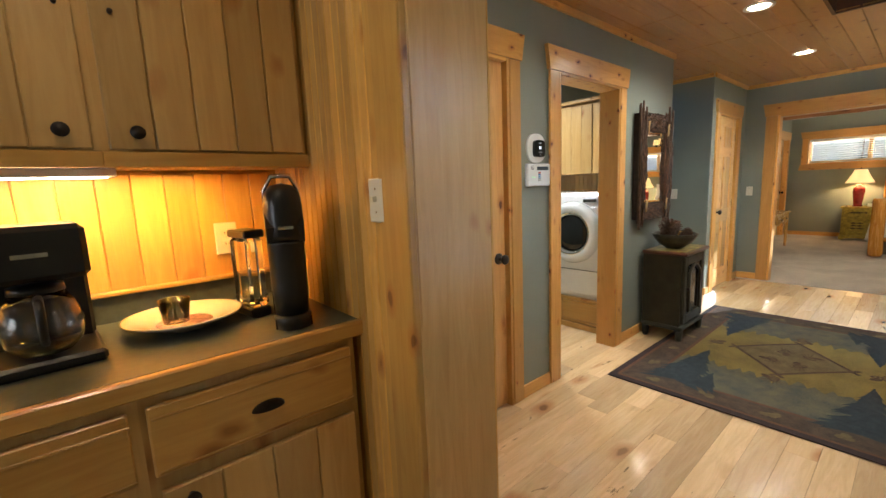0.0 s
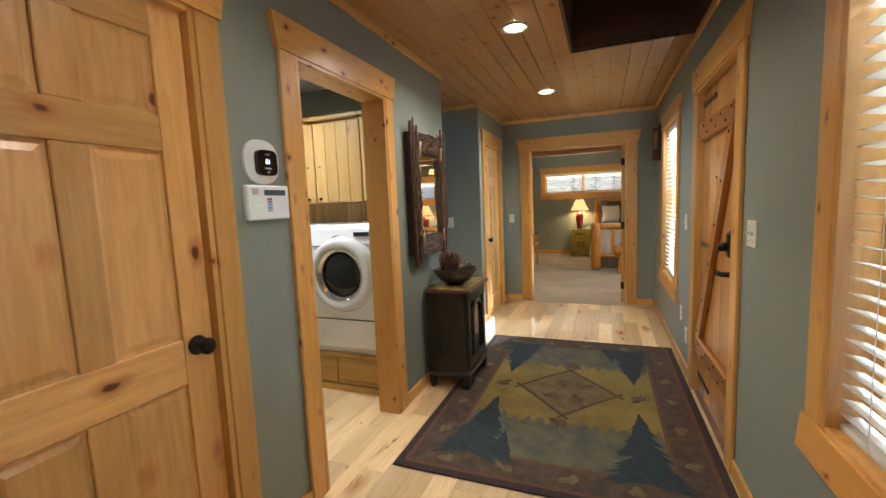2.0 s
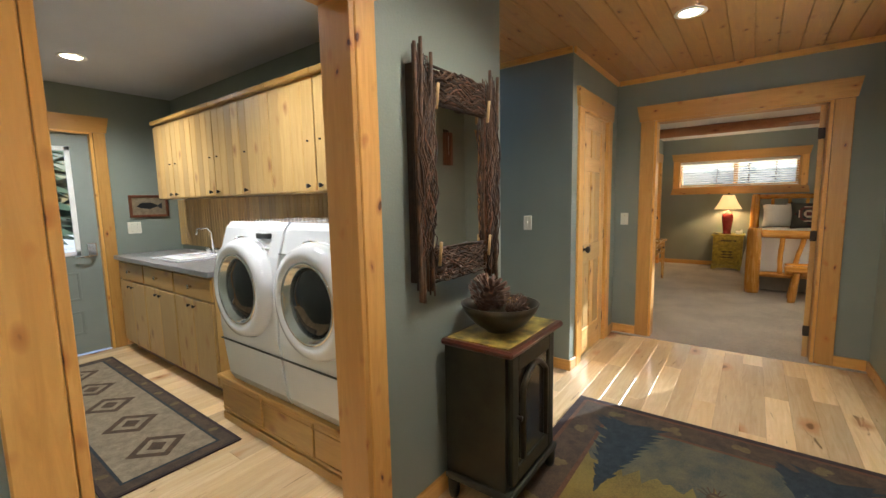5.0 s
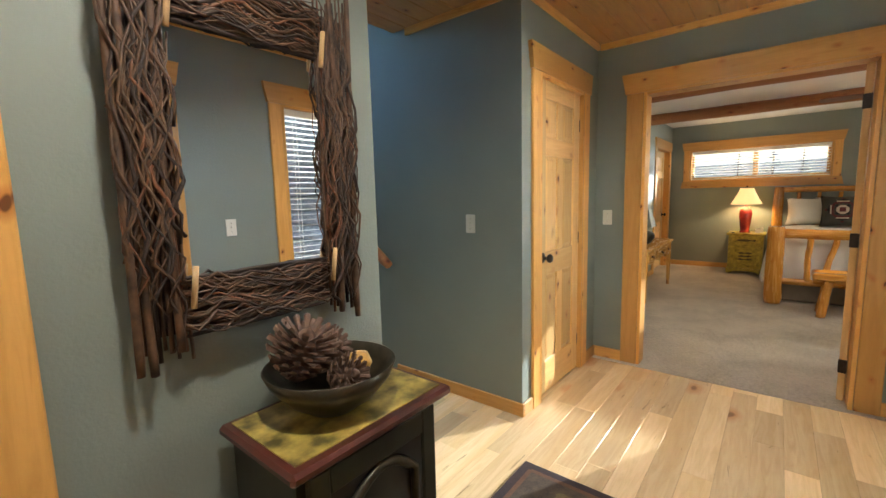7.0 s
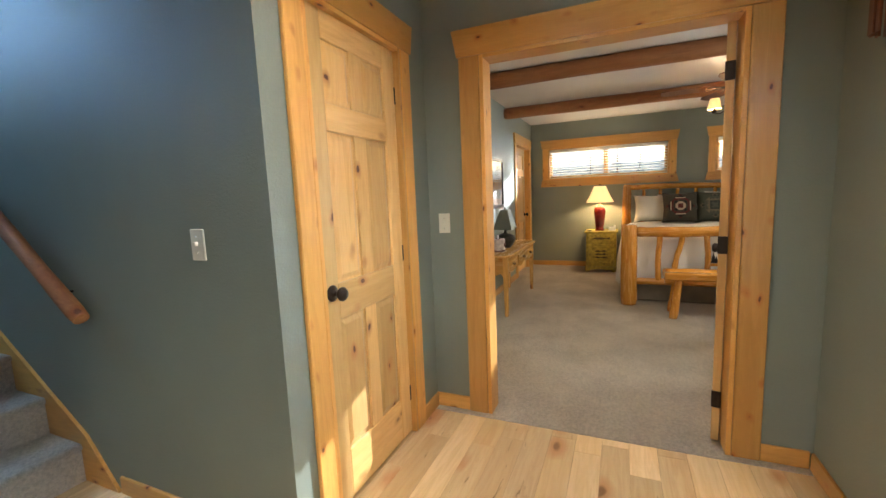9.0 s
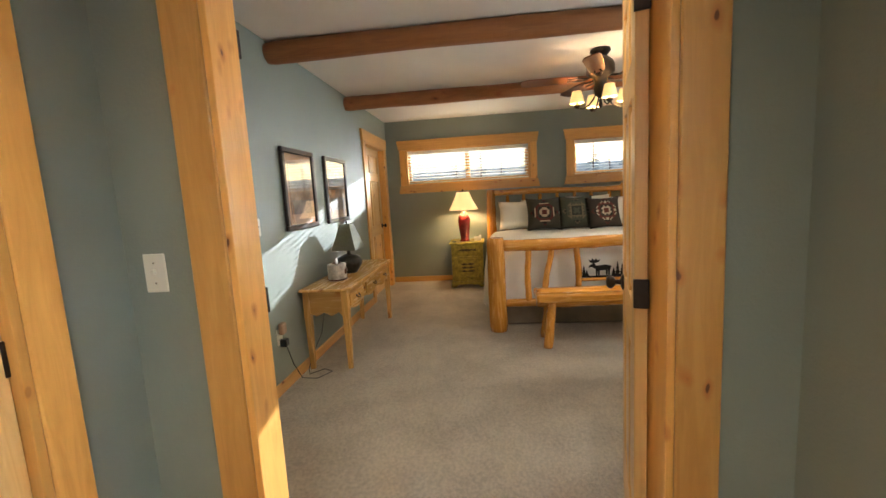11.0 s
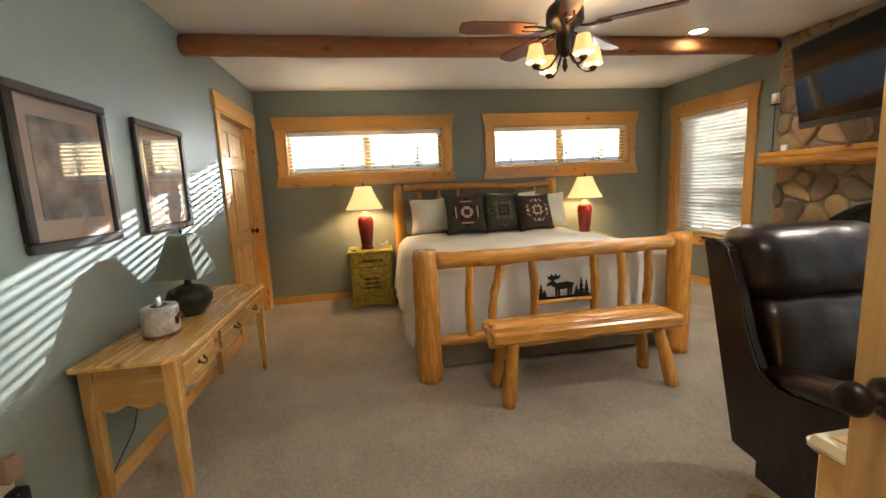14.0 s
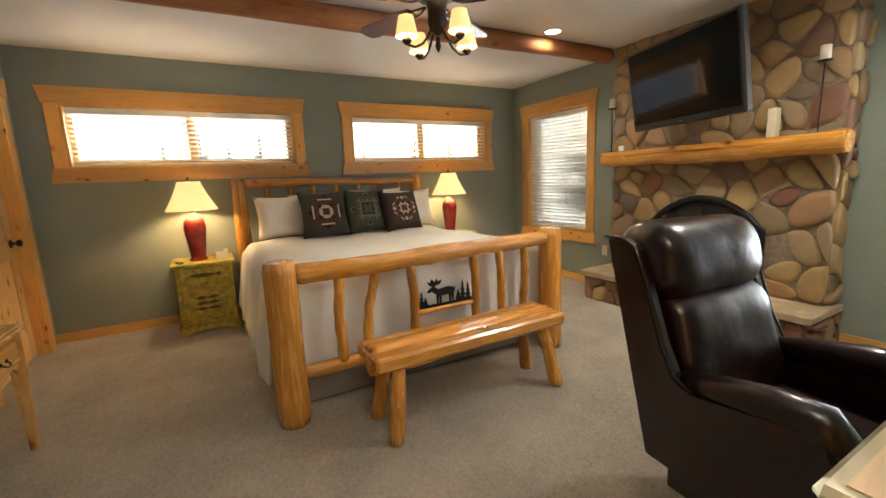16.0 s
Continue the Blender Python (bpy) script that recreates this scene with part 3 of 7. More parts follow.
bx(bm, 0.05, 0.105, 0.012, 0.028, 0.90, 0.99, bev=0.012)
tube(bm, [(0.078, 0.02, 0.945), (0.078, 0.07, 0.945), (0.10, 0.078, 0.947), (0.16, 0.078, 0.94), (0.20, 0.075, 0.952)], [0.015, 0.013, 0.014, 0.012, 0.007])
part("lever_handle", bm, "bronze", d, "dark bronze lever handle")

# laundry outer door with a half light
M["green_door"] = plain("sage_door_paint", (0.25, 0.28, 0.25), 0.4, var=0.05)
d = thing("back_door", (3.22, 5.85, 0.01), 0, "closed grey-green steel door with a half-height window in the laundry", "door")
bm = bmesh.new()
for a in ((0, 0.16, 0, 2.01), (0.70, 0.86, 0, 2.01), (0.16, 0.70, 0, 0.93), (0.16, 0.70, 1.87, 2.01)):
    bx(bm, a[0], a[1], -0.02, 0.02, a[2], a[3])
part("leaf", bm, "green_door", d)
for x0, x1 in ((0.17, 0.40), (0.46, 0.69)):
    for z0, z1 in ((0.18, 0.40), (0.50, 0.76)):
        bm = bmesh.new()
        for q in ((x0, x1, z0, z0 + 0.02), (x0, x1, z1 - 0.02, z1), (x0, x0 + 0.02, z0, z1), (x1 - 0.02, x1, z0, z1)):
            bx(bm, q[0], q[1], -0.026, -0.018, q[2], q[3], bev=0.003)
        part("moulding", bm, "green_door", d)
part("pane", box(0.16, 0.70, -0.003, 0.003, 0.93, 1.87), "glass", d)
bm = bmesh.new()
for q in ((0.14, 0.72, 0.91, 0.95), (0.14, 0.72, 1.85, 1.89), (0.14, 0.18, 0.91, 1.89), (0.68, 0.72, 0.91, 1.89)):
    bx(bm, q[0], q[1], -0.028, -0.018, q[2], q[3], bev=0.004)
part("glazing_frame", bm, "white", d)
bm = bmesh.new()
bx(bm, 0.76, 0.83, -0.05, -0.02, 0.90, 1.02, bev=0.006)
tube(bm, [(0.79, -0.03, 0.90), (0.79, -0.07, 0.90), (0.66, -0.07, 0.90)], 0.010)
part("handle", bm, "chrome", d, "lever lock with a dark keypad")


# ---- windows ----
def window(name, axis, face, out, a, b, z0, z1, deep=0.10, sashes=2, slat_tilt=12, blind_bottom=None, blinds=True):
    """Frame, panes and a slatted blind in an opening; out points into the room."""
    w = thing(name, (0, 0, 0), 0, "window with wooden frame and pale slatted blind", "window")
    w["kind"] = "structure"
    g = face - deep * out

    def bb(u0, u1, q0, q1, zz0, zz1, bev=0.0, bm=None):
        bm = bm or bmesh.new()
        return bx(bm, q0, q1, u0, u1, zz0, zz1, bev=bev) if axis == "x" else bx(bm, u0, u1, q0, q1, zz0, zz1, bev=bev)
    i = 0.018
    bm = bmesh.new()
    for u0, u1, q0, q1 in ((a + i, a + i + 0.04, z0 + i, z1 - i), (b - i - 0.04, b - i, z0 + i, z1 - i), (a + i + 0.04, b - i - 0.04, z0 + i, z0 + i + 0.04), (a + i + 0.04, b - i - 0.04, z1 - i - 0.04, z1 - i)):
        bb(u0, u1, g - 0.02, g + 0.02, q0, q1, bm=bm)
    part("window_frame", bm, "trim_z", w)
    step = (b - a - 2 * i) / sashes
    for k in range(1, sashes):
        part("window_mullion", bb(a + i + step * k - 0.035, a + i + step * k + 0.035, g - 0.02, g + 0.022, z0 + i + 0.04, z1 - i - 0.04), "trim_z", w)
    for k in range(sashes):
        ob = part("pane", bb(a + i + step * k + 0.036, a + i + step * (k + 1) - 0.036, g - 0.002, g + 0.002, z0 + i + 0.03, z1 - i - 0.03), "glass", w)
        ob.visible_shadow = False
    if not blinds:
        return
    bl = thing(name.replace("window", "blind") if "window" in name else "blind", (0, 0, 0), 0, "pale wooden slatted blind, lowered with its slats half open", "blind")
    q = face - 0.035 * out
    part("head_rail", bb(a + i + 0.006, b - i - 0.006, q - 0.025, q + 0.025, z1 - i - 0.055, z1 - i - 0.004, 0.003), "blind", bl)
    low = blind_bottom or z0 + i
    part("bottom_rail", bb(a + i + 0.008, b - i - 0.008, q - 0.022, q + 0.022, low + 0.004, low + 0.022, 0.003), "blind", bl)
    L = (b - a) / 2 - i - 0.009
    s = 0.023
    bm = box(-L, L, -s, s, -0.0011, 0.0011)
    me = bpy.data.meshes.new("slat")
    bm.to_mesh(me)
    bm.free()
    me.materials.append(M["blind"])
    z = low + 0.045
    c = (a + b) / 2
    while z < z1 - i - 0.065:
        ob = new("slat", me)
        ob.parent = bl
        loc = (q, c, z) if axis == "x" else (c, q, z)
        ob.matrix_basis = pose(*loc, 0, 0, 90 if axis == "x" else 0) @ pose(0, 0, 0, slat_tilt * (1 if axis == "x" else -1) * -out, 0, 0)
        z += 0.042
    for f in (0.15, 0.85):
        u = a + (b - a) * f
        for o in (-0.024, 0.024):
            part("ladder_cord", bb(u - 0.001, u + 0.001, q + o - 0.001, q + o + 0.001, low + 0.01, z1 - i - 0.05), "blind", bl)


window("bedroom_window", "x", 12.44, -1, 0.27, 2.12, 1.50, 2.03, slat_tilt=15)
window("bedroom_window", "x", 12.44, -1, -2.19, -0.35, 1.50, 2.03, slat_tilt=5)
window("bedroom_window", "y", -2.68, 1, 11.12, 12.14, 0.60, 2.05, sashes=1, slat_tilt=50)
window("bedroom_window", "y", -2.68, 1, 7.45, 8.5, 0.60, 2.05, sashes=1, slat_tilt=35)
window("hall_window", "y", 0.14, 1, 1.9, 2.97, 0.69, 2.04, sashes=1, slat_tilt=10)
window("hall_window", "y", 0.14, 1, 5.60, 6.44, 0.57, 2.04, sashes=1, slat_tilt=3)
window("stair_window", "y", 5.7, -1, 5.15, 6.45, 2.14, 3.4, sashes=1, slat_tilt=30)
# unseen window, added as an opening for the kitchen fill light
window("kitchen_window", "x", -3.0, 1, 0.4, 1.9, 0.95, 2.05, sashes=2, blinds=False)


# ---- ceiling lights ----
M["lamp_glow"] = glow("lamp_glow", (1.0, 0.86, 0.62), 14)


def downlight(x, y, z, power, label, color=WARM):
    t = thing("recessed_light", (x, y, z), 0, label, "ceiling light", "recessed ceiling lights")
    bm = bmesh.new()
    lathe(bm, [(0.062, -0.002), (0.085, -0.002), (0.088, -0.008), (0.064, -0.010), (0.062, -0.002)], seg=28)
    part("trim_ring", bm, "white", t)
    part("lens", lathe(bmesh.new(), [(0.0, -0.004), (0.061, -0.004), (0.061, -0.001), (0, -0.001)], seg=24), "lamp_glow", t)
    s = new("spot", bpy.data.lights.new("spot", "SPOT"))
    s.data.energy, s.data.color, s.data.spot_size, s.data.spot_blend, s.data.shadow_soft_size = power * DIM, color, radians(158), 0.8, 0.06
    s.matrix_world = look((x, y, z - 0.02), (x, y + 0.001, 0))


downlight(4.24, 1.24, H, 46, "glowing round recessed light in the plank ceiling")
downlight(5.90, 1.26, H, 30, "glowing round recessed light in the plank ceiling")
# the next two are out of view, added to brighten near hall and kitchen
downlight(2.5, 1.24, H, 13, "glowing round recessed light in the plank ceiling")
downlight(0.6, 1.0, H, 8, "unseen recessed fill light added to the kitchen ceiling", (1.0, 0.80, 0.50))
downlight(10.5, -1.52, HB, 26, "glowing round recessed light in the cream bedroom ceiling", (1.0, 0.93, 0.80))
downlight(3.82, 4.89, H, 70, "glowing round recessed light in the laundry ceiling", COOL)
downlight(3.82, 3.0, H, 60, "glowing round recessed light in the laundry ceiling", COOL)
# the next two are unseen fill lights added for the bedroom's near end
downlight(8.6, -1.52, HB, 50, "glowing round recessed light in the cream bedroom ceiling", (1.0, 0.93, 0.80))
downlight(7.75, 0.75, HB, 20, "glowing round recessed light in the cream bedroom ceiling", (1.0, 0.93, 0.80))

# ---- hall things ----
def poly_sheet(bm, pts, z):
    f = bm.faces.new([bm.verts.new((x, y, z)) for x, y in pts])
    if f.normal.z < 0:
        f.normal_flip()
    return bm


def weave(name, a, b, scale=14, fine=220):
    m, n, l, p = nodes(name)
    v = coords(n, l, jitter=False)
    c = ramp(n, l, noise_tex(n, l, v, scale, 5, 0.65), [(0.35, a), (0.65, b)])
    f = noise_tex(n, l, v, fine, 2)
    c = mixc(n, l, 0.35, c, ramp(n, l, f, [(0.3, tuple(x * 0.5 for x in a)), (0.7, tuple(min(1, x * 1.4) for x in b))]))
    l.new(c, p.inputs["Base Color"])
    p.inputs["Roughness"].default_value = 0.9
    bump(n, l, p, f, 0.5, 0.003)
    return m


M["rug_dark"] = weave("rug_dark_brown", (0.016, 0.009, 0.009), (0.038, 0.018, 0.015))
M["rug_band"] = weave("rug_tan_band", (0.028, 0.017, 0.010), (0.085, 0.052, 0.028), 14)
M["rug_gold"] = weave("rug_gold_field", (0.105, 0.072, 0.013), (0.21, 0.15, 0.032), 3)
M["rug_mist"] = weave("rug_blue_mist", (0.035, 0.045, 0.045), (0.12, 0.105, 0.05), 9)
M["rug_tree"] = weave("rug_spruce", (0.004, 0.009, 0.013), (0.020, 0.034, 0.040), 25)
M["rug_twig"] = weave("rug_twig_brown", (0.032, 0.018, 0.008), (0.085, 0.045, 0.018), 25)
M["rug_inner"] = weave("rug_diamond_ground", (0.075, 0.052, 0.018), (0.15, 0.11, 0.042), 12)
M["rug_pale"] = weave("rug_pale_motif", (0.14, 0.10, 0.06), (0.28, 0.22, 0.14), 20)
M["rug_red"] = weave("rug_rust_line", (0.075, 0.030, 0.012), (0.12, 0.05, 0.02), 20)


def spruce(bm, x, y, L, wd, sgn, z, rnd):
    """A spruce silhouette woven into a rug; it points along x."""
    h = z
    for i in range(34):
        t = i / 34
        xc = x + sgn * L * t
        for side in (-1, 1):
            w = wd * (1 - t) ** 0.8 * (0.62 + rnd.random() * 0.5)
            drop = sgn * (0.05 + 0.05 * rnd.random()) * (1 - 0.4 * t)
            th = 0.020 + 0.012 * rnd.random()
            h += 0.000008
            poly_sheet(bm, [(xc + sgn * th, y), (xc - drop * 0.3 + sgn * th * 0.6, y + side * w * 0.6), (xc - drop, y + side * w), (xc - drop * 0.5 - sgn * th * 0.5, y + side * w * 0.5), (xc - sgn * th, y)], h)
    poly_sheet(bm, [(x, y - wd * 0.30), (x, y + wd * 0.30), (x + sgn * L, y + 0.004), (x + sgn * L, y - 0.004)], h + 0.00002)


def disc(bm, x, y, rx, ry, z, n=12, rot=0.0):
    pts = [(x + rx * math.cos(a) * math.cos(rot) - ry * math.sin(a) * math.sin(rot), y + rx * math.cos(a) * math.sin(rot) + ry * math.sin(a) * math.cos(rot)) for a in [2 * math.pi * i / n for i in range(n)]]
    poly_sheet(bm, pts, z)


def ribbon(bm, pts, w, z):
    """A flat line along points."""
    for (x0, y0), (x1, y1) in zip(pts, pts[1:]):
        d = Vector((x1 - x0, y1 - y0)).normalized() * (w / 2)
        poly_sheet(bm, [(x0 - d.y, y0 + d.x), (x1 - d.y, y1 + d.x), (x1 + d.y, y1 - d.x), (x0 + d.y, y0 - d.x)], z)


def lodge_rug(x0, x1, y0, y1):
    r = thing("rug", (0, 0, 0), 0, "dark-bordered rug with spruce trees and a twig diamond on gold", "rug")
    part("rug_base", box(x0, x1, y0, y1, 0.0015, 0.010, bev=0.003), "rug_dark", r)
    b, z = 0.085, 0.0105
    part("band", box(x0 + 0.05, x1 - 0.05, y0 + 0.05, y1 - 0.05, 0.009, z), "rug_band", r)
    for q in (0.055, 0.235):
        bm = bmesh.new()
        a = [(x0 + q, y0 + q), (x1 - q, y0 + q), (x1 - q, y1 - q), (x0 + q, y1 - q), (x0 + q, y0 + q)]
        ribbon(bm, a, 0.022, z + 0.0016)
        part("border_line", bm, "rug_red", r)
    part("field", box(x0 + 0.24, x1 - 0.24, y0 + 0.24, y1 - 0.24, z - 0.001, z + 0.001), "rug_gold", r)
    rnd = random.Random(2)
    for side in (0, 1):
        bm = bmesh.new()
        pts = []
        for i in range(41):
            yy = y0 + 0.245 + (y1 - y0 - 0.49) * i / 40
            h = 0.36 + 0.10 * abs(math.sin(i * 1.1)) + rnd.uniform(-0.03, 0.03)
            pts.append((yy, h))
        for (ya, ha), (yb, hb) in zip(pts, pts[1:]):
            e = x0 + 0.245 if side == 0 else x1 - 0.245
            s = 1 if side == 0 else -1
            poly_sheet(bm, [(e, ya), (e + s * ha, ya), (e + s * hb, yb), (e, yb)], z + 0.0018)
        part("mist", bm, "rug_mist", r)
        for yy, L, wd in ((y0 + 0.36, 0.66, 0.20), (y1 - 0.36, 0.66, 0.20), ((y0 + y1) / 2 + 0.30 * (1 - 2 * side), 0.24, 0.09)):
            bm = bmesh.new()
            s = 1 if side == 0 else -1
            spruce(bm, (x0 + 0.25) if side == 0 else (x1 - 0.25), yy, L, wd, s, z + 0.0026, rnd)
            part("spruce", bm, "rug_tree", r)
    c = ((x0 + x1) / 2, (y0 + y1) / 2)
    dm = [(c[0] - 0.37, c[1]), (c[0], c[1] - 0.33), (c[0] + 0.37, c[1]), (c[0], c[1] + 0.33)]
    part("diamond_field", poly_sheet(bmesh.new(), dm, z + 0.0022), "rug_inner", r)
    for k, (a, b2) in enumerate(zip(dm, dm[1:] + dm[:1])):
        bm = bmesh.new()
        v = Vector(b2) - Vector(a)
        e0, e1 = Vector(a) - v * 0.11, Vector(b2) + v * 0.11
        ribbon(bm, [tuple(e0), tuple((e0 + e1) / 2 + Vector((0.008, 0.004))), tuple(e1)], 0.024, z + 0.0026 + 0.0004 * k)
        part("twig_stick", bm, "rug_twig", r)
    spots = [(c[0] - 0.46, c[1], 0), (c[0] + 0.46, c[1], 3.1), (c[0], c[1] - 0.46, 1.6), (c[0], c[1] + 0.46, 4.7), (c[0] - 0.10, c[1] + 0.08, 0.5), (c[0] + 0.11, c[1] + 0.05, 2.4), (c[0] - 0.12, c[1] - 0.08, 5.6), (c[0] + 0.09, c[1] - 0.10, 4.0)]
    for px, py, rot in spots:
        bm = bmesh.new()
        disc(bm, px, py, 0.048, 0.030, z + 0.0030, 14, rot)
        disc(bm, px + 0.05 * math.cos(rot + 1.2), py + 0.05 * math.sin(rot + 1.2), 0.036, 0.022, z + 0.0034, 12, rot + 0.7)
        for k in range(7):
            a = rot + 2.2 + k * 0.35
            ribbon(bm, [(px, py), (px + 0.085 * math.cos(a), py + 0.075 * math.sin(a))], 0.006, z + 0.0037 + k * 0.00005)
        part("pine_cone_motif", bm, "rug_twig", r)
        bm = bmesh.new()
        for k in range(3):
            disc(bm, px + (k - 1) * 0.022 * math.cos(rot), py + (k - 1) * 0.022 * math.sin(rot), 0.006, 0.018, z + 0.0042, 8, rot)
        part("pine_cone_scales", bm, "rug_inner", r)
    for i in range(11):
        for yy in (y0 + 0.145, y1 - 0.145):
            xx = x0 + 0.24 + i * (x1 - x0 - 0.48) / 10
            bm = bmesh.new()
            for k in range(3):
                disc(bm, xx + rnd.uniform(-0.03, 0.03), yy + rnd.uniform(-0.02, 0.02), 0.038, 0.02, z + 0.0012 + k * 0.0002, 8, rnd.uniform(0, 3))
            part("leaf_motif", bm, "rug_inner" if i % 2 else "rug_band", r)
    for i in range(8):
        for xx in (x0 + 0.145, x1 - 0.145):
            yy = y0 + 0.26 + i * (y1 - y0 - 0.52) / 7
            bm = bmesh.new()
            for k in range(3):
                disc(bm, xx + rnd.uniform(-0.02, 0.02), yy + rnd.uniform(-0.03, 0.03), 0.03, 0.022, z + 0.0012 + k * 0.0002, 8, rnd.uniform(0, 3))
            part("leaf_motif", bm, "rug_inner" if i % 2 else "rug_band", r)


lodge_rug(3.37, 5.62, 0.165, 1.78)

# dark painted console cabinet with the mirror above it
M["bowl"] = plain("bronze_bowl", (0.055, 0.045, 0.028), 0.28, 0.5, 0.4, 25)
M["cab_green"] = plain("dark_green_paint", (0.020, 0.021, 0.012), 0.5, var=0.45, scale=9, coat=0.1)
M["cab_edge"] = plain("dark_red_edge_wood", (0.075, 0.02, 0.013), 0.3, var=0.3, coat=0.5)
M["map_top"] = plain("map_printed_top", (0.34, 0.25, 0.06), 0.3, var=0.8, scale=16, coat=0.3)
d = thing("console_cabinet", (4.56, 1.80, 0), 0, "small dark green console cabinet with an arched glass door", "cabinet")
L = (-0.235, 0.235, -0.155, 0.165)
bm = bmesh.new()
bx(bm, L[0], L[1], L[2] + 0.02, L[3], 0.12, 0.725)
part("body", bm, "cab_green", d)
part("base_moulding", box(L[0] - 0.02, L[1] + 0.02, L[2] - 0.01, L[3], 0.095, 0.13, bev=0.008), "cab_green", d)
for x in (L[0] + 0.01, L[1] - 0.01):
    for yv in (L[2] + 0.02, L[3] - 0.03):
        part("foot", lathe(bmesh.new(), [(0.018, 0), (0.026, 0.03), (0.03, 0.095)], (x, yv, 0), 10), "cab_green", d)
part("top", box(L[0] - 0.035, L[1] + 0.035, L[2] - 0.03, L[3], 0.725, 0.755, bev=0.009), "cab_edge", d)
part("inlay", box(L[0] - 0.01, L[1] + 0.01, L[2] + 0.0, L[3] - 0.025, 0.75, 0.758), "map_top", d, "yellow map-printed inlay")
bm = bmesh.new()
for q in ((L[0] + 0.02, L[0] + 0.075, 0.15, 0.71), (L[1] - 0.075, L[1] - 0.02, 0.15, 0.71), (L[0] + 0.075, L[1] - 0.075, 0.15, 0.22), (L[0] + 0.075, L[1] - 0.075, 0.64, 0.71)):
    bx(bm, q[0], q[1], L[2] - 0.004, L[2] + 0.02, q[2], q[3], bev=0.004)
door = part("door", bm, "cab_green", d)
bm = bmesh.new()
arch = [(-0.12 + 0.24 * i / 10, 0.56 + 0.07 * math.sin(math.pi * i / 10)) for i in range(11)]
tube(bm, [(-0.12, L[2] - 0.004, 0.24)] + [(x, L[2] - 0.004, z) for x, z in arch] + [(0.12, L[2] - 0.004, 0.24)], 0.014, 6)
part("arch_moulding", bm, "bowl", door, "carved arch moulding")
part("pane", box(-0.16, 0.16, L[2] + 0.005, L[2] + 0.009, 0.22, 0.64), plain("smoky_pane", (0.05, 0.045, 0.04), 0.08, var=0.3), door)
part("pull", lathe(bmesh.new(), [(0, L[2] - 0.03), (0.012, L[2] - 0.028), (0.008, L[2] - 0.006), (0, L[2] - 0.004)], (-0.18, 0, 0.45), 10, "y"), "bronze", door)

bowl = thing("bowl", (4.53, 1.80, 0.7585), 0, "dark bronze bowl of pine cones standing on the console cabinet", "bowl")
part("dish", lathe(bmesh.new(), [(0.0, 0.0), (0.055, 0.0), (0.06, 0.006), (0.10, 0.035), (0.135, 0.08), (0.148, 0.112), (0.143, 0.113), (0.128, 0.082), (0.09, 0.04), (0.0, 0.02)], seg=36), "bowl", bowl)
M["cone"] = plain("pine_cone_brown", (0.105, 0.055, 0.032), 0.7, var=0.45, scale=60)


def pine_cone(loc, r, tilt, label, seed=0):
    t = thing("pine_cone", (0, 0, 0), 0, label, "pine cone")
    t.matrix_world = Matrix.Translation(loc) @ Euler(tilt).to_matrix().to_4x4()
    bm = bmesh.new()
    rnd = random.Random(seed)
    lathe(bm, [(0, -r), (r * 0.35, -r * 0.8), (r * 0.45, 0), (r * 0.25, r * 0.8), (0, r)], seg=10)
    k = 0
    for ring in range(9):
        h = -0.85 + ring * 0.2
        rr = r * math.sqrt(max(0.05, 1 - h * h))
        for i in range(11):
            a = 2 * math.pi * (i + 0.5 * (ring % 2)) / 11
            o = Vector((math.cos(a), math.sin(a), 0))
            s = Vector((-o.y, o.x, 0)) * r * 0.13
            base = o * rr * 0.4 + Vector((0, 0, h * r * 0.8))
            tip = o * rr * (1.12 + rnd.uniform(-0.05, 0.1)) + Vector((0, 0, h * r + r * 0.28))
            up = Vector((0, 0, r * 0.09))
            vs = [bm.verts.new(q) for q in (base - s * 0.5, base + s * 0.5, tip + s, tip - s, tip - s * 0.5 + up, tip + s * 0.5 + up)]
            for q in ((0, 1, 2, 3), (3, 2, 5, 4), (0, 3, 4), (1, 5, 2), (0, 4, 5, 1)):
                bm.faces.new([vs[j] for j in q])
            k += 1
    part("cone_body", bm, "cone", t)


pine_cone((4.455, 1.82, 0.925), 0.080, (0.3, 0.2, 0), "large open brown pine cone in the bronze bowl", 1)
pine_cone((4.565, 1.875, 0.89), 0.060, (1.1, 0.4, 0.5), "brown pine cone in the bronze bowl", 2)
pine_cone((4.50, 1.705, 0.88), 0.050, (1.3, -0.5, 0.5), "brown pine cone in the bronze bowl", 3)
g = thing("gourd", (4.60, 1.765, 0.868), 0, "small amber ball in the bronze bowl", "ornament")
part("ball", lathe(bmesh.new(), [(0.0, -0.035), (0.025, -0.027), (0.036, 0), (0.025, 0.027), (0, 0.034)], seg=18), plain("amber", (0.45, 0.24, 0.05), 0.4, var=0.4, scale=30), g)

bowl.scale = (1.2, 1.2, 1.12)

# twig-framed mirror
M["twig"] = plain("twig_bark", (0.080, 0.038, 0.016), 0.6, var=0.6, scale=30, bmp=0.4)
M["twig_dark"] = plain("twig_dark_bark", (0.030, 0.015, 0.008), 0.7, var=0.5, scale=40)
M["twig_red"] = plain("red_brown_twig", (0.15, 0.055, 0.022), 0.5, var=0.4, scale=30)
M["twig_pale"] = plain("cut_twig", (0.5, 0.32, 0.14), 0.6, var=0.2)
mx0, mx1, mz0, mz1, my = 4.13, 4.765, 1.0, 1.89, 1.968
mr = thing("wall_mirror", (0, 0, 0), 0, "tall mirror in a thick frame of woven brown twigs", "mirror")
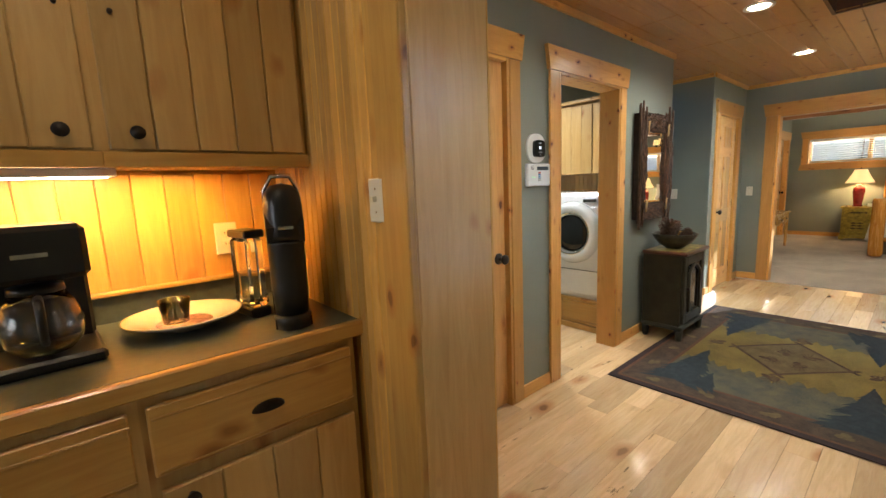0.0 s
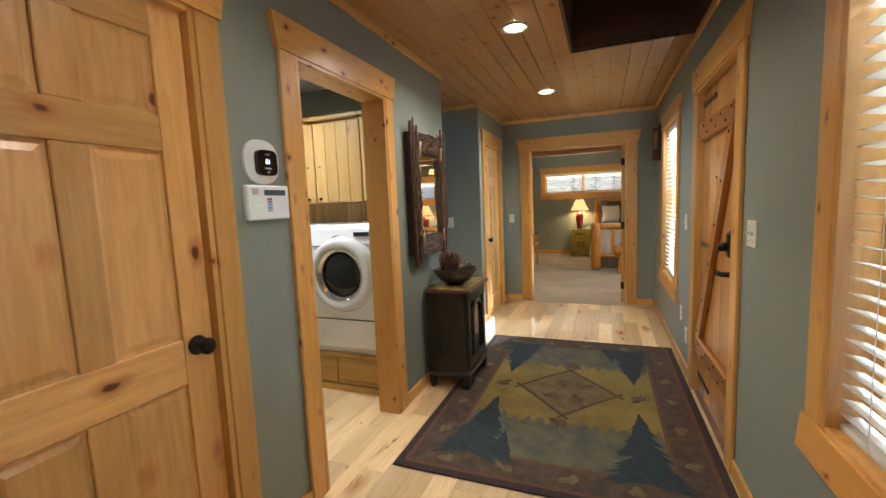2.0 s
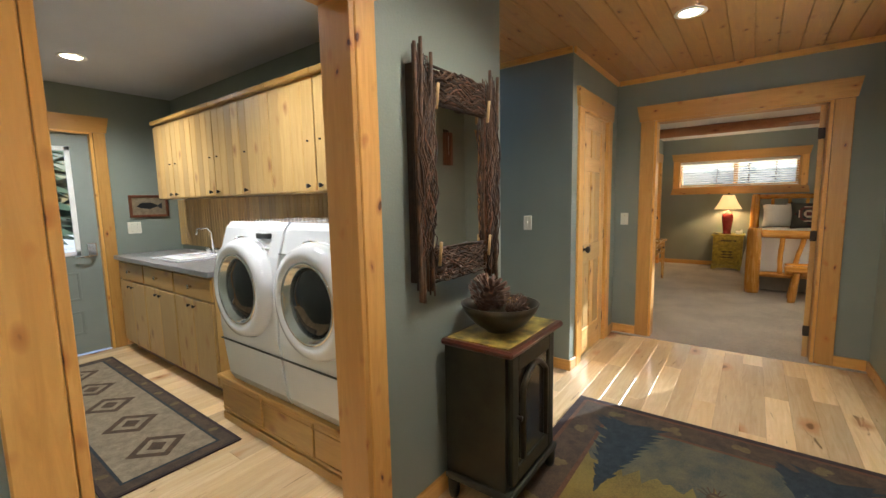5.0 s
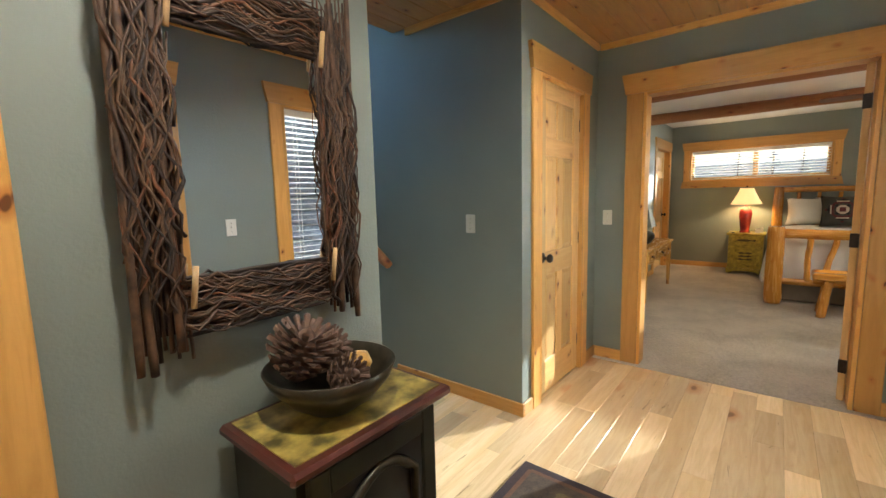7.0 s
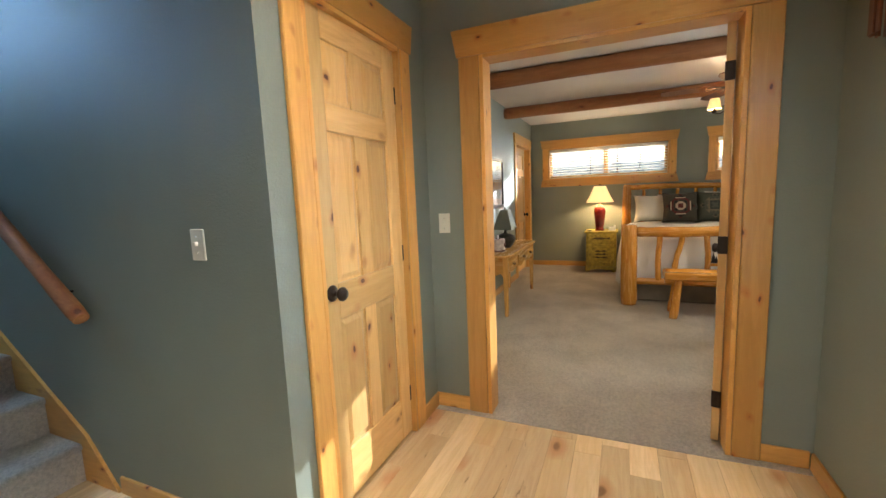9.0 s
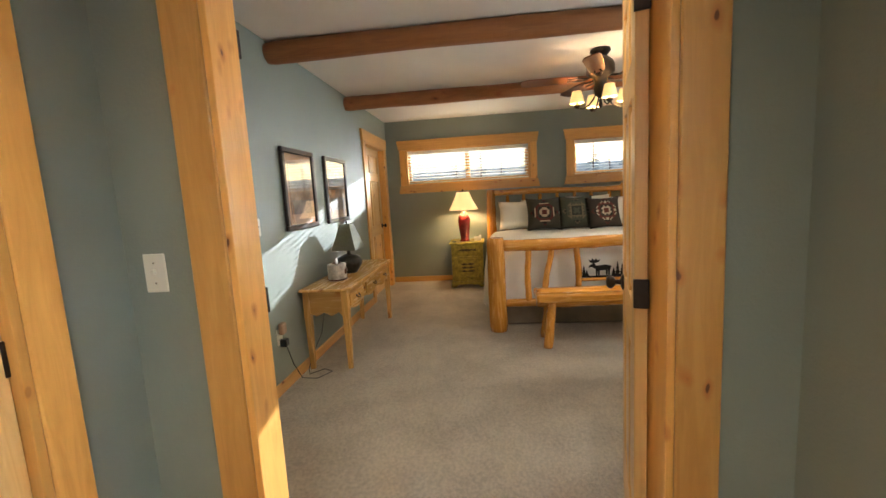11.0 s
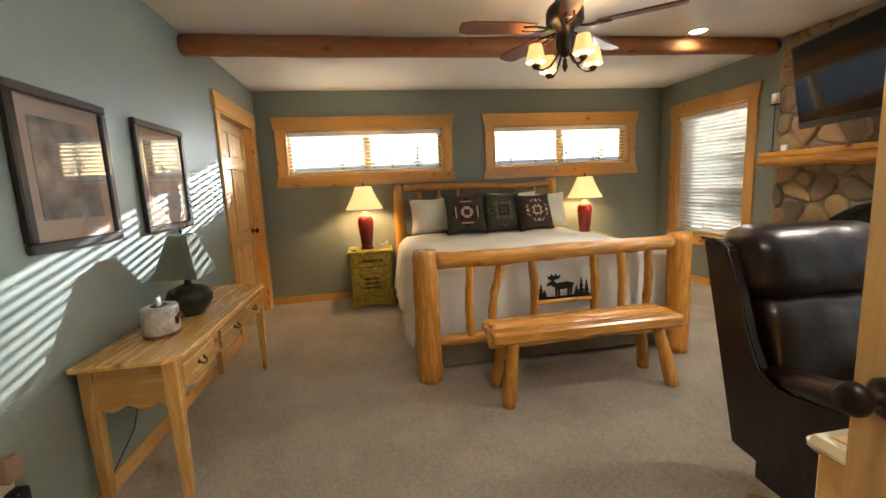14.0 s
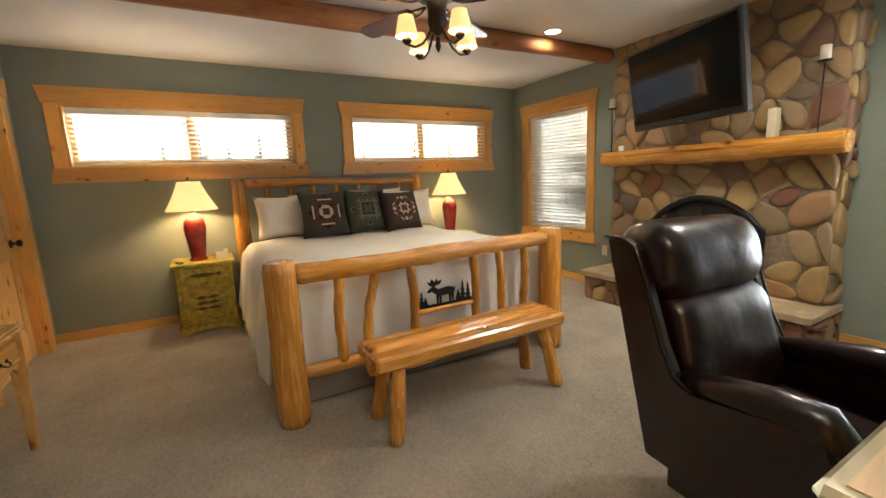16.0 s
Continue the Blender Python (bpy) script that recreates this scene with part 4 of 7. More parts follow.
part("mirror_glass", box(mx0 + 0.12, mx1 - 0.12, my - 0.012, my - 0.008, mz0 + 0.15, mz1 - 0.15), "mirror", mr)
bm = bmesh.new()
for q in ((mx0 + 0.02, mx0 + 0.13, mz0 + 0.02, mz1 - 0.02), (mx1 - 0.13, mx1 - 0.02, mz0 + 0.02, mz1 - 0.02), (mx0 + 0.13, mx1 - 0.13, mz0 + 0.02, mz0 + 0.155), (mx0 + 0.13, mx1 - 0.13, mz1 - 0.155, mz1 - 0.02)):
    bx(bm, q[0], q[1], my - 0.008, my + 0.030, q[2], q[3])
part("backing_board", bm, "twig_dark", mr)
rnd = random.Random(8)
for side in range(4):
    vert = side < 2
    for k in range(64):
        if vert:
            u = rnd.uniform(0.01, 0.115) if k > 8 else (0.01 + 0.105 * (k / 8))
            u = mx0 + u if side == 0 else mx1 - u
            a = rnd.uniform(mz0 - 0.02, mz1 - 0.3)
            b = min(a + rnd.uniform(0.2, 0.5), mz1 + 0.02)
            if k <= 8:
                a, b = mz0 - rnd.uniform(0, 0.05), mz1 + rnd.uniform(0, 0.06)
            amp = 0.002 if k <= 8 else 0.022
            pts = []
            for i in range(8):
                t = i / 7
                uu = u + amp * math.sin(t * 9 + k) + rnd.uniform(-amp, amp) * 0.5
                uu = min(max(uu, mx0), mx0 + 0.125) if side == 0 else max(min(uu, mx1), mx1 - 0.125)
                pts.append((uu, my - 0.016 - (0.0 if k <= 8 else 0.012 + 0.014 * math.sin(t * 3.1)), a + (b - a) * t))
        else:
            v = rnd.uniform(0.02, 0.14) if k > 9 else (0.01 + 0.14 * (k / 9))
            v = mz0 + v if side == 2 else mz1 - v
            a = rnd.uniform(mx0 + 0.08, mx0 + 0.3) if k > 9 else mx0 + 0.10
            b = min(a + rnd.uniform(0.15, 0.35), mx1 - 0.10) if k > 9 else mx1 - 0.10
            amp = 0.001 if (k <= 9 and not 2 < k < 8) else 0.016
            pts = [(a + (b - a) * i / 7, my - 0.016 - (0.0 if k <= 9 else 0.010 + 0.012 * math.sin(i / 7 * 3.1)), v + amp * math.sin(i * 1.3 + k) + rnd.uniform(-amp, amp) * 0.4) for i in range(8)]
        w = rnd.uniform(0.0016, 0.0042) if k > 9 else rnd.uniform(0.004, 0.006)
        part("twig", tube(bmesh.new(), pts, [w, w * 1.1, w, w * 1.2, w, w * 0.9, w * 0.8, w * 0.6], 5), "twig_dark" if k % 3 == 0 else ("twig" if k % 7 else "twig_red"), mr)
for x, z0, z1 in ((mx0 + 0.03, mz0 - 0.06, mz1 + 0.07), (mx0 + 0.09, mz0 - 0.02, mz1 + 0.03), (mx1 - 0.02, mz0 - 0.06, mz1 + 0.05), (mx1 - 0.08, mz0 - 0.03, mz1 + 0.07), (mx0 + 0.005, mz0 - 0.05, mz1 + 0.05)):
    part("frame_stick", log(bmesh.new(), (x, my - 0.03, z0), (x + 0.01, my - 0.03, z1), 0.010, 0.008, int(x * 100), 7, 0.1, bend=0.004), "twig", mr)
for x, z in ((mx0 + 0.12, mz0 + 0.13), (mx1 - 0.12, mz0 + 0.13), (mx0 + 0.12, mz1 - 0.13), (mx1 - 0.12, mz1 - 0.13)):
    part("pale_twig", tube(bmesh.new(), [(x, my - 0.042, z - 0.05), (x + 0.012, my - 0.045, z + 0.05)], 0.007, 7), "twig_pale", mr, "pale peeled twig stub")


# wall plates
def plate(name, at, normal, w=0.07, h=0.115, toggles=1, label="ivory toggle light switch on the blue-green wall", outlet=False, mat="switch"):
    rz = {"-y": 0, "+y": 180, "-x": -90, "+x": 90}[normal]
    s = thing(name, at, rz, label, "switch" if not outlet else "outlet")
    part("face_plate", box(-w / 2, w / 2, -0.007, 0, -h / 2, h / 2, bev=0.003), mat, s)
    for k in range(toggles):
        x = (k - (toggles - 1) / 2) * 0.046
        if outlet:
            for z in (-0.02, 0.02):
                part("socket", box(x - 0.014, x + 0.014, -0.010, -0.006, z - 0.012, z + 0.012, bev=0.003), mat, s)
                for o in (-0.005, 0.005):
                    part("slot", box(x + o - 0.001, x + o + 0.001, -0.0108, -0.009, z - 0.004, z + 0.004), "black", s)
        else:
            part("toggle", box(x - 0.005, x + 0.005, -0.020, -0.006, -0.003, 0.012, bev=0.002), mat, s)
        for z in (-0.03, 0.03):
            if not outlet:
                part("screw", lathe(bmesh.new(), [(0, -0.0085), (0.003, -0.0085), (0.003, -0.006), (0, -0.006)], (x, 0, z), 8, "y"), "chrome", s)


plate("light_switch", (5.9995, 2.355, 1.16), "-x")
plate("light_switch", (7.2195, 1.905, 1.14), "-x", label="ivory rocker switch beside the bedroom double door")
plate("light_switch", (3.66, 0.1405, 1.19), "+y", w=0.115, toggles=2, label="double ivory toggle switch beside the entry door")
plate("light_switch", (5.17, 0.1405, 1.16), "+y", label="ivory toggle switch between the entry door and the window")
plate("outlet", (5.30, 0.1405, 0.42), "+y", outlet=True, label="ivory wall outlet near the entry door")
plate("outlet", (5.08, 0.1405, 0.30), "+y", outlet=True, label="ivory wall outlet low beside the entry door")
plate("light_switch", (8.63, 2.4195, 1.18), "-y", w=0.115, toggles=2, label="double ivory toggle switch on the bedroom wall above the desk end")
plate("outlet", (8.78, 2.4195, 0.40), "-y", outlet=True, label="ivory wall outlet with a plug beneath the desk end")
plate("light_switch", (4.36, 5.7995, 1.15), "-y", w=0.115, toggles=2, label="double ivory switch beside the laundry back door")
plate("outlet", (10.87, -2.6795, 0.42), "+y", outlet=True, label="ivory wall outlet under the tall bedroom window")

# thermostat above an alarm keypad
t = thing("thermostat", (2.853, 1.9995, 1.565), 0, "round-cornered black thermostat on a white oval base reading 61", "thermostat")
part("base", prism(bmesh.new(), [(0.088 * math.copysign(abs(math.cos(a)) ** 0.8, math.cos(a)), 0.086 * math.copysign(abs(math.sin(a)) ** 0.8, math.sin(a))) for a in [2 * math.pi * i / 36 for i in range(36)]], "y", -0.012, 0.0), "white", t)
part("screen", prism(bmesh.new(), [(0.052 * math.copysign(abs(math.cos(a)) ** 0.5, math.cos(a)) + 0.012, 0.050 * math.copysign(abs(math.sin(a)) ** 0.5, math.sin(a)) - 0.004) for a in [2 * math.pi * i / 36 for i in range(36)]], "y", -0.030, -0.012), plain("black_glass", (0.006, 0.006, 0.008), 0.08, var=0.1), t)


def lettering(parent, text, size, at, rz, mat, rx=90):
    cu = bpy.data.curves.new("lettering", "FONT")
    cu.body, cu.size, cu.extrude, cu.align_x, cu.align_y = text, size, 0.0004, "CENTER", "CENTER"
    cu.materials.append(M[mat])
    ob = new("lettering", cu)
    ob.parent = parent
    ob.matrix_basis = pose(*at, rx, 0, rz)
    return ob


M["led"] = glow("led_text", (0.75, 0.85, 1.0), 1.0)
M["led_green"] = glow("led_green", (0.2, 1.0, 0.25), 2.0)
lettering(t, "61", 0.026, (0.012, -0.0305, 0.0), 0, "led")
for z, w in ((0.028, 0.022), (-0.026, 0.032), (-0.040, 0.014)):
    part("readout_bar", box(0.012 - w / 2, 0.012 + w / 2, -0.0308, -0.030, z - 0.003, z + 0.003), plain("dim_text", (0.35, 0.38, 0.42), 0.5), t)
k = thing("alarm_keypad", (2.862, 1.9995, 1.405), 0, "white alarm keypad with a grey display on the blue-green wall", "keypad")
part("case", box(-0.112, 0.112, -0.026, 0, -0.068, 0.068, bev=0.006), "white", k)
part("display", box(-0.025, 0.088, -0.0275, -0.025, 0.028, 0.050), plain("lcd_grey", (0.07, 0.09, 0.10), 0.2), k)
for i, c in enumerate(((0.45, 0.05, 0.04), (0.08, 0.25, 0.5), (0.15, 0.35, 0.6), (0.2, 0.3, 0.35), (0.4, 0.4, 0.35))):
    part("label_strip", box(-0.012, 0.012, -0.0272, -0.025, 0.008 - i * 0.011, 0.017 - i * 0.011), plain("strip_ink", c, 0.5), k)
for i in range(5):
    part("grille_slot", box(-0.085, -0.055, -0.0268, -0.025, 0.032 + i * 0.005, 0.034 + i * 0.005), "cab_green", k)
for i in range(2):
    part("status_lamp", box(-0.072 + i * 0.02, -0.066 + i * 0.02, -0.0272, -0.025, -0.014, -0.011), "led_green", k)

# wall sconce by the bedroom opening
s = thing("wall_sconce", (6.83, 0.14, 1.98), 180, "dark rustic metal wall sconce near the bedroom opening", "wall lamp")
part("back_plate", box(-0.05, 0.05, -0.012, 0, -0.22, 0.18, bev=0.004), "bronze", s)
bm = bmesh.new()
for i in range(9):
    a = math.pi * i / 8
    bx(bm, 0.06 * math.cos(a) - 0.011, 0.06 * math.cos(a) + 0.011, -0.02 - 0.06 * math.sin(a), -0.012 - 0.06 * math.sin(a), -0.22, 0.14, bev=0.002)
part("shade", bm, "darkwood", s)
part("candle", lathe(bmesh.new(), [(0, -0.1), (0.02, -0.1), (0.02, 0.1), (0, 0.1)], (0, -0.045, 0), 12), "white", s)

# stairs and handrail
M["stair_carpet"] = M["carpet"]
st = thing("staircase", (0, 0, 0), 0, "carpeted staircase rising beside the hall, with a pine skirt board", "staircase")
for i in range(6):
    y0, z1 = 3.33 + 0.27 * i, 0.19 * (i + 1)
    bm = bmesh.new()
    bx(bm, 4.915, 5.985, y0, 4.95 if i < 5 else 5.0, 0.19 * i + (0.001 if i else 0), z1, bev=0)
    tube(bm, [(4.915, y0 + 0.004, z1 - 0.016), (5.985, y0 + 0.004, z1 - 0.016)], 0.018, 10)
    part("step", bm, "carpet", st)
poly = [(3.05, 0.0), (3.33, 0.0), (4.95, 1.14), (4.95, 1.30), (4.70, 1.30), (3.20, 0.22)]
part("skirt", prism(bmesh.new(), [(3.07, 0.0), (3.36, 0.0), (4.74, 0.96), (4.74, 1.20), (3.28, 0.24)], "x", 5.984, 5.999), "trim_y", st, "pine skirt board")
h = thing("handrail", (0, 0, 0), 0, "peeled pole handrail fixed to the stair wall", "handrail")
part("pole", log(bmesh.new(), (5.94, 3.03, 0.85), (5.94, 4.62, 2.04), 0.033, 0.028, 5, 12, 0.12, bend=0.01), "beam", h)
for t_ in (0.12, 0.55, 0.9):
    y, z = 3.03 + 1.59 * t_, 0.85 + 1.19 * t_
    part("bracket", tube(bmesh.new(), [(5.999, y, z - 0.05), (5.96, y, z - 0.05), (5.94, y, z - 0.02)], 0.006), "bronze", h)

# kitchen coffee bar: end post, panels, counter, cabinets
# pine whose colour already holds the orange glow of the bar light
M["orange_lit_board"] = wood("lit_pine_board", (0.70, 0.41, 0.11), (0.52, 0.26, 0.05), "z", 0.35, 0.7)
wp = part("wall_end_post", box(1.335, 1.605, 1.22, 1.25, 0, 2.44, bev=0.006), "pine_z", kind="structure")
part("wall_end_core", box(1.34, 1.60, 1.25, 2.14, 0, 2.6), "pine_z", kind="structure")
part("wall_end_trim", box(1.315, 1.34, 1.222, 1.345, 0, 2.44, bev=0.004), "orange_lit_board", kind="structure")
part("wall_end_trim", box(1.60, 1.612, 1.222, 1.32, 0, 2.44, bev=0.004), "orange_lit_board", kind="structure")
bead = part("wall_bead_panel", box(1.333, 1.34, 1.345, 2.10, 0.0, 2.44), "orange_lit_board", kind="structure")
for i in range(19):
    y = 1.345 + i * 0.04
    part("bead_board", box(1.322, 1.334, y + 0.001, y + 0.039, 0.0, 2.44, bev=0.003), "orange_lit_board", bead)
back = part("wall_backsplash", box(-1.2, 1.33, 2.11, 2.14, 0.9, 2.44), "orange_lit_board", kind="structure")
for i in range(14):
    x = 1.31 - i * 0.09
    part("backsplash_board", box(x - 0.0885, x - 0.0015, 2.099, 2.111, 1.07, 1.44, bev=0.002), "orange_lit_board", back)
M["laminate"] = plain("green_laminate", (0.075, 0.085, 0.07), 0.3, var=0.15, scale=40, coat=0.2)
cw = thing("countertop", (0, 0, 0), 0, "dark green laminate worktop with a wooden front edge", "countertop")
part("slab", box(-1.2, 1.32, 1.52, 2.09, 0.945, 0.975), "laminate", cw)
part("front_edge", box(-1.2, 1.332, 1.492, 1.519, 0.93, 0.976, bev=0.005), "alder_x", cw, "rounded wooden front edge")
part("back_curb", box(-1.2, 1.32, 2.075, 2.097, 0.976, 1.06), "laminate", cw)
part("curb_strip", box(-1.2, 1.32, 2.065, 2.098, 1.06, 1.074, bev=0.003), "alder_x", cw)


def cup_pull(parent, x, y, z):
    bm = bmesh.new()
    seg = 10
    rows = []
    for j in range(5):
        b = math.pi / 2 * j / 4
        rows.append([bm.verts.new((x + 0.042 * math.cos(math.pi * i / seg) * math.cos(b) * 1.0, y - 0.022 * math.sin(b) - 0.001, z + 0.022 * math.sin(math.pi * i / seg) * math.cos(b) - 0.006)) for i in range(seg + 1)])
    for a, b in zip(rows, rows[1:]):
        for i in range(seg):
            if (a[i].co - a[i + 1].co).length > 1e-5:
                try:
                    bm.faces.new((a[i], a[i + 1], b[i + 1], b[i]))
                except ValueError:
                    pass
    bmesh.ops.solidify(bm, geom=bm.faces[:], thickness=0.002)
    part("cup_pull", bm, "bronze", parent, "dark cup pull")


for i, (x0, x1) in enumerate(((0.77, 1.30), (0.20, 0.77), (-0.6, 0.20))):
    cb = thing("base_cabinet", (0, 0, 0), 0, "alder base cabinet with a drawer under the green worktop", "cabinet", "kitchen base cabinets")
    part("carcass", box(x0, x1, 1.535, 2.09, 0.09, 0.928), "alder", cb)
    part("face_frame", box(x0, x1, 1.518, 1.534, 0.09, 0.928), "alder", cb)
    part("toe_kick", box(x0, x1, 1.60, 2.09, 0.0, 0.089), "darkwood", cb)
    dr = part("drawer_front", box(x0 + 0.012, x1 - 0.02, 1.500, 1.517, 0.735, 0.905, bev=0.004), "alder_x", cb)
    for z in (0.745, 0.875):
        part("bead", box(x0 + 0.02, x1 - 0.02, 1.497, 1.501, z - 0.003, z + 0.003, bev=0.001), "alder_x", dr)
    cup_pull(dr, (x0 + x1) / 2, 1.499, 0.815)
    n = 4
    dd = part("door", box(x0 + 0.02, x1 - 0.02, 1.508, 1.517, 0.12, 0.695), "alder", cb)
    for j in range(n):
        w = (x1 - x0 - 0.04) / n
        part("door_board", box(x0 + 0.021 + j * w, x0 + 0.019 + (j + 1) * w, 1.500, 1.508, 0.12, 0.695, bev=0.003), "alder", dd)
    part("knob", lathe(bmesh.new(), [(0, 1.472), (0.016, 1.474), (0.014, 1.485), (0.007, 1.488), (0.007, 1.50), (0, 1.5)], (x0 + 0.075, 0, 0.665), 14, "y"), "bronze", dd)

for i, (x0, x1) in enumerate(((0.79, 1.315), (0.20, 0.79), (-0.6, 0.20))):
    cb = thing("wall_cabinet", (0, 0, 0), 0, "alder wall cabinet with boarded doors above the coffee bar", "cabinet", "kitchen wall cabinets")
    part("carcass", box(x0, x1, 1.775, 2.095, 1.45, 2.40), "alder", cb)
    part("bottom_rail", box(x0, x1, 1.755, 1.774, 1.44, 1.48, bev=0.002), "alder_x", cb)
    dd = part("door", box(x0 + 0.015, x1 - 0.015, 1.764, 1.774, 1.485, 2.38), "alder", cb)
    n = 5
    for j in range(n):
        w = (x1 - x0 - 0.03) / n
        part("door_board", box(x0 + 0.016 + j * w, x0 + 0.014 + (j + 1) * w, 1.756, 1.764, 1.485, 2.38, bev=0.003), "alder", dd)
    kx = x0 + 0.075 if i == 0 else x1 - 0.07
    part("knob", lathe(bmesh.new(), [(0, 1.728), (0.017, 1.730), (0.015, 1.741), (0.007, 1.744), (0.007, 1.756), (0, 1.756)], (kx, 0, 1.525), 14, "y"), "bronze", dd)
    part("knob", lathe(bmesh.new(), [(0, 1.742), (0.006, 1.744), (0.005, 1.756), (0, 1.756)], (kx + (-0.02 if i == 0 else 0.025), 0, 1.81), 10, "y"), "bronze", dd)
uc = thing("under_cabinet_light", (0.62, 1.95, 1.437), 0, "slim glowing light bar beneath the wall cabinets", "light")
part("housing", box(-0.2, 0.2, -0.03, 0.03, -0.012, 0.012, bev=0.003), "white", uc)
part("tube", box(-0.18, 0.18, -0.022, 0.022, -0.0145, -0.012), "lamp_glow", uc)
area("bar_light", (0.62, 1.95, 1.42), (0, 0.15, -1), 0.9, 0.05, 4.5, (1.0, 0.50, 0.08))

# coffee things
M["carafe"] = glass_mat()
M["carafe"].name = "carafe_glass"
c = thing("coffee_maker", (0.625, 1.82, 0.9755), 4, "black drip coffee maker with a glass carafe on the green worktop", "coffee maker")
part("base", box(-0.105, 0.105, -0.13, 0.13, 0, 0.03, bev=0.008), "black", c)
part("column", box(-0.10, 0.10, 0.04, 0.13, 0.03, 0.30, bev=0.008), "black", c)
part("head", box(-0.10, 0.10, -0.12, 0.13, 0.21, 0.335, bev=0.012), "black", c)
part("badge", box(-0.03, 0.03, -0.1215, -0.12, 0.265, 0.275), "chrome", c)
car = part("carafe", lathe(bmesh.new(), [(0.05, 0.034), (0.072, 0.06), (0.078, 0.10), (0.065, 0.15), (0.05, 0.175), (0.047, 0.172), (0.062, 0.148), (0.075, 0.10), (0.069, 0.062), (0.048, 0.038)], (0, -0.045, 0), 24), "carafe", c)
part("lid", lathe(bmesh.new(), [(0, 0.18), (0.052, 0.178), (0.05, 0.195), (0, 0.2)], (0, -0.045, 0), 20), "black", car)
part("handle", tube(bmesh.new(), [(0, -0.10, 0.17), (0, -0.15, 0.165), (0, -0.155, 0.09), (0, -0.12, 0.07)], 0.009), "black", car)
M["plate"] = plain("cream_china", (0.62, 0.55, 0.42), 0.25, var=0.08, coat=0.4)
p = thing("plate", (0.925, 1.855, 0.9755), 0, "large cream china plate on the worktop", "plate")
bm = bmesh.new()
prof = [(0.0, 0.008), (0.08, 0.008), (0.12, 0.022), (0.155, 0.036), (0.158, 0.040), (0.15, 0.040), (0.11, 0.027), (0.078, 0.014), (0, 0.013)]
lathe(bm, [(0.0, 0.0), (0.07, 0.0), (0.08, 0.008), (0.12, 0.022), (0.155, 0.036), (0.158, 0.040), (0.15, 0.040), (0.11, 0.027), (0.078, 0.014), (0, 0.013)], seg=40)
part("china", bm, "plate", p)
part("decoration", lathe(bmesh.new(), [(0.03, 0.0146), (0.074, 0.0148), (0.074, 0.0150), (0.03, 0.0150)], seg=30), plain("rose_print", (0.5, 0.25, 0.2), 0.4, var=0.5, scale=60), p)
g = thing("glass_cup", (0.905, 1.865, 0.991), 0, "clear glass tumbler standing on the china plate", "glass")
part("tumbler", lathe(bmesh.new(), [(0.0, 0.0), (0.034, 0.0), (0.042, 0.07), (0.039, 0.07), (0.032, 0.006), (0, 0.006)], seg=20), "carafe", g)
e = thing("espresso_machine", (1.19, 1.70, 0.9755), -17, "tall slim black capsule coffee machine with a chrome loop handle", "coffee machine")
part("body", prism(bmesh.new(), [(-0.12, 0), (0.10, 0), (0.11, 0.05), (0.10, 0.20), (0.07, 0.31), (0.0, 0.335), (-0.10, 0.30), (-0.13, 0.26), (-0.12, 0.22), (-0.03, 0.20), (-0.03, 0.03), (-0.12, 0.025)], "x", -0.05, 0.05), "black", e)
part("front_column", lathe(bmesh.new(), [(0, 0.034), (0.046, 0.034), (0.050, 0.10), (0.050, 0.215), (0.052, 0.222), (0, 0.222)], (0, -0.085, 0), 24), "black", e)
part("drip_tray", lathe(bmesh.new(), [(0, 0), (0.05, 0.0), (0.052, 0.03), (0.048, 0.0335), (0, 0.0335)], (0, -0.10, 0), 20), "black", e)
part("head", lathe(bmesh.new(), [(0, 0.2225), (0.050, 0.224), (0.053, 0.24), (0.053, 0.31), (0.047, 0.345), (0.03, 0.362), (0, 0.368)], (0, -0.085, 0), 24), "black", e)
part("loop_handle", tube(bmesh.new(), [(-0.048, -0.06, 0.30), (-0.046, -0.07, 0.35), (-0.025, -0.08, 0.385), (0.025, -0.08, 0.385), (0.046, -0.07, 0.35), (0.048, -0.06, 0.30)], 0.006), "chrome", e, "chrome loop handle")
part("badge", box(-0.02, 0.02, -0.1385, -0.136, 0.255, 0.262), "chrome", e)
e.scale = (1.0, 1.0, 1.12)
wt = thing("water_tank", (1.115, 1.83, 0.9755), 8, "clear water tank with a black lid beside the coffee machine", "water tank")
part("tank", box(-0.03, 0.03, -0.06, 0.06, 0.03, 0.25, bev=0.01), "carafe", wt)
part("base", box(-0.032, 0.032, -0.062, 0.062, 0, 0.029, bev=0.005), "black", wt)
part("lid", box(-0.033, 0.033, -0.062, 0.062, 0.2505, 0.275, bev=0.005), "black", wt)
plate("outlet", (1.12, 2.0975, 1.205), "-y", outlet=True, w=0.075, label="ivory wall outlet on the pine backsplash")
plate("light_switch", (1.3215, 1.36, 1.33), "-x", label="ivory toggle switch on the orange pine panel")


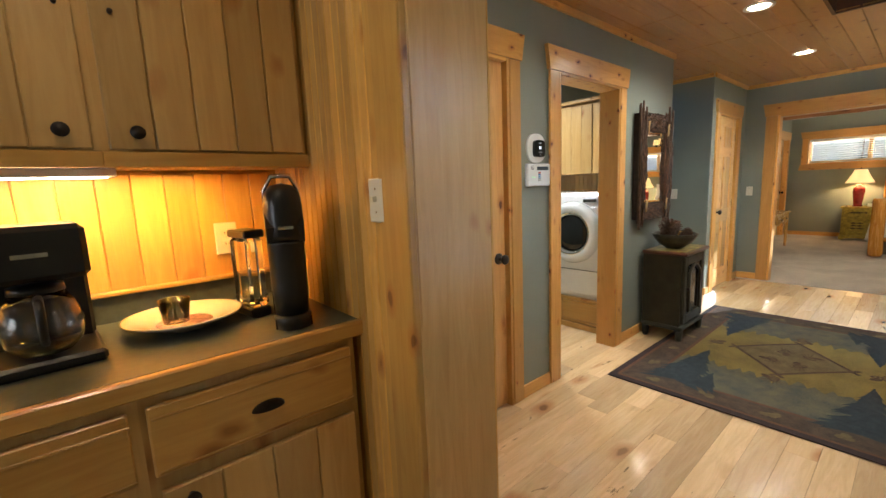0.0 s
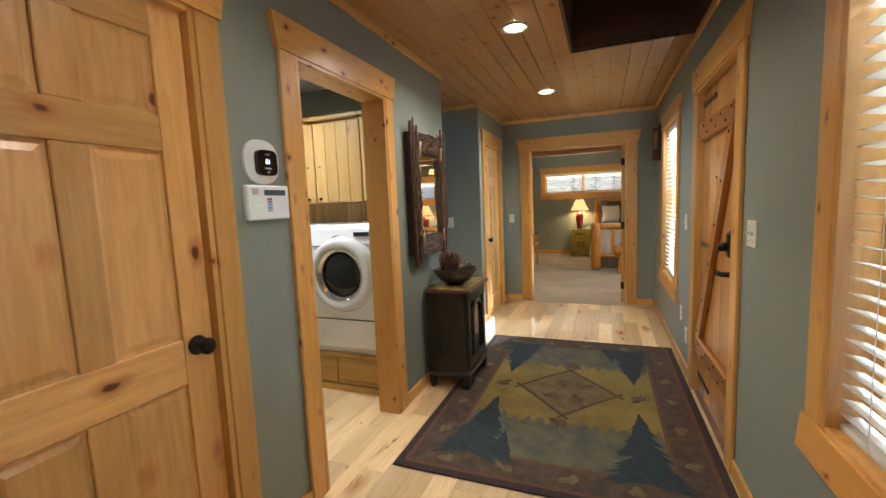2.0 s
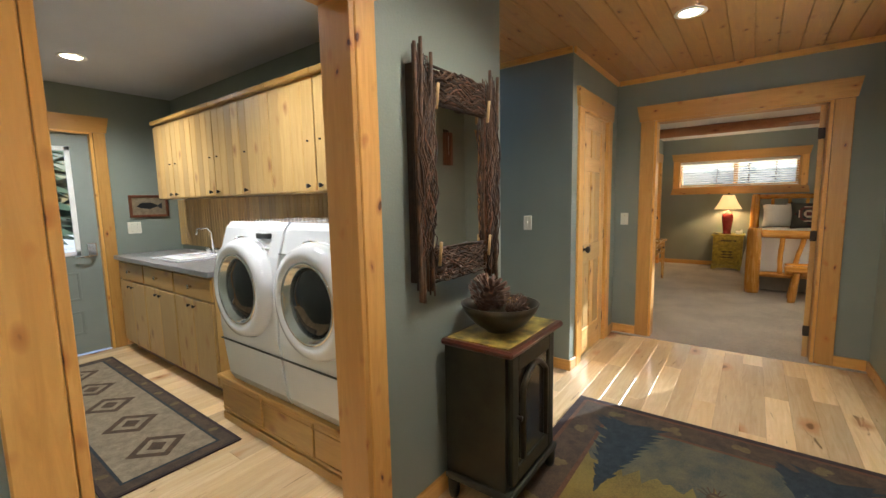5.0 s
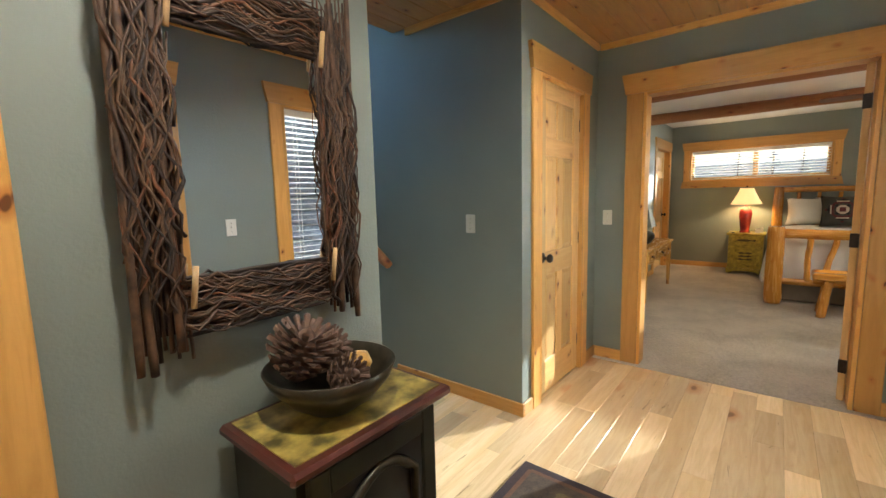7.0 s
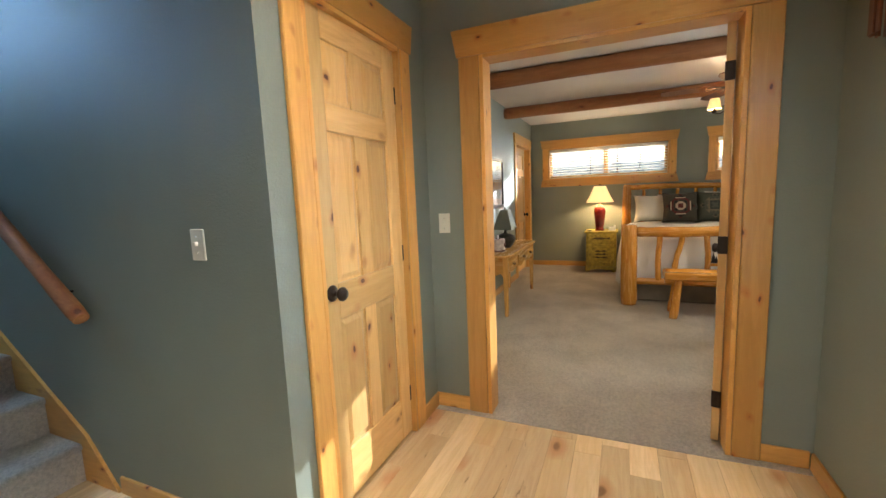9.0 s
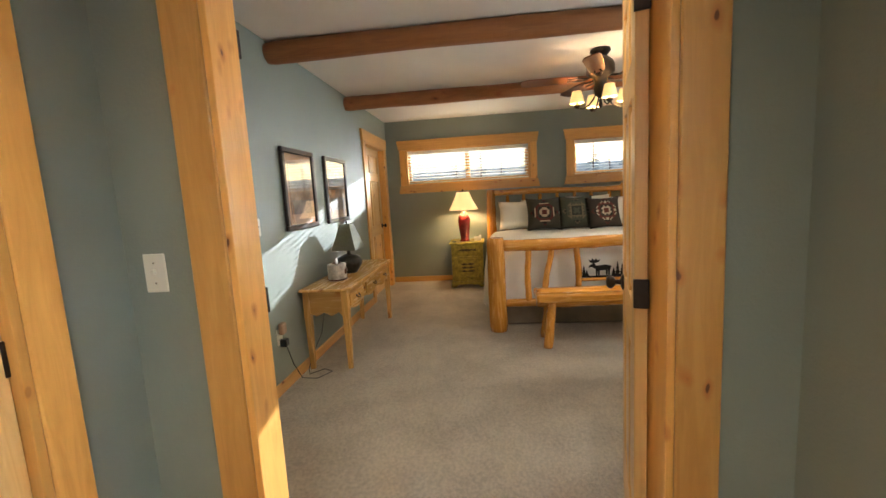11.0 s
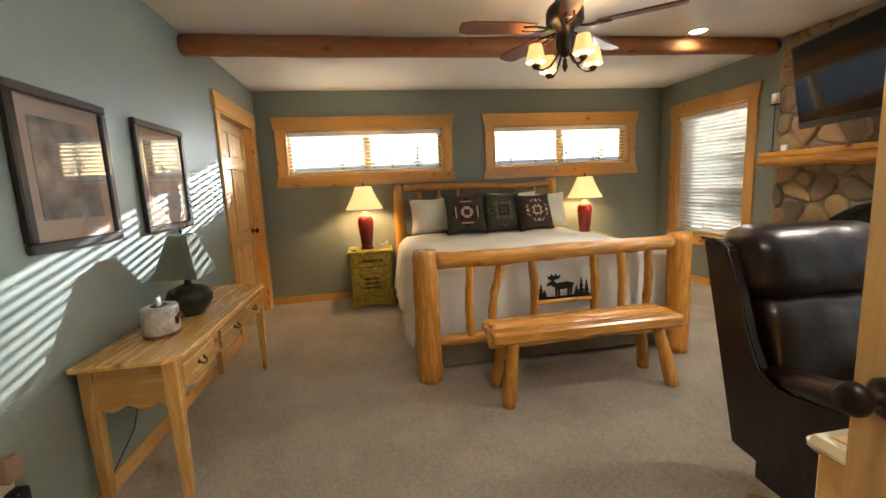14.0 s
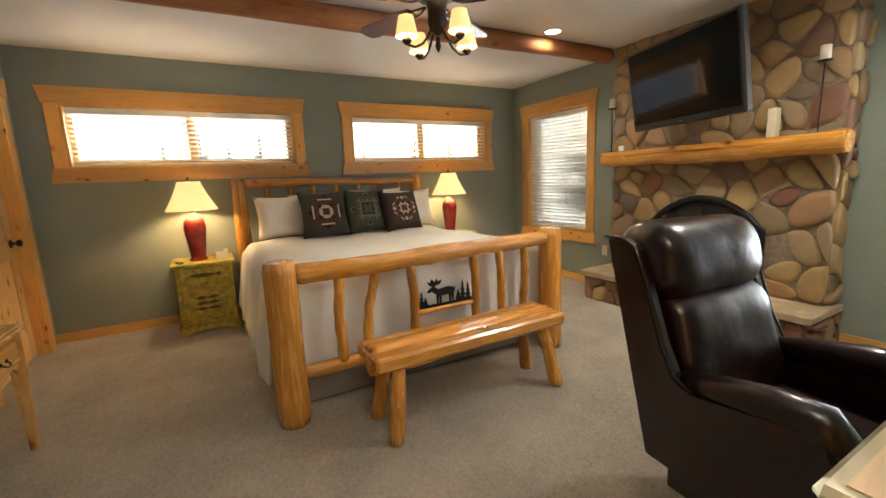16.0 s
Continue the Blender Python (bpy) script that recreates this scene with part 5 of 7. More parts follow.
# ---- laundry ----
def washer(y, label):
    w = thing("washing_machine", (4.10, y, 0.30), -90, label, "washing machine", "washer and dryer pair")
    W = 0.619
    bm = bmesh.new()
    prof = [(-0.02, 0.0), (-0.045, 0.05), (-0.075, 0.35), (-0.07, 0.62), (-0.045, 0.78), (0.0, 0.92), (0.03, 0.955), (0.70, 0.955), (0.70, 0.0)]
    prism(bm, prof, "x", -W / 2, W / 2)
    bmesh.ops.bevel(bm, geom=[ed for ed in bm.edges if abs(ed.verts[0].co.x - ed.verts[1].co.x) < 1e-5], offset=0.012, segments=2, affect="EDGES")
    part("cabinet", bm, "enamel", w)
    part("door_ring", lathe(bmesh.new(), [(0.180, -0.085), (0.189, -0.118), (0.222, -0.128), (0.254, -0.118), (0.274, -0.07), (0.274, -0.03), (0.180, -0.03)], (0, 0, 0.60), 40, "y"), "enamel", w)
    part("chrome_ring", lathe(bmesh.new(), [(0.170, -0.09), (0.176, -0.121), (0.191, -0.124), (0.195, -0.110), (0.170, -0.085)], (0, 0, 0.60), 40, "y"), "chrome", w)
    part("door_glass", lathe(bmesh.new(), [(0, -0.125), (0.09, -0.118), (0.150, -0.10), (0.172, -0.085), (0, -0.06)], (0, 0, 0.60), 32, "y"), plain("dark_door_glass", (0.01, 0.011, 0.012), 0.05, var=0.2), w)
    part("panel_seam", box(-W / 2 + 0.004, W / 2 - 0.004, -0.079, -0.060, 0.268, 0.272), "cab_green", w)
    part("dial", lathe(bmesh.new(), [(0, -0.068), (0.026, -0.066), (0.03, -0.04), (0.03, -0.02), (0, -0.02)], (-0.06, 0, 0.85), 20, "y"), "chrome", w)
    part("display", box(0.08, 0.20, -0.032, -0.01, 0.87, 0.90, bev=0.003), "black", w)
    for i in range(5):
        part("button", lathe(bmesh.new(), [(0, -0.052), (0.009, -0.05), (0.01, -0.03), (0, -0.03)], (0.06 + i * 0.035, 0, 0.82), 10, "y"), "white", w)
    part("drawer_line", box(-0.31, -0.15, -0.050, -0.035, 0.80, 0.803), "cab_green", w)


washer(2.475, "white front-loading washer with a round dark glass door")
washer(3.095, "white front-loading dryer beside the washer, round dark glass door")
pd = thing("laundry_pedestal", (0, 0, 0), 0, "long low alder drawer pedestal under the washer and dryer", "pedestal")
part("carcass", box(4.08, 4.775, 2.16, 3.54, 0.03, 0.27), "alder_y", pd)
part("top", box(4.045, 4.775, 2.16, 3.56, 0.27, 0.298, bev=0.006), "alder_y", pd)
part("plinth", box(4.06, 4.079, 2.16, 3.54, 0.0, 0.05, bev=0.003), "alder_y", pd)
for y0, w in ((2.17, 0.425), (2.605, 0.465), (3.08, 0.455)):
    dr = part("drawer_front", box(4.062, 4.08, y0, y0 + w, 0.06, 0.262, bev=0.005), "alder_y", pd)
    for z in (0.085, 0.237):
        part("bead", box(4.058, 4.063, y0, y0 + w, z - 0.003, z + 0.003, bev=0.001), "alder_y", dr)
for y0, y1, ky in ((2.15, 2.53, 2.20), (2.53, 2.98, 2.925), (2.98, 3.45, 3.045), (3.45, 3.84, 3.77), (3.84, 4.235, 4.18), (4.235, 4.61, 4.295), (4.61, 5.0, 4.94), (5.0, 5.38, 5.05)):
    w = y1 - y0
    q = (w - 0.01) / 4
    cb = thing("laundry_wall_cabinet", (0, 0, 0), 0, "alder wall cabinet with a boarded door above the laundry machines", "cabinet", "laundry wall cabinets")
    part("carcass", box(4.47, 4.775, y0, y0 + w, 1.42, 2.09), "alder", cb)
    dd = part("door", box(4.458, 4.469, y0 + 0.004, y0 + w - 0.004, 1.425, 2.07), "alder", cb)
    for j in range(4):
        part("door_board", box(4.450, 4.458, y0 + 0.005 + j * q, y0 + 0.003 + (j + 1) * q, 1.425, 2.07, bev=0.0025), "alder", dd)
    part("knob", lathe(bmesh.new(), [(0, 4.425), (0.014, 4.427), (0.012, 4.437), (0.006, 4.44), (0.006, 4.45), (0, 4.45)], (0, ky, 1.455), 12, "x"), "bronze", dd)
    part("knob", lathe(bmesh.new(), [(0, 4.438), (0.006, 4.439), (0.005, 4.45), (0, 4.45)], (0, ky, 1.72), 8, "x"), "bronze", dd)
    part("crown", box(4.43, 4.775, y0, y0 + w, 2.09, 2.125, bev=0.006), "alder_y", cb)
wains = setting("wall_beadboard", box(4.765, 4.78, 2.2, 5.78, 0.95, 1.42), "alder")
for i in range(72):
    y = 2.2 + i * 0.0497
    part("bead_board", box(4.756, 4.765, y + 0.002, y + 0.047, 0.95, 1.418, bev=0.003), "alder", wains)
for i in range(3):
    y0, w = 3.78 + i * 0.62, 0.62
    cb = thing("laundry_base_cabinet", (0, 0, 0), 0, "alder base cabinet with a drawer under the laundry worktop", "cabinet", "laundry base cabinets")
    part("carcass", box(4.17, 4.775, y0, y0 + w, 0.09, 0.87), "alder", cb)
    part("toe_kick", box(4.24, 4.775, y0, y0 + w, 0, 0.089), "darkwood", cb)
    dr = part("drawer_front", box(4.152, 4.169, y0 + 0.012, y0 + w - 0.012, 0.70, 0.855, bev=0.004), "alder_y", cb)
    part("knob", lathe(bmesh.new(), [(0, 4.122), (0.018, 4.124), (0.016, 4.136), (0.007, 4.14), (0.007, 4.152), (0, 4.152)], (0, y0 + w / 2, 0.78), 14, "x"), "chrome", dr)
    for s in (0, 1):
        a = y0 + 0.012 + s * (w / 2 - 0.008)
        dd = part("door", box(4.152, 4.169, a, a + w / 2 - 0.016, 0.11, 0.685, bev=0.004), "alder", cb)
        part("knob", lathe(bmesh.new(), [(0, 4.128), (0.012, 4.13), (0.010, 4.14), (0.005, 4.142), (0.005, 4.152), (0, 4.152)], (0, a + (w / 2 - 0.05 if s == 0 else 0.04), 0.64), 10, "x"), "bronze", dd)
lt = thing("laundry_worktop", (0, 0, 0), 0, "grey laundry worktop with a white front edge", "countertop")
part("slab", box(4.13, 4.755, 3.77, 5.66, 0.872, 0.91, bev=0.004), plain("grey_laminate", (0.22, 0.21, 0.20), 0.35, var=0.2, scale=50), lt)
sk = thing("sink", (4.44, 4.75, 0.911), 0, "white drop-in laundry sink with a chrome tap", "sink")
bm = bmesh.new()
for q in ((-0.22, 0.22, -0.28, -0.22), (-0.22, 0.22, 0.22, 0.28), (-0.22, -0.17, -0.22, 0.22), (0.15, 0.22, -0.22, 0.22)):
    bx(bm, *q, 0.0, 0.015, bev=0.004)
part("rim", bm, "enamel", sk)
part("bowl", box(-0.17, 0.15, -0.22, 0.22, 0.0005, 0.003), "white", sk)
part("tap", tube(bmesh.new(), [(0.18, 0, 0.015), (0.18, 0, 0.20), (0.14, 0, 0.25), (0.06, 0, 0.24), (0.05, 0, 0.19)], 0.010), "chrome", sk)
for s in (-0.09, 0.09):
    part("tap_knob", lathe(bmesh.new(), [(0.02, 0.015), (0.02, 0.04), (0.028, 0.055), (0.02, 0.07), (0, 0.07)], (0.18, s, 0), 12), "chrome", sk)
pt = thing("paper_towel_roll", (4.52, 3.98, 0.911), 0, "upright white paper towel roll on the laundry worktop", "paper towel")
part("roll", lathe(bmesh.new(), [(0.02, 0.01), (0.06, 0.01), (0.06, 0.28), (0.02, 0.28)], seg=24), "white", pt)
part("stand", lathe(bmesh.new(), [(0, 0), (0.075, 0), (0.075, 0.009), (0.006, 0.0095), (0.006, 0.32), (0.0, 0.325)], seg=16), "bronze", pt)
fp = thing("fish_picture", (4.50, 5.7995, 1.36), 0, "small framed picture of a dark fish on the laundry wall", "picture")
bm = bmesh.new()
for q in ((-0.17, 0.17, -0.11, -0.085), (-0.17, 0.17, 0.085, 0.11), (-0.17, -0.145, -0.085, 0.085), (0.145, 0.17, -0.085, 0.085)):
    bx(bm, q[0], q[1], -0.02, 0, q[2], q[3], bev=0.003)
part("frame", bm, "darkwood", fp)
part("print", box(-0.146, 0.146, -0.010, -0.004, -0.086, 0.086), "rug_pale", fp)
part("fish", prism(bmesh.new(), [(-0.11, 0.0), (-0.06, 0.035), (0.02, 0.035), (0.075, 0.01), (0.115, 0.035), (0.11, -0.03), (0.07, -0.005), (0.0, -0.03), (-0.07, -0.02)], "y", -0.0115, -0.010), "black", fp)


def runner(x0, x1, y0, y1):
    r = thing("laundry_rug", (0, 0, 0), 0, "cream runner rug with diamond motifs and a dark border", "rug")
    part("rug_base", box(x0, x1, y0, y1, 0.0015, 0.010, bev=0.003), "rug_dark", r)
    part("band", box(x0 + 0.02, x1 - 0.02, y0 + 0.02, y1 - 0.02, 0.009, 0.0105), "rug_band", r)
    part("inner_line", box(x0 + 0.085, x1 - 0.085, y0 + 0.085, y1 - 0.085, 0.0095, 0.0112), "rug_tree", r)
    part("field", box(x0 + 0.10, x1 - 0.10, y0 + 0.10, y1 - 0.10, 0.010, 0.0120), "rug_pale", r)
    c = (x0 + x1) / 2
    for i in range(5):
        yy = y0 + 0.32 + i * (y1 - y0 - 0.64) / 4
        for rx, ry, mt, z in ((0.15, 0.15, "rug_twig", 0.0124), (0.10, 0.10, "rug_pale", 0.0128), (0.05, 0.06, "rug_twig", 0.0132)):
            part("diamond", poly_sheet(bmesh.new(), [(c - rx, yy), (c, yy - ry), (c + rx, yy), (c, yy + ry)], z), mt, r)
    for i in range(16):
        yy = y0 + 0.1 + i * (y1 - y0 - 0.2) / 15
        for xx in (x0 + 0.052, x1 - 0.052):
            bm = bmesh.new()
            disc(bm, xx, yy, 0.02, 0.03, 0.0109, 8, i)
            part("leaf_motif", bm, "rug_inner" if i % 2 else "rug_band", r)


runner(3.36, 4.0, 3.20, 5.5)

# ---- bedroom ----
for x, sd in ((9.06, 3), (10.68, 4)):
    part("ceiling_beam", log(bmesh.new(), (x, 2.43, 2.385), (x, -2.70 if x < 10 else -2.45, 2.385), 0.075, 0.07, sd, 16, 0.09, 90, 0.012), "beam", kind="structure")

# fieldstone chimney breast
M["mortar"] = plain("mortar_grey", (0.21, 0.16, 0.105), 0.9, var=0.25, scale=30, bmp=0.6)


def stone_mat():
    m, n, l, p = nodes("fieldstone")
    v = coords(n, l)
    o = n.new("ShaderNodeObjectInfo")
    base = ramp(n, l, o.outputs["Random"], [(0.0, (0.30, 0.19, 0.08)), (0.2, (0.44, 0.30, 0.13)), (0.4, (0.15, 0.115, 0.08)), (0.55, (0.36, 0.20, 0.09)), (0.7, (0.29, 0.21, 0.12)), (0.85, (0.17, 0.075, 0.045)), (1.0, (0.42, 0.30, 0.16))])
    a = noise_tex(n, l, v, 9, 6, 0.65)
    c = mixc(n, l, 0.5, base, ramp(n, l, a, [(0.3, (0.35, 0.35, 0.35)), (0.7, (1.2, 1.15, 1.1))]), "MULTIPLY")
    c = mixc(n, l, 0.4, base, c)
    l.new(c, p.inputs["Base Color"])
    p.inputs["Roughness"].default_value = 0.75
    bump(n, l, p, noise_tex(n, l, v, 30, 5, 0.65), 0.7, 0.01)
    return m


M["stone"] = stone_mat()
FX0, FX1, FY = 8.87, 10.61, -2.47
arch_pts = [(9.27, 0.3), (9.27, 0.80)] + [(9.27 + 0.90 * i / 10, 0.80 + 0.24 * math.sin(math.pi * i / 10) ** 0.8) for i in range(1, 10)] + [(10.17, 0.80), (10.17, 0.3)]
chim = thing("fireplace", (0, 0, 0), 0, "rounded fieldstone fireplace rising to the ceiling with an arched firebox", "fireplace")
part("core", box(FX0 + 0.01, FX1 - 0.01, -2.68, FY, 0.3, HB), "mortar", chim)


def clip(poly, nx, ny, d):
    out = []
    for i in range(len(poly)):
        a, b = poly[i], poly[(i + 1) % len(poly)]
        da, db = a[0] * nx + a[1] * ny - d, b[0] * nx + b[1] * ny - d
        if da <= 0:
            out.append(a)
        if da * db < 0:
            t = da / (da - db)
            out.append((a[0] + (b[0] - a[0]) * t, a[1] + (b[1] - a[1]) * t))
    return out


def stone_wall(parent, x0, x1, z0, z1, axis, face, out, seed, size=0.17, hole=None, squash=1.0):
    """Fits rounded stones together over a wall face."""
    rnd = random.Random(seed)
    pts = []
    tries = 0
    while tries < 5000:
        tries += 1
        p = (rnd.uniform(x0, x1), rnd.uniform(z0, z1))
        r = size * (0.50 + 0.80 * abs(math.sin(p[0] * 7.3 + p[1] * 5.1)))
        if all((p[0] - q[0]) ** 2 + ((p[1] - q[1]) * squash) ** 2 > min(r, s) ** 2 for *q, s in pts):
            pts.append((*p, r))
    for i, (px, pz, _) in enumerate(pts):
        poly = [(x0, z0), (x1, z0), (x1, z1), (x0, z1)]
        for j, (qx, qz, _) in enumerate(pts):
            if i != j and (qx - px) ** 2 + (qz - pz) ** 2 < 0.5:
                nx, ny = qx - px, (qz - pz)
                ln = math.hypot(nx, ny)
                nx, ny = nx / ln, ny / ln
                poly = clip(poly, nx, ny, (px + qx) / 2 * nx + (pz + qz) / 2 * ny - 0.004)
                if len(poly) < 3:
                    break
        if len(poly) < 3:
            continue
        cx, cz = sum(q[0] for q in poly) / len(poly), sum(q[1] for q in poly) / len(poly)
        if hole and hole(cx, cz):
            continue
        # cut the corners twice so that the outline is rounded
        for _ in range(2):
            poly = [((a[0] * w + b[0] * (1 - w)), (a[1] * w + b[1] * (1 - w))) for a, b in zip(poly, poly[1:] + poly[:1]) for w in (0.75, 0.25)]
        dp = rnd.uniform(0.022, 0.05)
        bm = bmesh.new()
        rings = []
        for k, h in ((1.0, 0.0), (0.975, 0.5), (0.90, 0.82), (0.72, 0.96), (0.4, 1.0)):
            ring = []
            for q in poly:
                u, v = (q[0] - cx) * k, (q[1] - cz) * k
                w = (h * dp + (rnd.uniform(-0.002, 0.002) if h > 0.5 else 0)) * out
                ring.append(bm.verts.new((u, w, v) if axis == "y" else (w, u, v)))
            rings.append(ring)
        for a, b in zip(rings, rings[1:]):
            for t in range(len(a)):
                bm.faces.new((a[t], a[(t + 1) % len(a)], b[(t + 1) % len(a)], b[t])).smooth = True
        bm.faces.new(rings[-1]).smooth = True
        bmesh.ops.recalc_face_normals(bm, faces=bm.faces[:])
        ob = part("stone", bm, "stone", parent)
        ob.location = (cx, face, cz) if axis == "y" else (face, cx, cz)


def fire_hole(x, z):
    return 9.23 < x < 10.21 and z < 0.80 + 0.24 * math.sin(math.pi * min(max((x - 9.23) / 0.98, 0), 1)) + 0.01


stone_wall(chim, FX0, FX1, 0.31, HB, "y", FY - 0.012, 1, 11, 0.20, fire_hole)
stone_wall(chim, -2.68, FY, 0.31, HB, "x", FX1 - 0.008, 1, 12, 0.19)
stone_wall(chim, -2.68, FY, 0.31, HB, "x", FX0 + 0.008, -1, 13, 0.19)
M["soot"] = plain("black_firebox", (0.01, 0.01, 0.01), 0.6, 0.3, 0.4, 20)
fb = part("firebox", prism(bmesh.new(), [(x, z) for x, z in arch_pts], "y", FY - 0.01, FY + 0.008), "soot", chim)
bm = bmesh.new()
tube(bm, [(x, FY + 0.022, z) for x, z in arch_pts], 0.026, 8)
part("arch_frame", bm, plain("black_iron", (0.02, 0.02, 0.022), 0.35, 0.6, 0.3, 40), fb)
for x in (9.50, 9.72, 9.94):
    part("door_bar", box(x - 0.008, x + 0.008, FY + 0.008, FY + 0.02, 0.32, 0.98), "soot", fb)
M["ember"] = glow("ember", (1.0, 0.25, 0.04), 1.5)
part("ember_glow", log(bmesh.new(), (9.45, FY + 0.012, 0.42), (9.98, FY + 0.012, 0.45), 0.012, 0.01, 3, 8, 0.4), "ember", fb)
hh = part("hearth", box(8.86, 10.70, -2.68, -2.19, 0.0, 0.245), "mortar", chim)
stone_wall(hh, 8.86, 10.70, 0.005, 0.24, "y", -2.19, 1, 14, 0.18)
stone_wall(hh, -2.67, -2.19, 0.005, 0.24, "x", 10.70, 1, 15, 0.18)
stone_wall(hh, -2.67, -2.19, 0.005, 0.24, "x", 8.86, -1, 16, 0.18)
M["slab"] = plain("sandstone_slab", (0.36, 0.27, 0.17), 0.7, var=0.25, scale=8, bmp=0.3)
xs = [8.82, 9.30, 9.82, 10.30, 10.74]
for a, b in zip(xs, xs[1:]):
    part("hearth_slab", box(a + 0.003, b - 0.003, -2.66, -2.13, 0.246, 0.305, bev=0.010), "slab", hh)
mt = thing("mantel", (0, 0, 0), 0, "half-round varnished log mantel shelf on the stone fireplace", "mantel")
part("shelf", log(bmesh.new(), (8.80, -2.335, 1.405), (10.63, -2.335, 1.40), 0.072, 0.062, 9, 18, 0.16, 60, 0.008), "log_x", mt)
part("shelf_top", box(8.81, 10.61, -2.455, -2.27, 1.43, 1.474, bev=0.006), "log_x", mt)
part("shelf_back", box(8.81, 10.61, -2.45, -2.33, 1.36, 1.429, bev=0.006), "log_x", mt)

# television on its bracket
tvm = Matrix.Translation((9.672, -1.945, 1.925))
tv = thing("television", (0, 0, 0), 0, "large black flat television on a wall bracket above the mantel", "television")
tv.matrix_world = tvm @ pose(0, 0, 0, 0, 0, 180 - 17.4) @ pose(0, 0, 0, 9, 0, 0)
part("casing", box(-0.532, 0.532, 0.0, 0.06, -0.315, 0.315, bev=0.012), "black", tv)
part("screen", box(-0.502, 0.502, -0.004, 0.001, -0.265, 0.29), plain("tv_screen", (0.006, 0.006, 0.007), 0.06, var=0.05), tv)
part("badge", box(-0.02, 0.02, -0.003, 0.001, -0.296, -0.289), "chrome", tv)
br = part("bracket", box(-0.12, 0.12, 0.061, 0.09, -0.15, 0.15, bev=0.004), "black", tv)
part("arm", box(-0.03, 0.03, 0.09, 0.43, -0.03, 0.03, bev=0.004), "black", br)


def candle_stand(x, hgt):
    t = thing("candle_stand", (x, -2.36, 1.4745), 0, "thin dark metal candle stand with a pale candle on the mantel", "candle holder", "mantel candle stands")
    part("foot", lathe(bmesh.new(), [(0, 0), (0.04, 0), (0.035, 0.008), (0, 0.012)], seg=14), "bronze", t)
    part("rod", tube(bmesh.new(), [(0, 0, 0.008), (0, 0, hgt)], 0.004, 7), "bronze", t)
    part("pan", lathe(bmesh.new(), [(0, hgt), (0.04, hgt + 0.004), (0.042, hgt + 0.012), (0, hgt + 0.008)], seg=16), "bronze", t)
    part("candle", lathe(bmesh.new(), [(0, hgt + 0.009), (0.028, hgt + 0.009), (0.028, hgt + 0.10), (0, hgt + 0.095)], seg=16), plain("ivory_wax", (0.6, 0.52, 0.38), 0.5, var=0.1), t)


candle_stand(10.56, 0.40)
candle_stand(8.97, 0.44)
t = thing("small_clock", (10.42, -2.33, 1.4745), 0, "tiny white digital clock on the mantel", "clock")
part("case", box(-0.03, 0.03, -0.012, 0.012, 0, 0.05, bev=0.004), "white", t)
t = thing("birch_vase", (9.22, -2.36, 1.4745), 0, "tall pale birch bark block on the mantel", "ornament")
part("block", box(-0.03, 0.03, -0.03, 0.03, 0, 0.20, bev=0.006), "plate", t)

# log bed
FXB, HXB, YL, YR = 9.99, 12.20, 0.865, -1.005
YM = (YL + YR) / 2
bed = thing("log_bed", (0, 0, 0), 0, "king bed of varnished peeled logs with white duvet, made up", "bed")
part("foot_post", log(bmesh.new(), (FXB, YL, 0), (FXB, YL, 0.90), 0.088, 0.082, 21, 18, 0.04, bend=0.003), "log", bed)
part("foot_post", log(bmesh.new(), (FXB, YR, 0), (FXB, YR, 0.90), 0.086, 0.08, 22, 18, 0.04, bend=0.003), "log", bed)
part("head_post", log(bmesh.new(), (HXB, YL, 0), (HXB, YL, 1.36), 0.078, 0.062, 23, 18, 0.08, bend=0.008), "log", bed)
part("head_post", log(bmesh.new(), (HXB, YR, 0), (HXB, YR, 1.36), 0.078, 0.062, 24, 18, 0.08, bend=0.008), "log", bed)
part("foot_top_rail", log(bmesh.new(), (FXB, YL - 0.07, 0.825), (FXB, YR + 0.07, 0.825), 0.056, 0.052, 25, 16, 0.13, 60, 0.012), "log_y", bed)
part("foot_low_rail", log(bmesh.new(), (FXB, YL - 0.07, 0.27), (FXB, YR + 0.07, 0.27), 0.038, 0.036, 26, 14, 0.10, 50, 0.010), "log_y", bed)
part("head_top_rail", log(bmesh.new(), (HXB, YL - 0.05, 1.30), (HXB, YR + 0.05, 1.30), 0.042, 0.040, 27, 14, 0.13, 60, 0.012), "log_y", bed)
part("head_low_rail", log(bmesh.new(), (HXB, YL - 0.05, 0.70), (HXB, YR + 0.05, 0.70), 0.042, 0.040, 28, 14, 0.10, 60, 0.010), "log_y", bed)
for i, (y, bd) in enumerate(((0.57, 0.006), (0.38, 0.035), (0.12, 0.006), (-0.33, 0.006), (-0.54, 0.01), (-0.75, 0.006))):
    part("spindle", log(bmesh.new(), (FXB, y, 0.29), (FXB, y, 0.79), 0.030, 0.028, 31 + i, 12, 0.20, 16, bd), "log", bed)
for i in range(7):
    y = 0.64 - i * 0.237
    part("spindle", log(bmesh.new(), (HXB, y, 0.73), (HXB, y, 1.27), 0.026, 0.024, 41 + i, 10, 0.18, 14, 0.008), "log", bed)
part("side_rail", log(bmesh.new(), (FXB + 0.06, YL, 0.33), (HXB - 0.06, YL, 0.33), 0.045, 0.045, 29, 12, 0.06), "log_x", bed)
part("side_rail", log(bmesh.new(), (FXB + 0.06, YR, 0.33), (HXB - 0.06, YR, 0.33), 0.045, 0.045, 30, 12, 0.06), "log_x", bed)
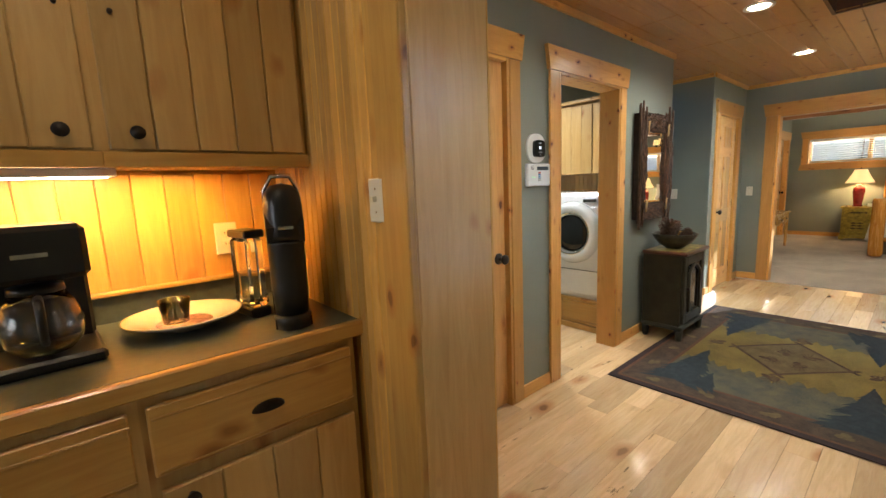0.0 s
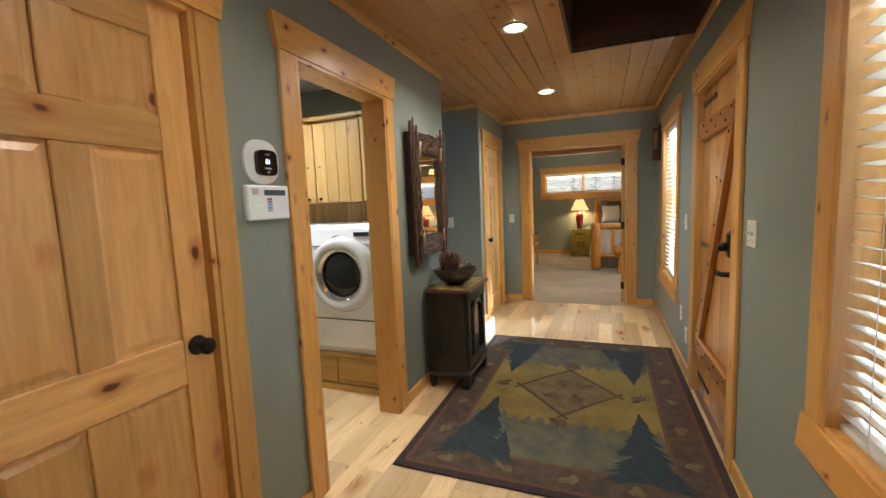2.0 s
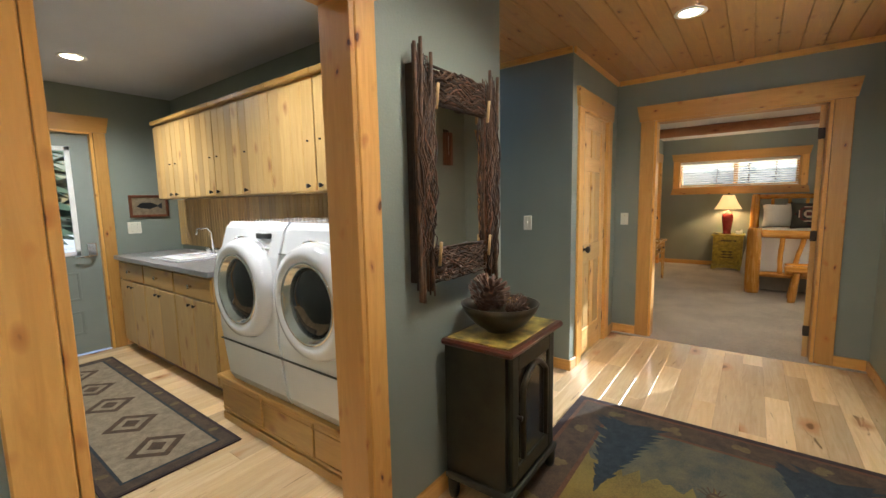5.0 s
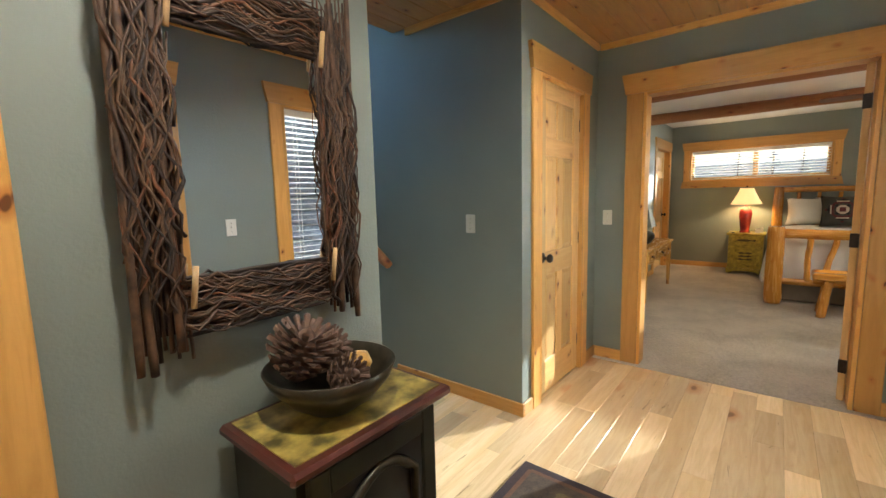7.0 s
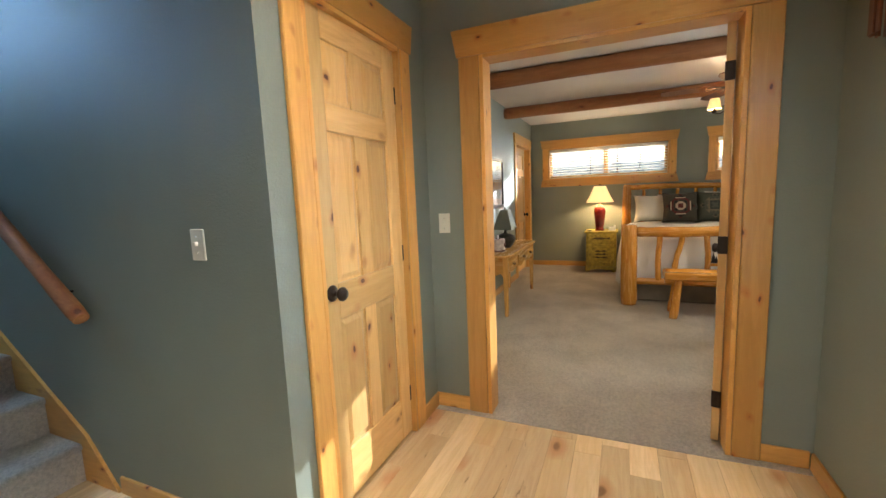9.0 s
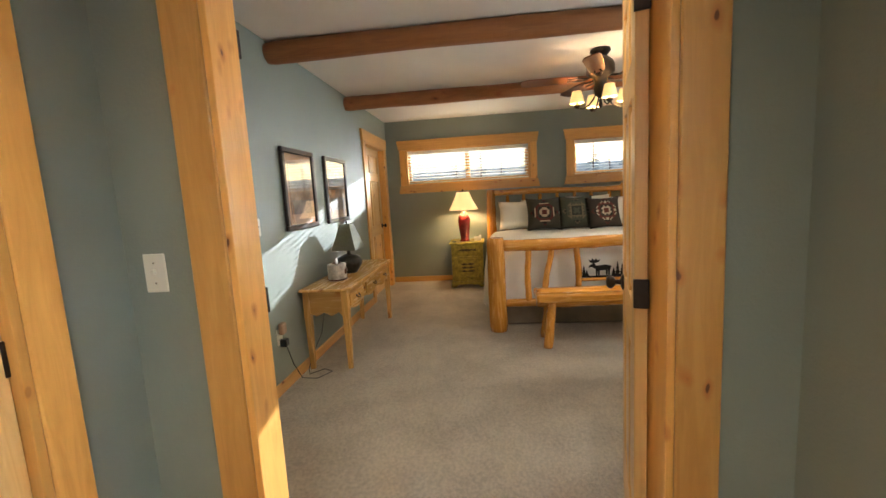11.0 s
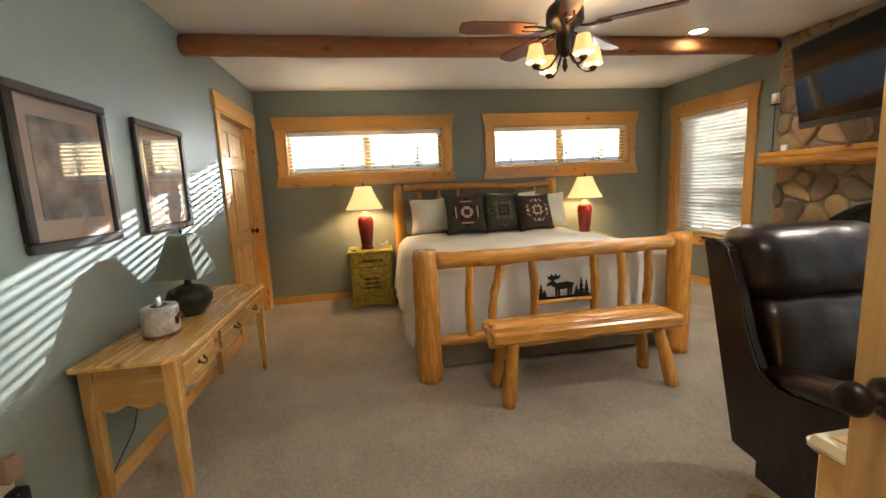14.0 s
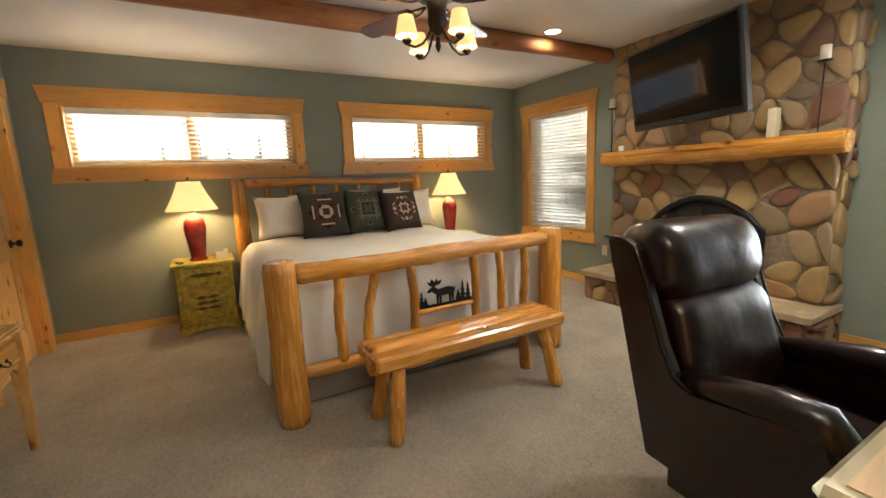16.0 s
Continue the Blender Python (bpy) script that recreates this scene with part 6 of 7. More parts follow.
part("panel_rail", log(bmesh.new(), (FXB, 0.10, 0.475), (FXB, -0.31, 0.475), 0.016, 0.016, 51, 10, 0.1, bend=0.002), "log_y", bed)

M["iron"] = plain("black_cut_iron", (0.008, 0.008, 0.008), 0.5, 0.4, 0.2)
mo = part("moose_panel", box(FXB - 0.004, FXB + 0.004, -0.30, 0.09, 0.492, 0.508), "iron", bed, "black cut-metal moose and pine silhouette")
body = [(-0.02, 0.595), (-0.03, 0.565), (-0.10, 0.555), (-0.155, 0.56), (-0.165, 0.585), (-0.155, 0.60), (-0.07, 0.61)]
part("moose", prism(bmesh.new(), [(-q[0] * 1.0 - 0.20, q[1]) for q in body], "x", FXB - 0.003, FXB + 0.003), "iron", mo)
for y in (-0.165, -0.145, -0.055, -0.075):
    part("moose_leg", prism(bmesh.new(), [(y, 0.508), (y + 0.012, 0.508), (y + 0.016, 0.565), (y - 0.002, 0.565)], "x", FXB - 0.003, FXB + 0.003), "iron", mo)
part("moose_head", prism(bmesh.new(), [(-0.04, 0.57), (-0.045, 0.61), (-0.02, 0.625), (0.02, 0.60), (0.022, 0.585), (-0.01, 0.59), (-0.025, 0.575)], "x", FXB - 0.003, FXB + 0.003), "iron", mo)
part("moose_antler", prism(bmesh.new(), [(-0.02, 0.62), (-0.07, 0.635), (-0.08, 0.66), (-0.055, 0.65), (-0.045, 0.67), (-0.03, 0.65), (-0.01, 0.672), (0.0, 0.648), (0.022, 0.66), (0.012, 0.635)], "x", FXB - 0.003, FXB + 0.003), "iron", mo)
for y, h in ((0.065, 0.10), (0.04, 0.055), (-0.20, 0.07), (-0.235, 0.13), (-0.275, 0.11)):
    tri = []
    for k in range(4):
        tri += [(y + 0.028 * (1 - k / 4), 0.508 + h * k / 4), (y + 0.012 * (1 - k / 4), 0.508 + h * (k / 4 + 0.12))]
    part("pine_cutout", prism(bmesh.new(), tri + [(y, 0.508 + h)] + [(2 * y - a, b) for a, b in reversed(tri)], "x", FXB - 0.003, FXB + 0.003), "iron", mo)

M["duvet"] = plain("white_duvet", (0.72, 0.70, 0.64), 0.85, var=0.05, scale=4, bmp=0.25, bscale=14)
M["skirt"] = plain("taupe_bed_skirt", (0.20, 0.17, 0.125), 0.85, var=0.2, scale=5, bmp=0.2)
M["pillow"] = plain("white_pillow", (0.70, 0.66, 0.57), 0.85, var=0.05, bmp=0.2, bscale=20)
bs = thing("box_spring", (0, 0, 0), 0, "mattress base wrapped in a taupe bed skirt", "bed base")
part("skirt", box(FXB + 0.12, HXB - 0.09, YR + 0.07, YL - 0.07, 0.02, 0.40, bev=0.02), "skirt", bs)
part("mattress", box(FXB + 0.12, HXB - 0.09, YR + 0.06, YL - 0.06, 0.401, 0.70, bev=0.05), "pillow", bs)


def duvet_cover():
    bm = bmesh.new()
    nx, ny = 46, 60
    x0, x1 = FXB + 0.11, HXB - 0.22
    half = (YL - YR) / 2
    grid = []
    for i in range(nx + 1):
        u = i / nx
        x = x0 + (x1 - x0) * u
        row = []
        for j in range(ny + 1):
            s = (j / ny - 0.5) * 2
            arc = s * (half + 0.55)
            fall = max(0, abs(arc) - half + 0.02)
            y = YM + math.copysign(min(abs(arc), half - 0.02) + 0.03 * math.sin(min(fall, 0.1) * 15) + fall * 0.16, s)
            z = 0.775 - fall * 0.95 - 0.03 * max(0, abs(s) - 0.5) + 0.008 * math.sin(x * 9 + y * 4) + 0.006 * math.sin(y * 11 - x * 3)
            if fall > 0.05:
                y += math.copysign(0.022 * math.sin(x * 13 + s) + 0.012 * math.sin(x * 29), s)
                z = max(z, 0.05 + 0.10 * (0.5 + 0.5 * math.sin(x * 2.2 + 1)))
            row.append((x, y, z))
        grid.append(row)
    # the end that falls behind the footboard
    end = []
    for k in range(12, 0, -1):
        row = []
        for j in range(ny + 1):
            x, y, z = grid[0][j]
            zz = min(z, 0.775 - k / 12 * 0.52 + 0.02 * math.sin(y * 8))
            row.append((x - 0.015 - 0.012 * math.sin(y * 17) * k / 12, y, zz))
        end.append(row)
    grid = end + grid
    vs = [[bm.verts.new(p) for p in row] for row in grid]
    for a, b in zip(vs, vs[1:]):
        for j in range(ny):
            bm.faces.new((a[j], b[j], b[j + 1], a[j + 1])).smooth = True
    bmesh.ops.recalc_face_normals(bm, faces=bm.faces[:])
    return bm


dv = thing("duvet", (0, 0, 0), 0, "plain white duvet draped over the log bed to near the floor", "duvet")
cov = part("cover", duvet_cover(), "duvet", dv)
sol = cov.modifiers.new("thickness", "SOLIDIFY")
sol.thickness, sol.offset = 0.022, 0


def cushion(bm, w, h, t, n=12, pinch=0.10, seed=0):
    rnd = random.Random(seed)
    for s in (-1, 1):
        vs = []
        for i in range(n + 1):
            row = []
            for j in range(n + 1):
                u, v = i / n * 2 - 1, j / n * 2 - 1
                k = 1 - pinch * (1 - abs(v) ** 2) * abs(u) ** 3
                k2 = 1 - pinch * (1 - abs(u) ** 2) * abs(v) ** 3
                d = t / 2 * ((1 - u ** 4) * (1 - v ** 4)) ** 0.6
                row.append(bm.verts.new((u * w / 2 * k, s * d + (rnd.uniform(-0.002, 0.002) if d > 0.01 else 0), v * h / 2 * k2)))
            vs.append(row)
        for a, b in zip(vs, vs[1:]):
            for j in range(n):
                bm.faces.new((a[j], b[j], b[j + 1], a[j + 1])).smooth = True
    bmesh.ops.remove_doubles(bm, verts=bm.verts[:], dist=0.0005)
    bmesh.ops.recalc_face_normals(bm, faces=bm.faces[:])
    return bm


def kilim(name, ground, c1, c2, c3, rings):
    """A woven stepped-diamond pattern."""
    m, n, l, p = nodes(name)
    tc = n.new("ShaderNodeTexCoord")
    sp = n.new("ShaderNodeSeparateXYZ")
    l.new(tc.outputs["Object"], sp.inputs[0])

    def mathn(op, a, b=None):
        q = n.new("ShaderNodeMath")
        q.operation = op
        for sck, val in zip(q.inputs, (a, b)):
            if val is None:
                continue
            if isinstance(val, (int, float)):
                sck.default_value = val
            else:
                l.new(val, sck)
        return q.outputs[0]
    sx = mathn("SNAP", mathn("ABSOLUTE", sp.outputs[0]), 0.016)
    sz = mathn("SNAP", mathn("ABSOLUTE", sp.outputs[2]), 0.016)
    d = mathn("ADD", sx, sz)
    w = mathn("ABSOLUTE", mathn("SUBTRACT", sx, sz))
    f = mathn("FRACT", mathn("ADD", mathn("MULTIPLY", d, rings), mathn("MULTIPLY", mathn("SNAP", w, 0.032), 6.0)))
    inner = mathn("LESS_THAN", d, 0.17)
    pal = ramp(n, l, f, [(0.0, c1), (0.3, c2), (0.55, c3), (0.8, ground)])
    for e in n:
        if e.bl_idname == "ShaderNodeValToRGB":
            e.color_ramp.interpolation = "CONSTANT"
    col = mixc(n, l, inner, ground, pal)
    fine = noise_tex(n, l, tc.outputs["Object"], 160, 2)
    col = mixc(n, l, 0.35, col, ramp(n, l, fine, [(0.3, (0.4, 0.4, 0.4)), (0.7, (1, 1, 1))]), "MULTIPLY")
    l.new(col, p.inputs["Base Color"])
    p.inputs["Roughness"].default_value = 0.9
    bump(n, l, p, fine, 0.5, 0.004)
    return m


M["kilim_red"] = kilim("kilim_dark_diamond", (0.055, 0.05, 0.035), (0.10, 0.015, 0.012), (0.50, 0.40, 0.29), (0.012, 0.01, 0.01), 7.0)
M["kilim_green"] = kilim("kilim_green_steps", (0.055, 0.06, 0.04), (0.07, 0.075, 0.055), (0.025, 0.03, 0.022), (0.16, 0.13, 0.08), 5.0)
M["kilim_brown"] = kilim("kilim_brown_medallion", (0.05, 0.035, 0.025), (0.12, 0.03, 0.02), (0.50, 0.42, 0.32), (0.02, 0.015, 0.012), 8.0)


def pillow(name, y, x, z, w, h, t, lean, mat, label, rz=0, seed=0, roll=0):
    o = thing(name, (0, 0, 0), 0, label, "pillow")
    o.matrix_world = pose(x, y, z, 0, 0, -90 + rz) @ pose(0, 0, 0, -lean, roll, 0)
    part("cushion", cushion(bmesh.new(), w, h, t, seed=seed), mat, o)


pillow("bed_pillow", 0.50, 11.98, 0.99, 0.55, 0.42, 0.20, 18, "pillow", "white bed pillow leaning on the log headboard", seed=1)
pillow("bed_pillow", -0.82, 11.98, 0.99, 0.55, 0.42, 0.20, 18, "pillow", "white bed pillow leaning on the log headboard", seed=2)
pillow("bed_pillow", -0.46, 12.05, 1.02, 0.60, 0.40, 0.18, 14, "pillow", "white bed pillow behind the woven cushions", seed=3)
pillow("bed_pillow", 0.15, 12.06, 1.00, 0.60, 0.40, 0.18, 14, "pillow", "white bed pillow behind the woven cushions", seed=4)
pillow("throw_pillow", 0.18, 11.78, 1.00, 0.46, 0.46, 0.17, 20, "kilim_red", "dark woven cushion with a red and cream stepped diamond", 0, 5)
pillow("throw_pillow", -0.24, 11.80, 1.00, 0.46, 0.46, 0.17, 20, "kilim_green", "dark green woven cushion with a stepped pattern", 0, 6)
pillow("throw_pillow", -0.58, 11.70, 0.985, 0.43, 0.43, 0.17, 22, "kilim_brown", "woven cushion with a red and cream medallion", 6, 7)

# bench
bn = thing("log_bench", (0, 0, 0), 0, "varnished half-log bench at the foot of the bed", "bench")
part("seat", box(9.50, 9.80, -0.66, 0.55, 0.385, 0.46, bev=0.014), "log_y", bn)
part("seat_underside", log(bmesh.new(), (9.65, 0.54, 0.40), (9.65, -0.65, 0.40), 0.085, 0.08, 61, 14, 0.10, 30, 0.004), "log_y", bn)
for x, y, dx, dy in ((9.56, 0.42, -0.04, 0.05), (9.75, 0.42, 0.05, 0.04), (9.56, -0.52, -0.04, -0.08), (9.75, -0.52, 0.05, -0.08)):
    part("leg", log(bmesh.new(), (x + dx, y + dy, 0), (x, y, 0.39), 0.042, 0.036, int(60 + 10 * x + y), 12, 0.08, bend=0.003), "log", bn)

# nightstands and red lamps
M["mustard"] = plain("worn_mustard_paint", (0.40, 0.31, 0.04), 0.5, var=0.4, scale=22, bmp=0.2)
M["mustard_dark"] = plain("dark_carving", (0.09, 0.065, 0.02), 0.6, var=0.4, scale=30)


def nightstand(y, label):
    d = thing("nightstand", (12.16, y, 0), -90, label, "nightstand", "bedside nightstands")
    part("body", box(-0.225, 0.225, -0.21, 0.23, 0.07, 0.615, bev=0.004), "mustard", d)
    part("top", box(-0.25, 0.25, -0.24, 0.235, 0.616, 0.645, bev=0.006), "mustard", d)
    bm = bmesh.new()
    prism(bm, [(-0.24, 0), (-0.24, 0.085), (0.24, 0.085), (0.24, 0), (0.18, 0), (0.15, 0.03), (0, 0.04), (-0.15, 0.03), (-0.18, 0)], "y", -0.235, -0.211)
    part("plinth", bm, "mustard", d)
    for s in (-1, 1):
        part("side_skirt", box(s * 0.24, s * 0.226, -0.21, 0.23, 0.0, 0.085), "mustard", d)
    dr = part("drawer", box(-0.19, 0.19, -0.226, -0.211, 0.47, 0.595, bev=0.005), "mustard", d)
    fish = [(-0.13, 0.535), (-0.08, 0.55), (0.02, 0.553), (0.08, 0.54), (0.13, 0.555), (0.125, 0.515), (0.08, 0.53), (0.0, 0.515), (-0.08, 0.522)]
    part("fish_carving", prism(bmesh.new(), fish, "y", -0.231, -0.2265), "mustard_dark", dr, "dark carved fish")
    dd = part("door", box(-0.19, 0.19, -0.226, -0.211, 0.11, 0.445, bev=0.005), "mustard", d)
    bm = bmesh.new()
    for q in ((-0.15, 0.15, 0.14, 0.16), (-0.15, 0.15, 0.395, 0.415), (-0.15, -0.13, 0.16, 0.395), (0.13, 0.15, 0.16, 0.395)):
        bx(bm, q[0], q[1], -0.236, -0.227, q[2], q[3], bev=0.003)
    part("moulding", bm, "mustard", dd)
    for z in (0.23, 0.28, 0.33):
        part("carving", prism(bmesh.new(), [(-0.10, z), (-0.05, z + 0.018), (0.0, z + 0.005), (0.05, z + 0.02), (0.10, z + 0.004), (0.05, z - 0.012), (0, z - 0.004), (-0.05, z - 0.012)], "y", -0.232, -0.2265), "mustard_dark", dd)


nightstand(1.24, "mustard-painted carved nightstand beside the log bed")
nightstand(-1.42, "mustard-painted carved nightstand on the window side of the bed")


def shade_mat(name, col, strength):
    m, n, l, p = nodes(name)
    p.inputs["Base Color"].default_value = (*col, 1)
    p.inputs["Roughness"].default_value = 0.8
    p.inputs["Emission Color"].default_value = (1.0, 0.60, 0.22, 1)
    p.inputs["Emission Strength"].default_value = strength
    return m


M["shade_lit"] = shade_mat("lit_linen_shade", (0.80, 0.66, 0.42), 0.32)
M["shade_small"] = shade_mat("lit_small_shade", (0.78, 0.58, 0.30), 0.30)
M["red_glaze"] = plain("red_glaze", (0.22, 0.02, 0.02), 0.22, var=0.3, scale=15, coat=0.6)


def red_lamp(y, label):
    d = thing("table_lamp", (12.14, y, 0.6455), 0, label, "table lamp", "red bedside lamps")
    d.scale = (1.2, 1.2, 1.18)
    part("base", lathe(bmesh.new(), [(0, 0), (0.062, 0), (0.062, 0.012), (0.05, 0.02), (0.055, 0.06), (0.068, 0.17), (0.076, 0.25), (0.070, 0.30), (0.045, 0.335), (0.030, 0.345), (0.030, 0.36), (0, 0.365)], seg=28), "red_glaze", d)
    part("stem", tube(bmesh.new(), [(0, 0, 0.36), (0, 0, 0.60)], 0.006, 8), "bronze", d)
    bm = bmesh.new()
    prof = [(0.175, 0.385), (0.145, 0.44), (0.11, 0.51), (0.085, 0.57), (0.075, 0.60)]
    lathe(bm, prof + [(r - 0.003, z) for r, z in reversed(prof)], seg=32)
    bmesh.ops.delete(bm, geom=[f for f in bm.faces if len(f.verts) > 4], context="FACES")
    part("shade", bm, "shade_lit", d, "glowing cream bell shade")
    part("finial", lathe(bmesh.new(), [(0.0, 0.60), (0.008, 0.61), (0.012, 0.625), (0, 0.64)], seg=10), "bronze", d)
    bulb("lamp_bulb", (12.14, y, 0.6455 + 0.56), 12)


red_lamp(1.27, "lit table lamp, red urn base, on the yellow nightstand")
red_lamp(-1.42, "lit table lamp with red urn base near the tall window")
t = thing("card_stand", (12.10, 1.08, 0.6455), -80, "small white plastic card stand on the yellow nightstand", "card stand")
part("card", prism(bmesh.new(), [(-0.05, 0), (0.05, 0), (0.05, 0.08), (0.02, 0.08), (0.02, 0.06), (-0.05, 0.06)], "y", -0.006, 0.006), "white", t)
t = thing("remote_control", (12.02, 1.42, 0.6455), -70, "black remote control on the yellow nightstand", "remote")
part("body", box(-0.02, 0.02, -0.05, 0.05, 0, 0.015, bev=0.004), "black", t)

# ceiling fan with lamp arms
fx, fy = 9.89, -0.07
fan = thing("ceiling_fan", (fx, fy, 0), 0, "dark bronze ceiling fan with five brown blades and four lit shades", "ceiling fan")
part("canopy", lathe(bmesh.new(), [(0.0, HB), (0.08, HB), (0.085, HB - 0.02), (0.05, HB - 0.06), (0.02, HB - 0.065)], seg=24), "bronze", fan)
part("motor", lathe(bmesh.new(), [(0.02, 2.40), (0.06, 2.395), (0.10, 2.36), (0.115, 2.33), (0.115, 2.27), (0.10, 2.25), (0.06, 2.235), (0.05, 2.19), (0.055, 2.13), (0.045, 2.09), (0.02, 2.07), (0, 2.06)], seg=28), "bronze", fan)
part("finial", lathe(bmesh.new(), [(0, 2.065), (0.014, 2.05), (0.012, 2.03), (0.018, 2.01), (0.008, 1.985), (0, 1.975)], seg=12), "bronze", fan)
M["blade"] = wood("fan_blade_walnut", (0.20, 0.07, 0.025), (0.10, 0.03, 0.012), "x", 0.3, 0, coat=0.4)
for i in range(5):
    a = 72 * i + 88
    R = pose(0, 0, 2.235, 0, 0, a) @ pose(0, 0, 0, 10, 0, 0)
    bm = bmesh.new()
    prism(bm, [(0.19, -0.045), (0.30, -0.062), (0.60, -0.068), (0.655, -0.05), (0.665, 0.0), (0.655, 0.05), (0.60, 0.068), (0.30, 0.062), (0.19, 0.045)], "z", -0.004, 0.004)
    ob = part("blade", bm, "blade", fan)
    ob.matrix_basis = R
    bm = bmesh.new()
    tube(bm, [(0.09, 0, 0.0), (0.14, 0.02, -0.010), (0.20, 0.03, -0.008), (0.27, 0.02, -0.008)], 0.007, 6)
    tube(bm, [(0.09, 0, 0.0), (0.14, -0.02, -0.010), (0.20, -0.03, -0.008), (0.27, -0.02, -0.008)], 0.007, 6)
    ob = part("blade_iron", bm, "bronze", fan)
    ob.matrix_basis = R
for i, a in enumerate((5, 95, 185, 275)):
    c, s = math.cos(radians(a)), math.sin(radians(a))

    def P(r, z):
        return (c * r, s * r, z)
    arm = part("lamp_arm", tube(bmesh.new(), [P(0.03, 2.12), P(0.06, 2.06), P(0.10, 2.01), P(0.15, 1.985), P(0.19, 1.99), P(0.20, 2.01)], 0.007, 8), "bronze", fan)
    part("candle_cup", lathe(bmesh.new(), [(0, 1.985), (0.012, 1.99), (0.026, 2.005), (0.026, 2.02), (0.012, 2.022), (0.012, 2.05), (0, 2.05)], P(0.20, 0), 12), "bronze", arm)
    bm = bmesh.new()
    prof = [(0.060, 2.03), (0.050, 2.08), (0.038, 2.13)]
    lathe(bm, prof + [(r - 0.002, z) for r, z in reversed(prof)], P(0.20, 0), 22)
    bmesh.ops.delete(bm, geom=[f for f in bm.faces if len(f.verts) > 4], context="FACES")
    part("shade", bm, "shade_small", arm, "small lit amber shade")
    bulb("fan_bulb", (fx + P(0.20, 0)[0], fy + P(0.20, 0)[1], 2.085), 3.5, size=0.02)

# side table desk along the wall
DX0, DX1, DY0, DY1, DZ = 9.09, 10.56, 2.01, 2.40, 0.66
for ax in "xyz":
    M["honey_" + ax] = wood("honey_pine_" + ax, (0.70, 0.41, 0.13), (0.52, 0.27, 0.07), ax, 0.25, 0.7, kscale=3.0, heart=0.3, coat=0.5)
dk = thing("desk", (0, 0, 0), 0, "long honey pine writing table with three small drawers and tapered legs", "desk")
bm = bmesh.new()
prism(bm, [(DX0, DY1), (DX0, DY0 + 0.05), (DX0 + 0.06, DY0 - 0.01), (DX1 - 0.06, DY0 - 0.01), (DX1, DY0 + 0.05), (DX1, DY1)], "z", DZ - 0.022, DZ)
bmesh.ops.bevel(bm, geom=bm.edges[:], offset=0.004, segments=1, affect="EDGES")
part("tabletop", bm, "honey_x", dk)
bm = bmesh.new()
ap = [(DX0 + 0.07, DZ - 0.023), (DX1 - 0.07, DZ - 0.023), (DX1 - 0.07, 0.40)]
n = 24
for i in range(n + 1):
    t = i / n
    x = DX1 - 0.10 - (DX1 - DX0 - 0.20) * t
    ap.append((x, 0.46 + 0.018 * math.cos(t * 6 * math.pi) - (0.04 if i in (0, n) else 0)))
ap.append((DX0 + 0.07, 0.40))
part("apron", prism(bm, ap, "y", DY0 + 0.034, DY0 + 0.05), "honey_x", dk)
for x in (DX0 + 0.05, DX1 - 0.066):
    aps = [(DY0 + 0.05, DZ - 0.023), (DY1 - 0.03, DZ - 0.023), (DY1 - 0.03, 0.40)] + [(DY1 - 0.05 - 0.24 * k / 8, 0.45 + 0.015 * math.cos(k * 1.57)) for k in range(9)] + [(DY0 + 0.05, 0.40)]
    part("side_apron", prism(bmesh.new(), aps, "x", x, x + 0.016), "honey_y", dk)
part("back_apron", box(DX0 + 0.07, DX1 - 0.07, DY1 - 0.03, DY1 - 0.015, 0.42, DZ - 0.023), "honey_x", dk)
for x in (DX0 + 0.065, DX1 - 0.065):
    for y in (DY0 + 0.045, DY1 - 0.035):
        bm = bmesh.new()
        lo = [bm.verts.new((x + a * 0.016, y + b * 0.016, 0)) for a, b in ((-1, -1), (1, -1), (1, 1), (-1, 1))]
        hi = [bm.verts.new((x + a * 0.025, y + b * 0.025, 0.45)) for a, b in ((-1, -1), (1, -1), (1, 1), (-1, 1))]
        tp = [bm.verts.new((x + a * 0.025, y + b * 0.025, DZ - 0.0225)) for a, b in ((-1, -1), (1, -1), (1, 1), (-1, 1))]
        for p, q in ((lo, hi), (hi, tp)):
            for k in range(4):
                bm.faces.new((p[k], p[(k + 1) % 4], q[(k + 1) % 4], q[k]))
        bm.faces.new(lo[::-1])
        bm.faces.new(tp)
        part("leg", bm, "honey_z", dk)
for x0, x1 in ((DX0 + 0.11, DX0 + 0.46), (DX0 + 0.56, DX0 + 1.04), (DX1 - 0.46, DX1 - 0.11)):
    dr = part("drawer", box(x0, x1, DY0 + 0.016, DY0 + 0.033, 0.495, 0.592, bev=0.004), "honey_x", dk)
    xm = (x0 + x1) / 2
    bm = tube(bmesh.new(), [(xm - 0.03, DY0 + 0.012, 0.545), (xm - 0.025, DY0 + 0.0, 0.535), (xm, DY0 - 0.006, 0.528), (xm + 0.025, DY0 + 0.0, 0.535), (xm + 0.03, DY0 + 0.012, 0.545)], 0.004, 6)
    for s in (-1, 1):
        lathe(bm, [(0, DY0 + 0.008), (0.010, DY0 + 0.010), (0.010, DY0 + 0.016), (0, DY0 + 0.016)], (xm + s * 0.03, 0, 0.547), 8, "y")
    part("handle", bm, "bronze", dr)

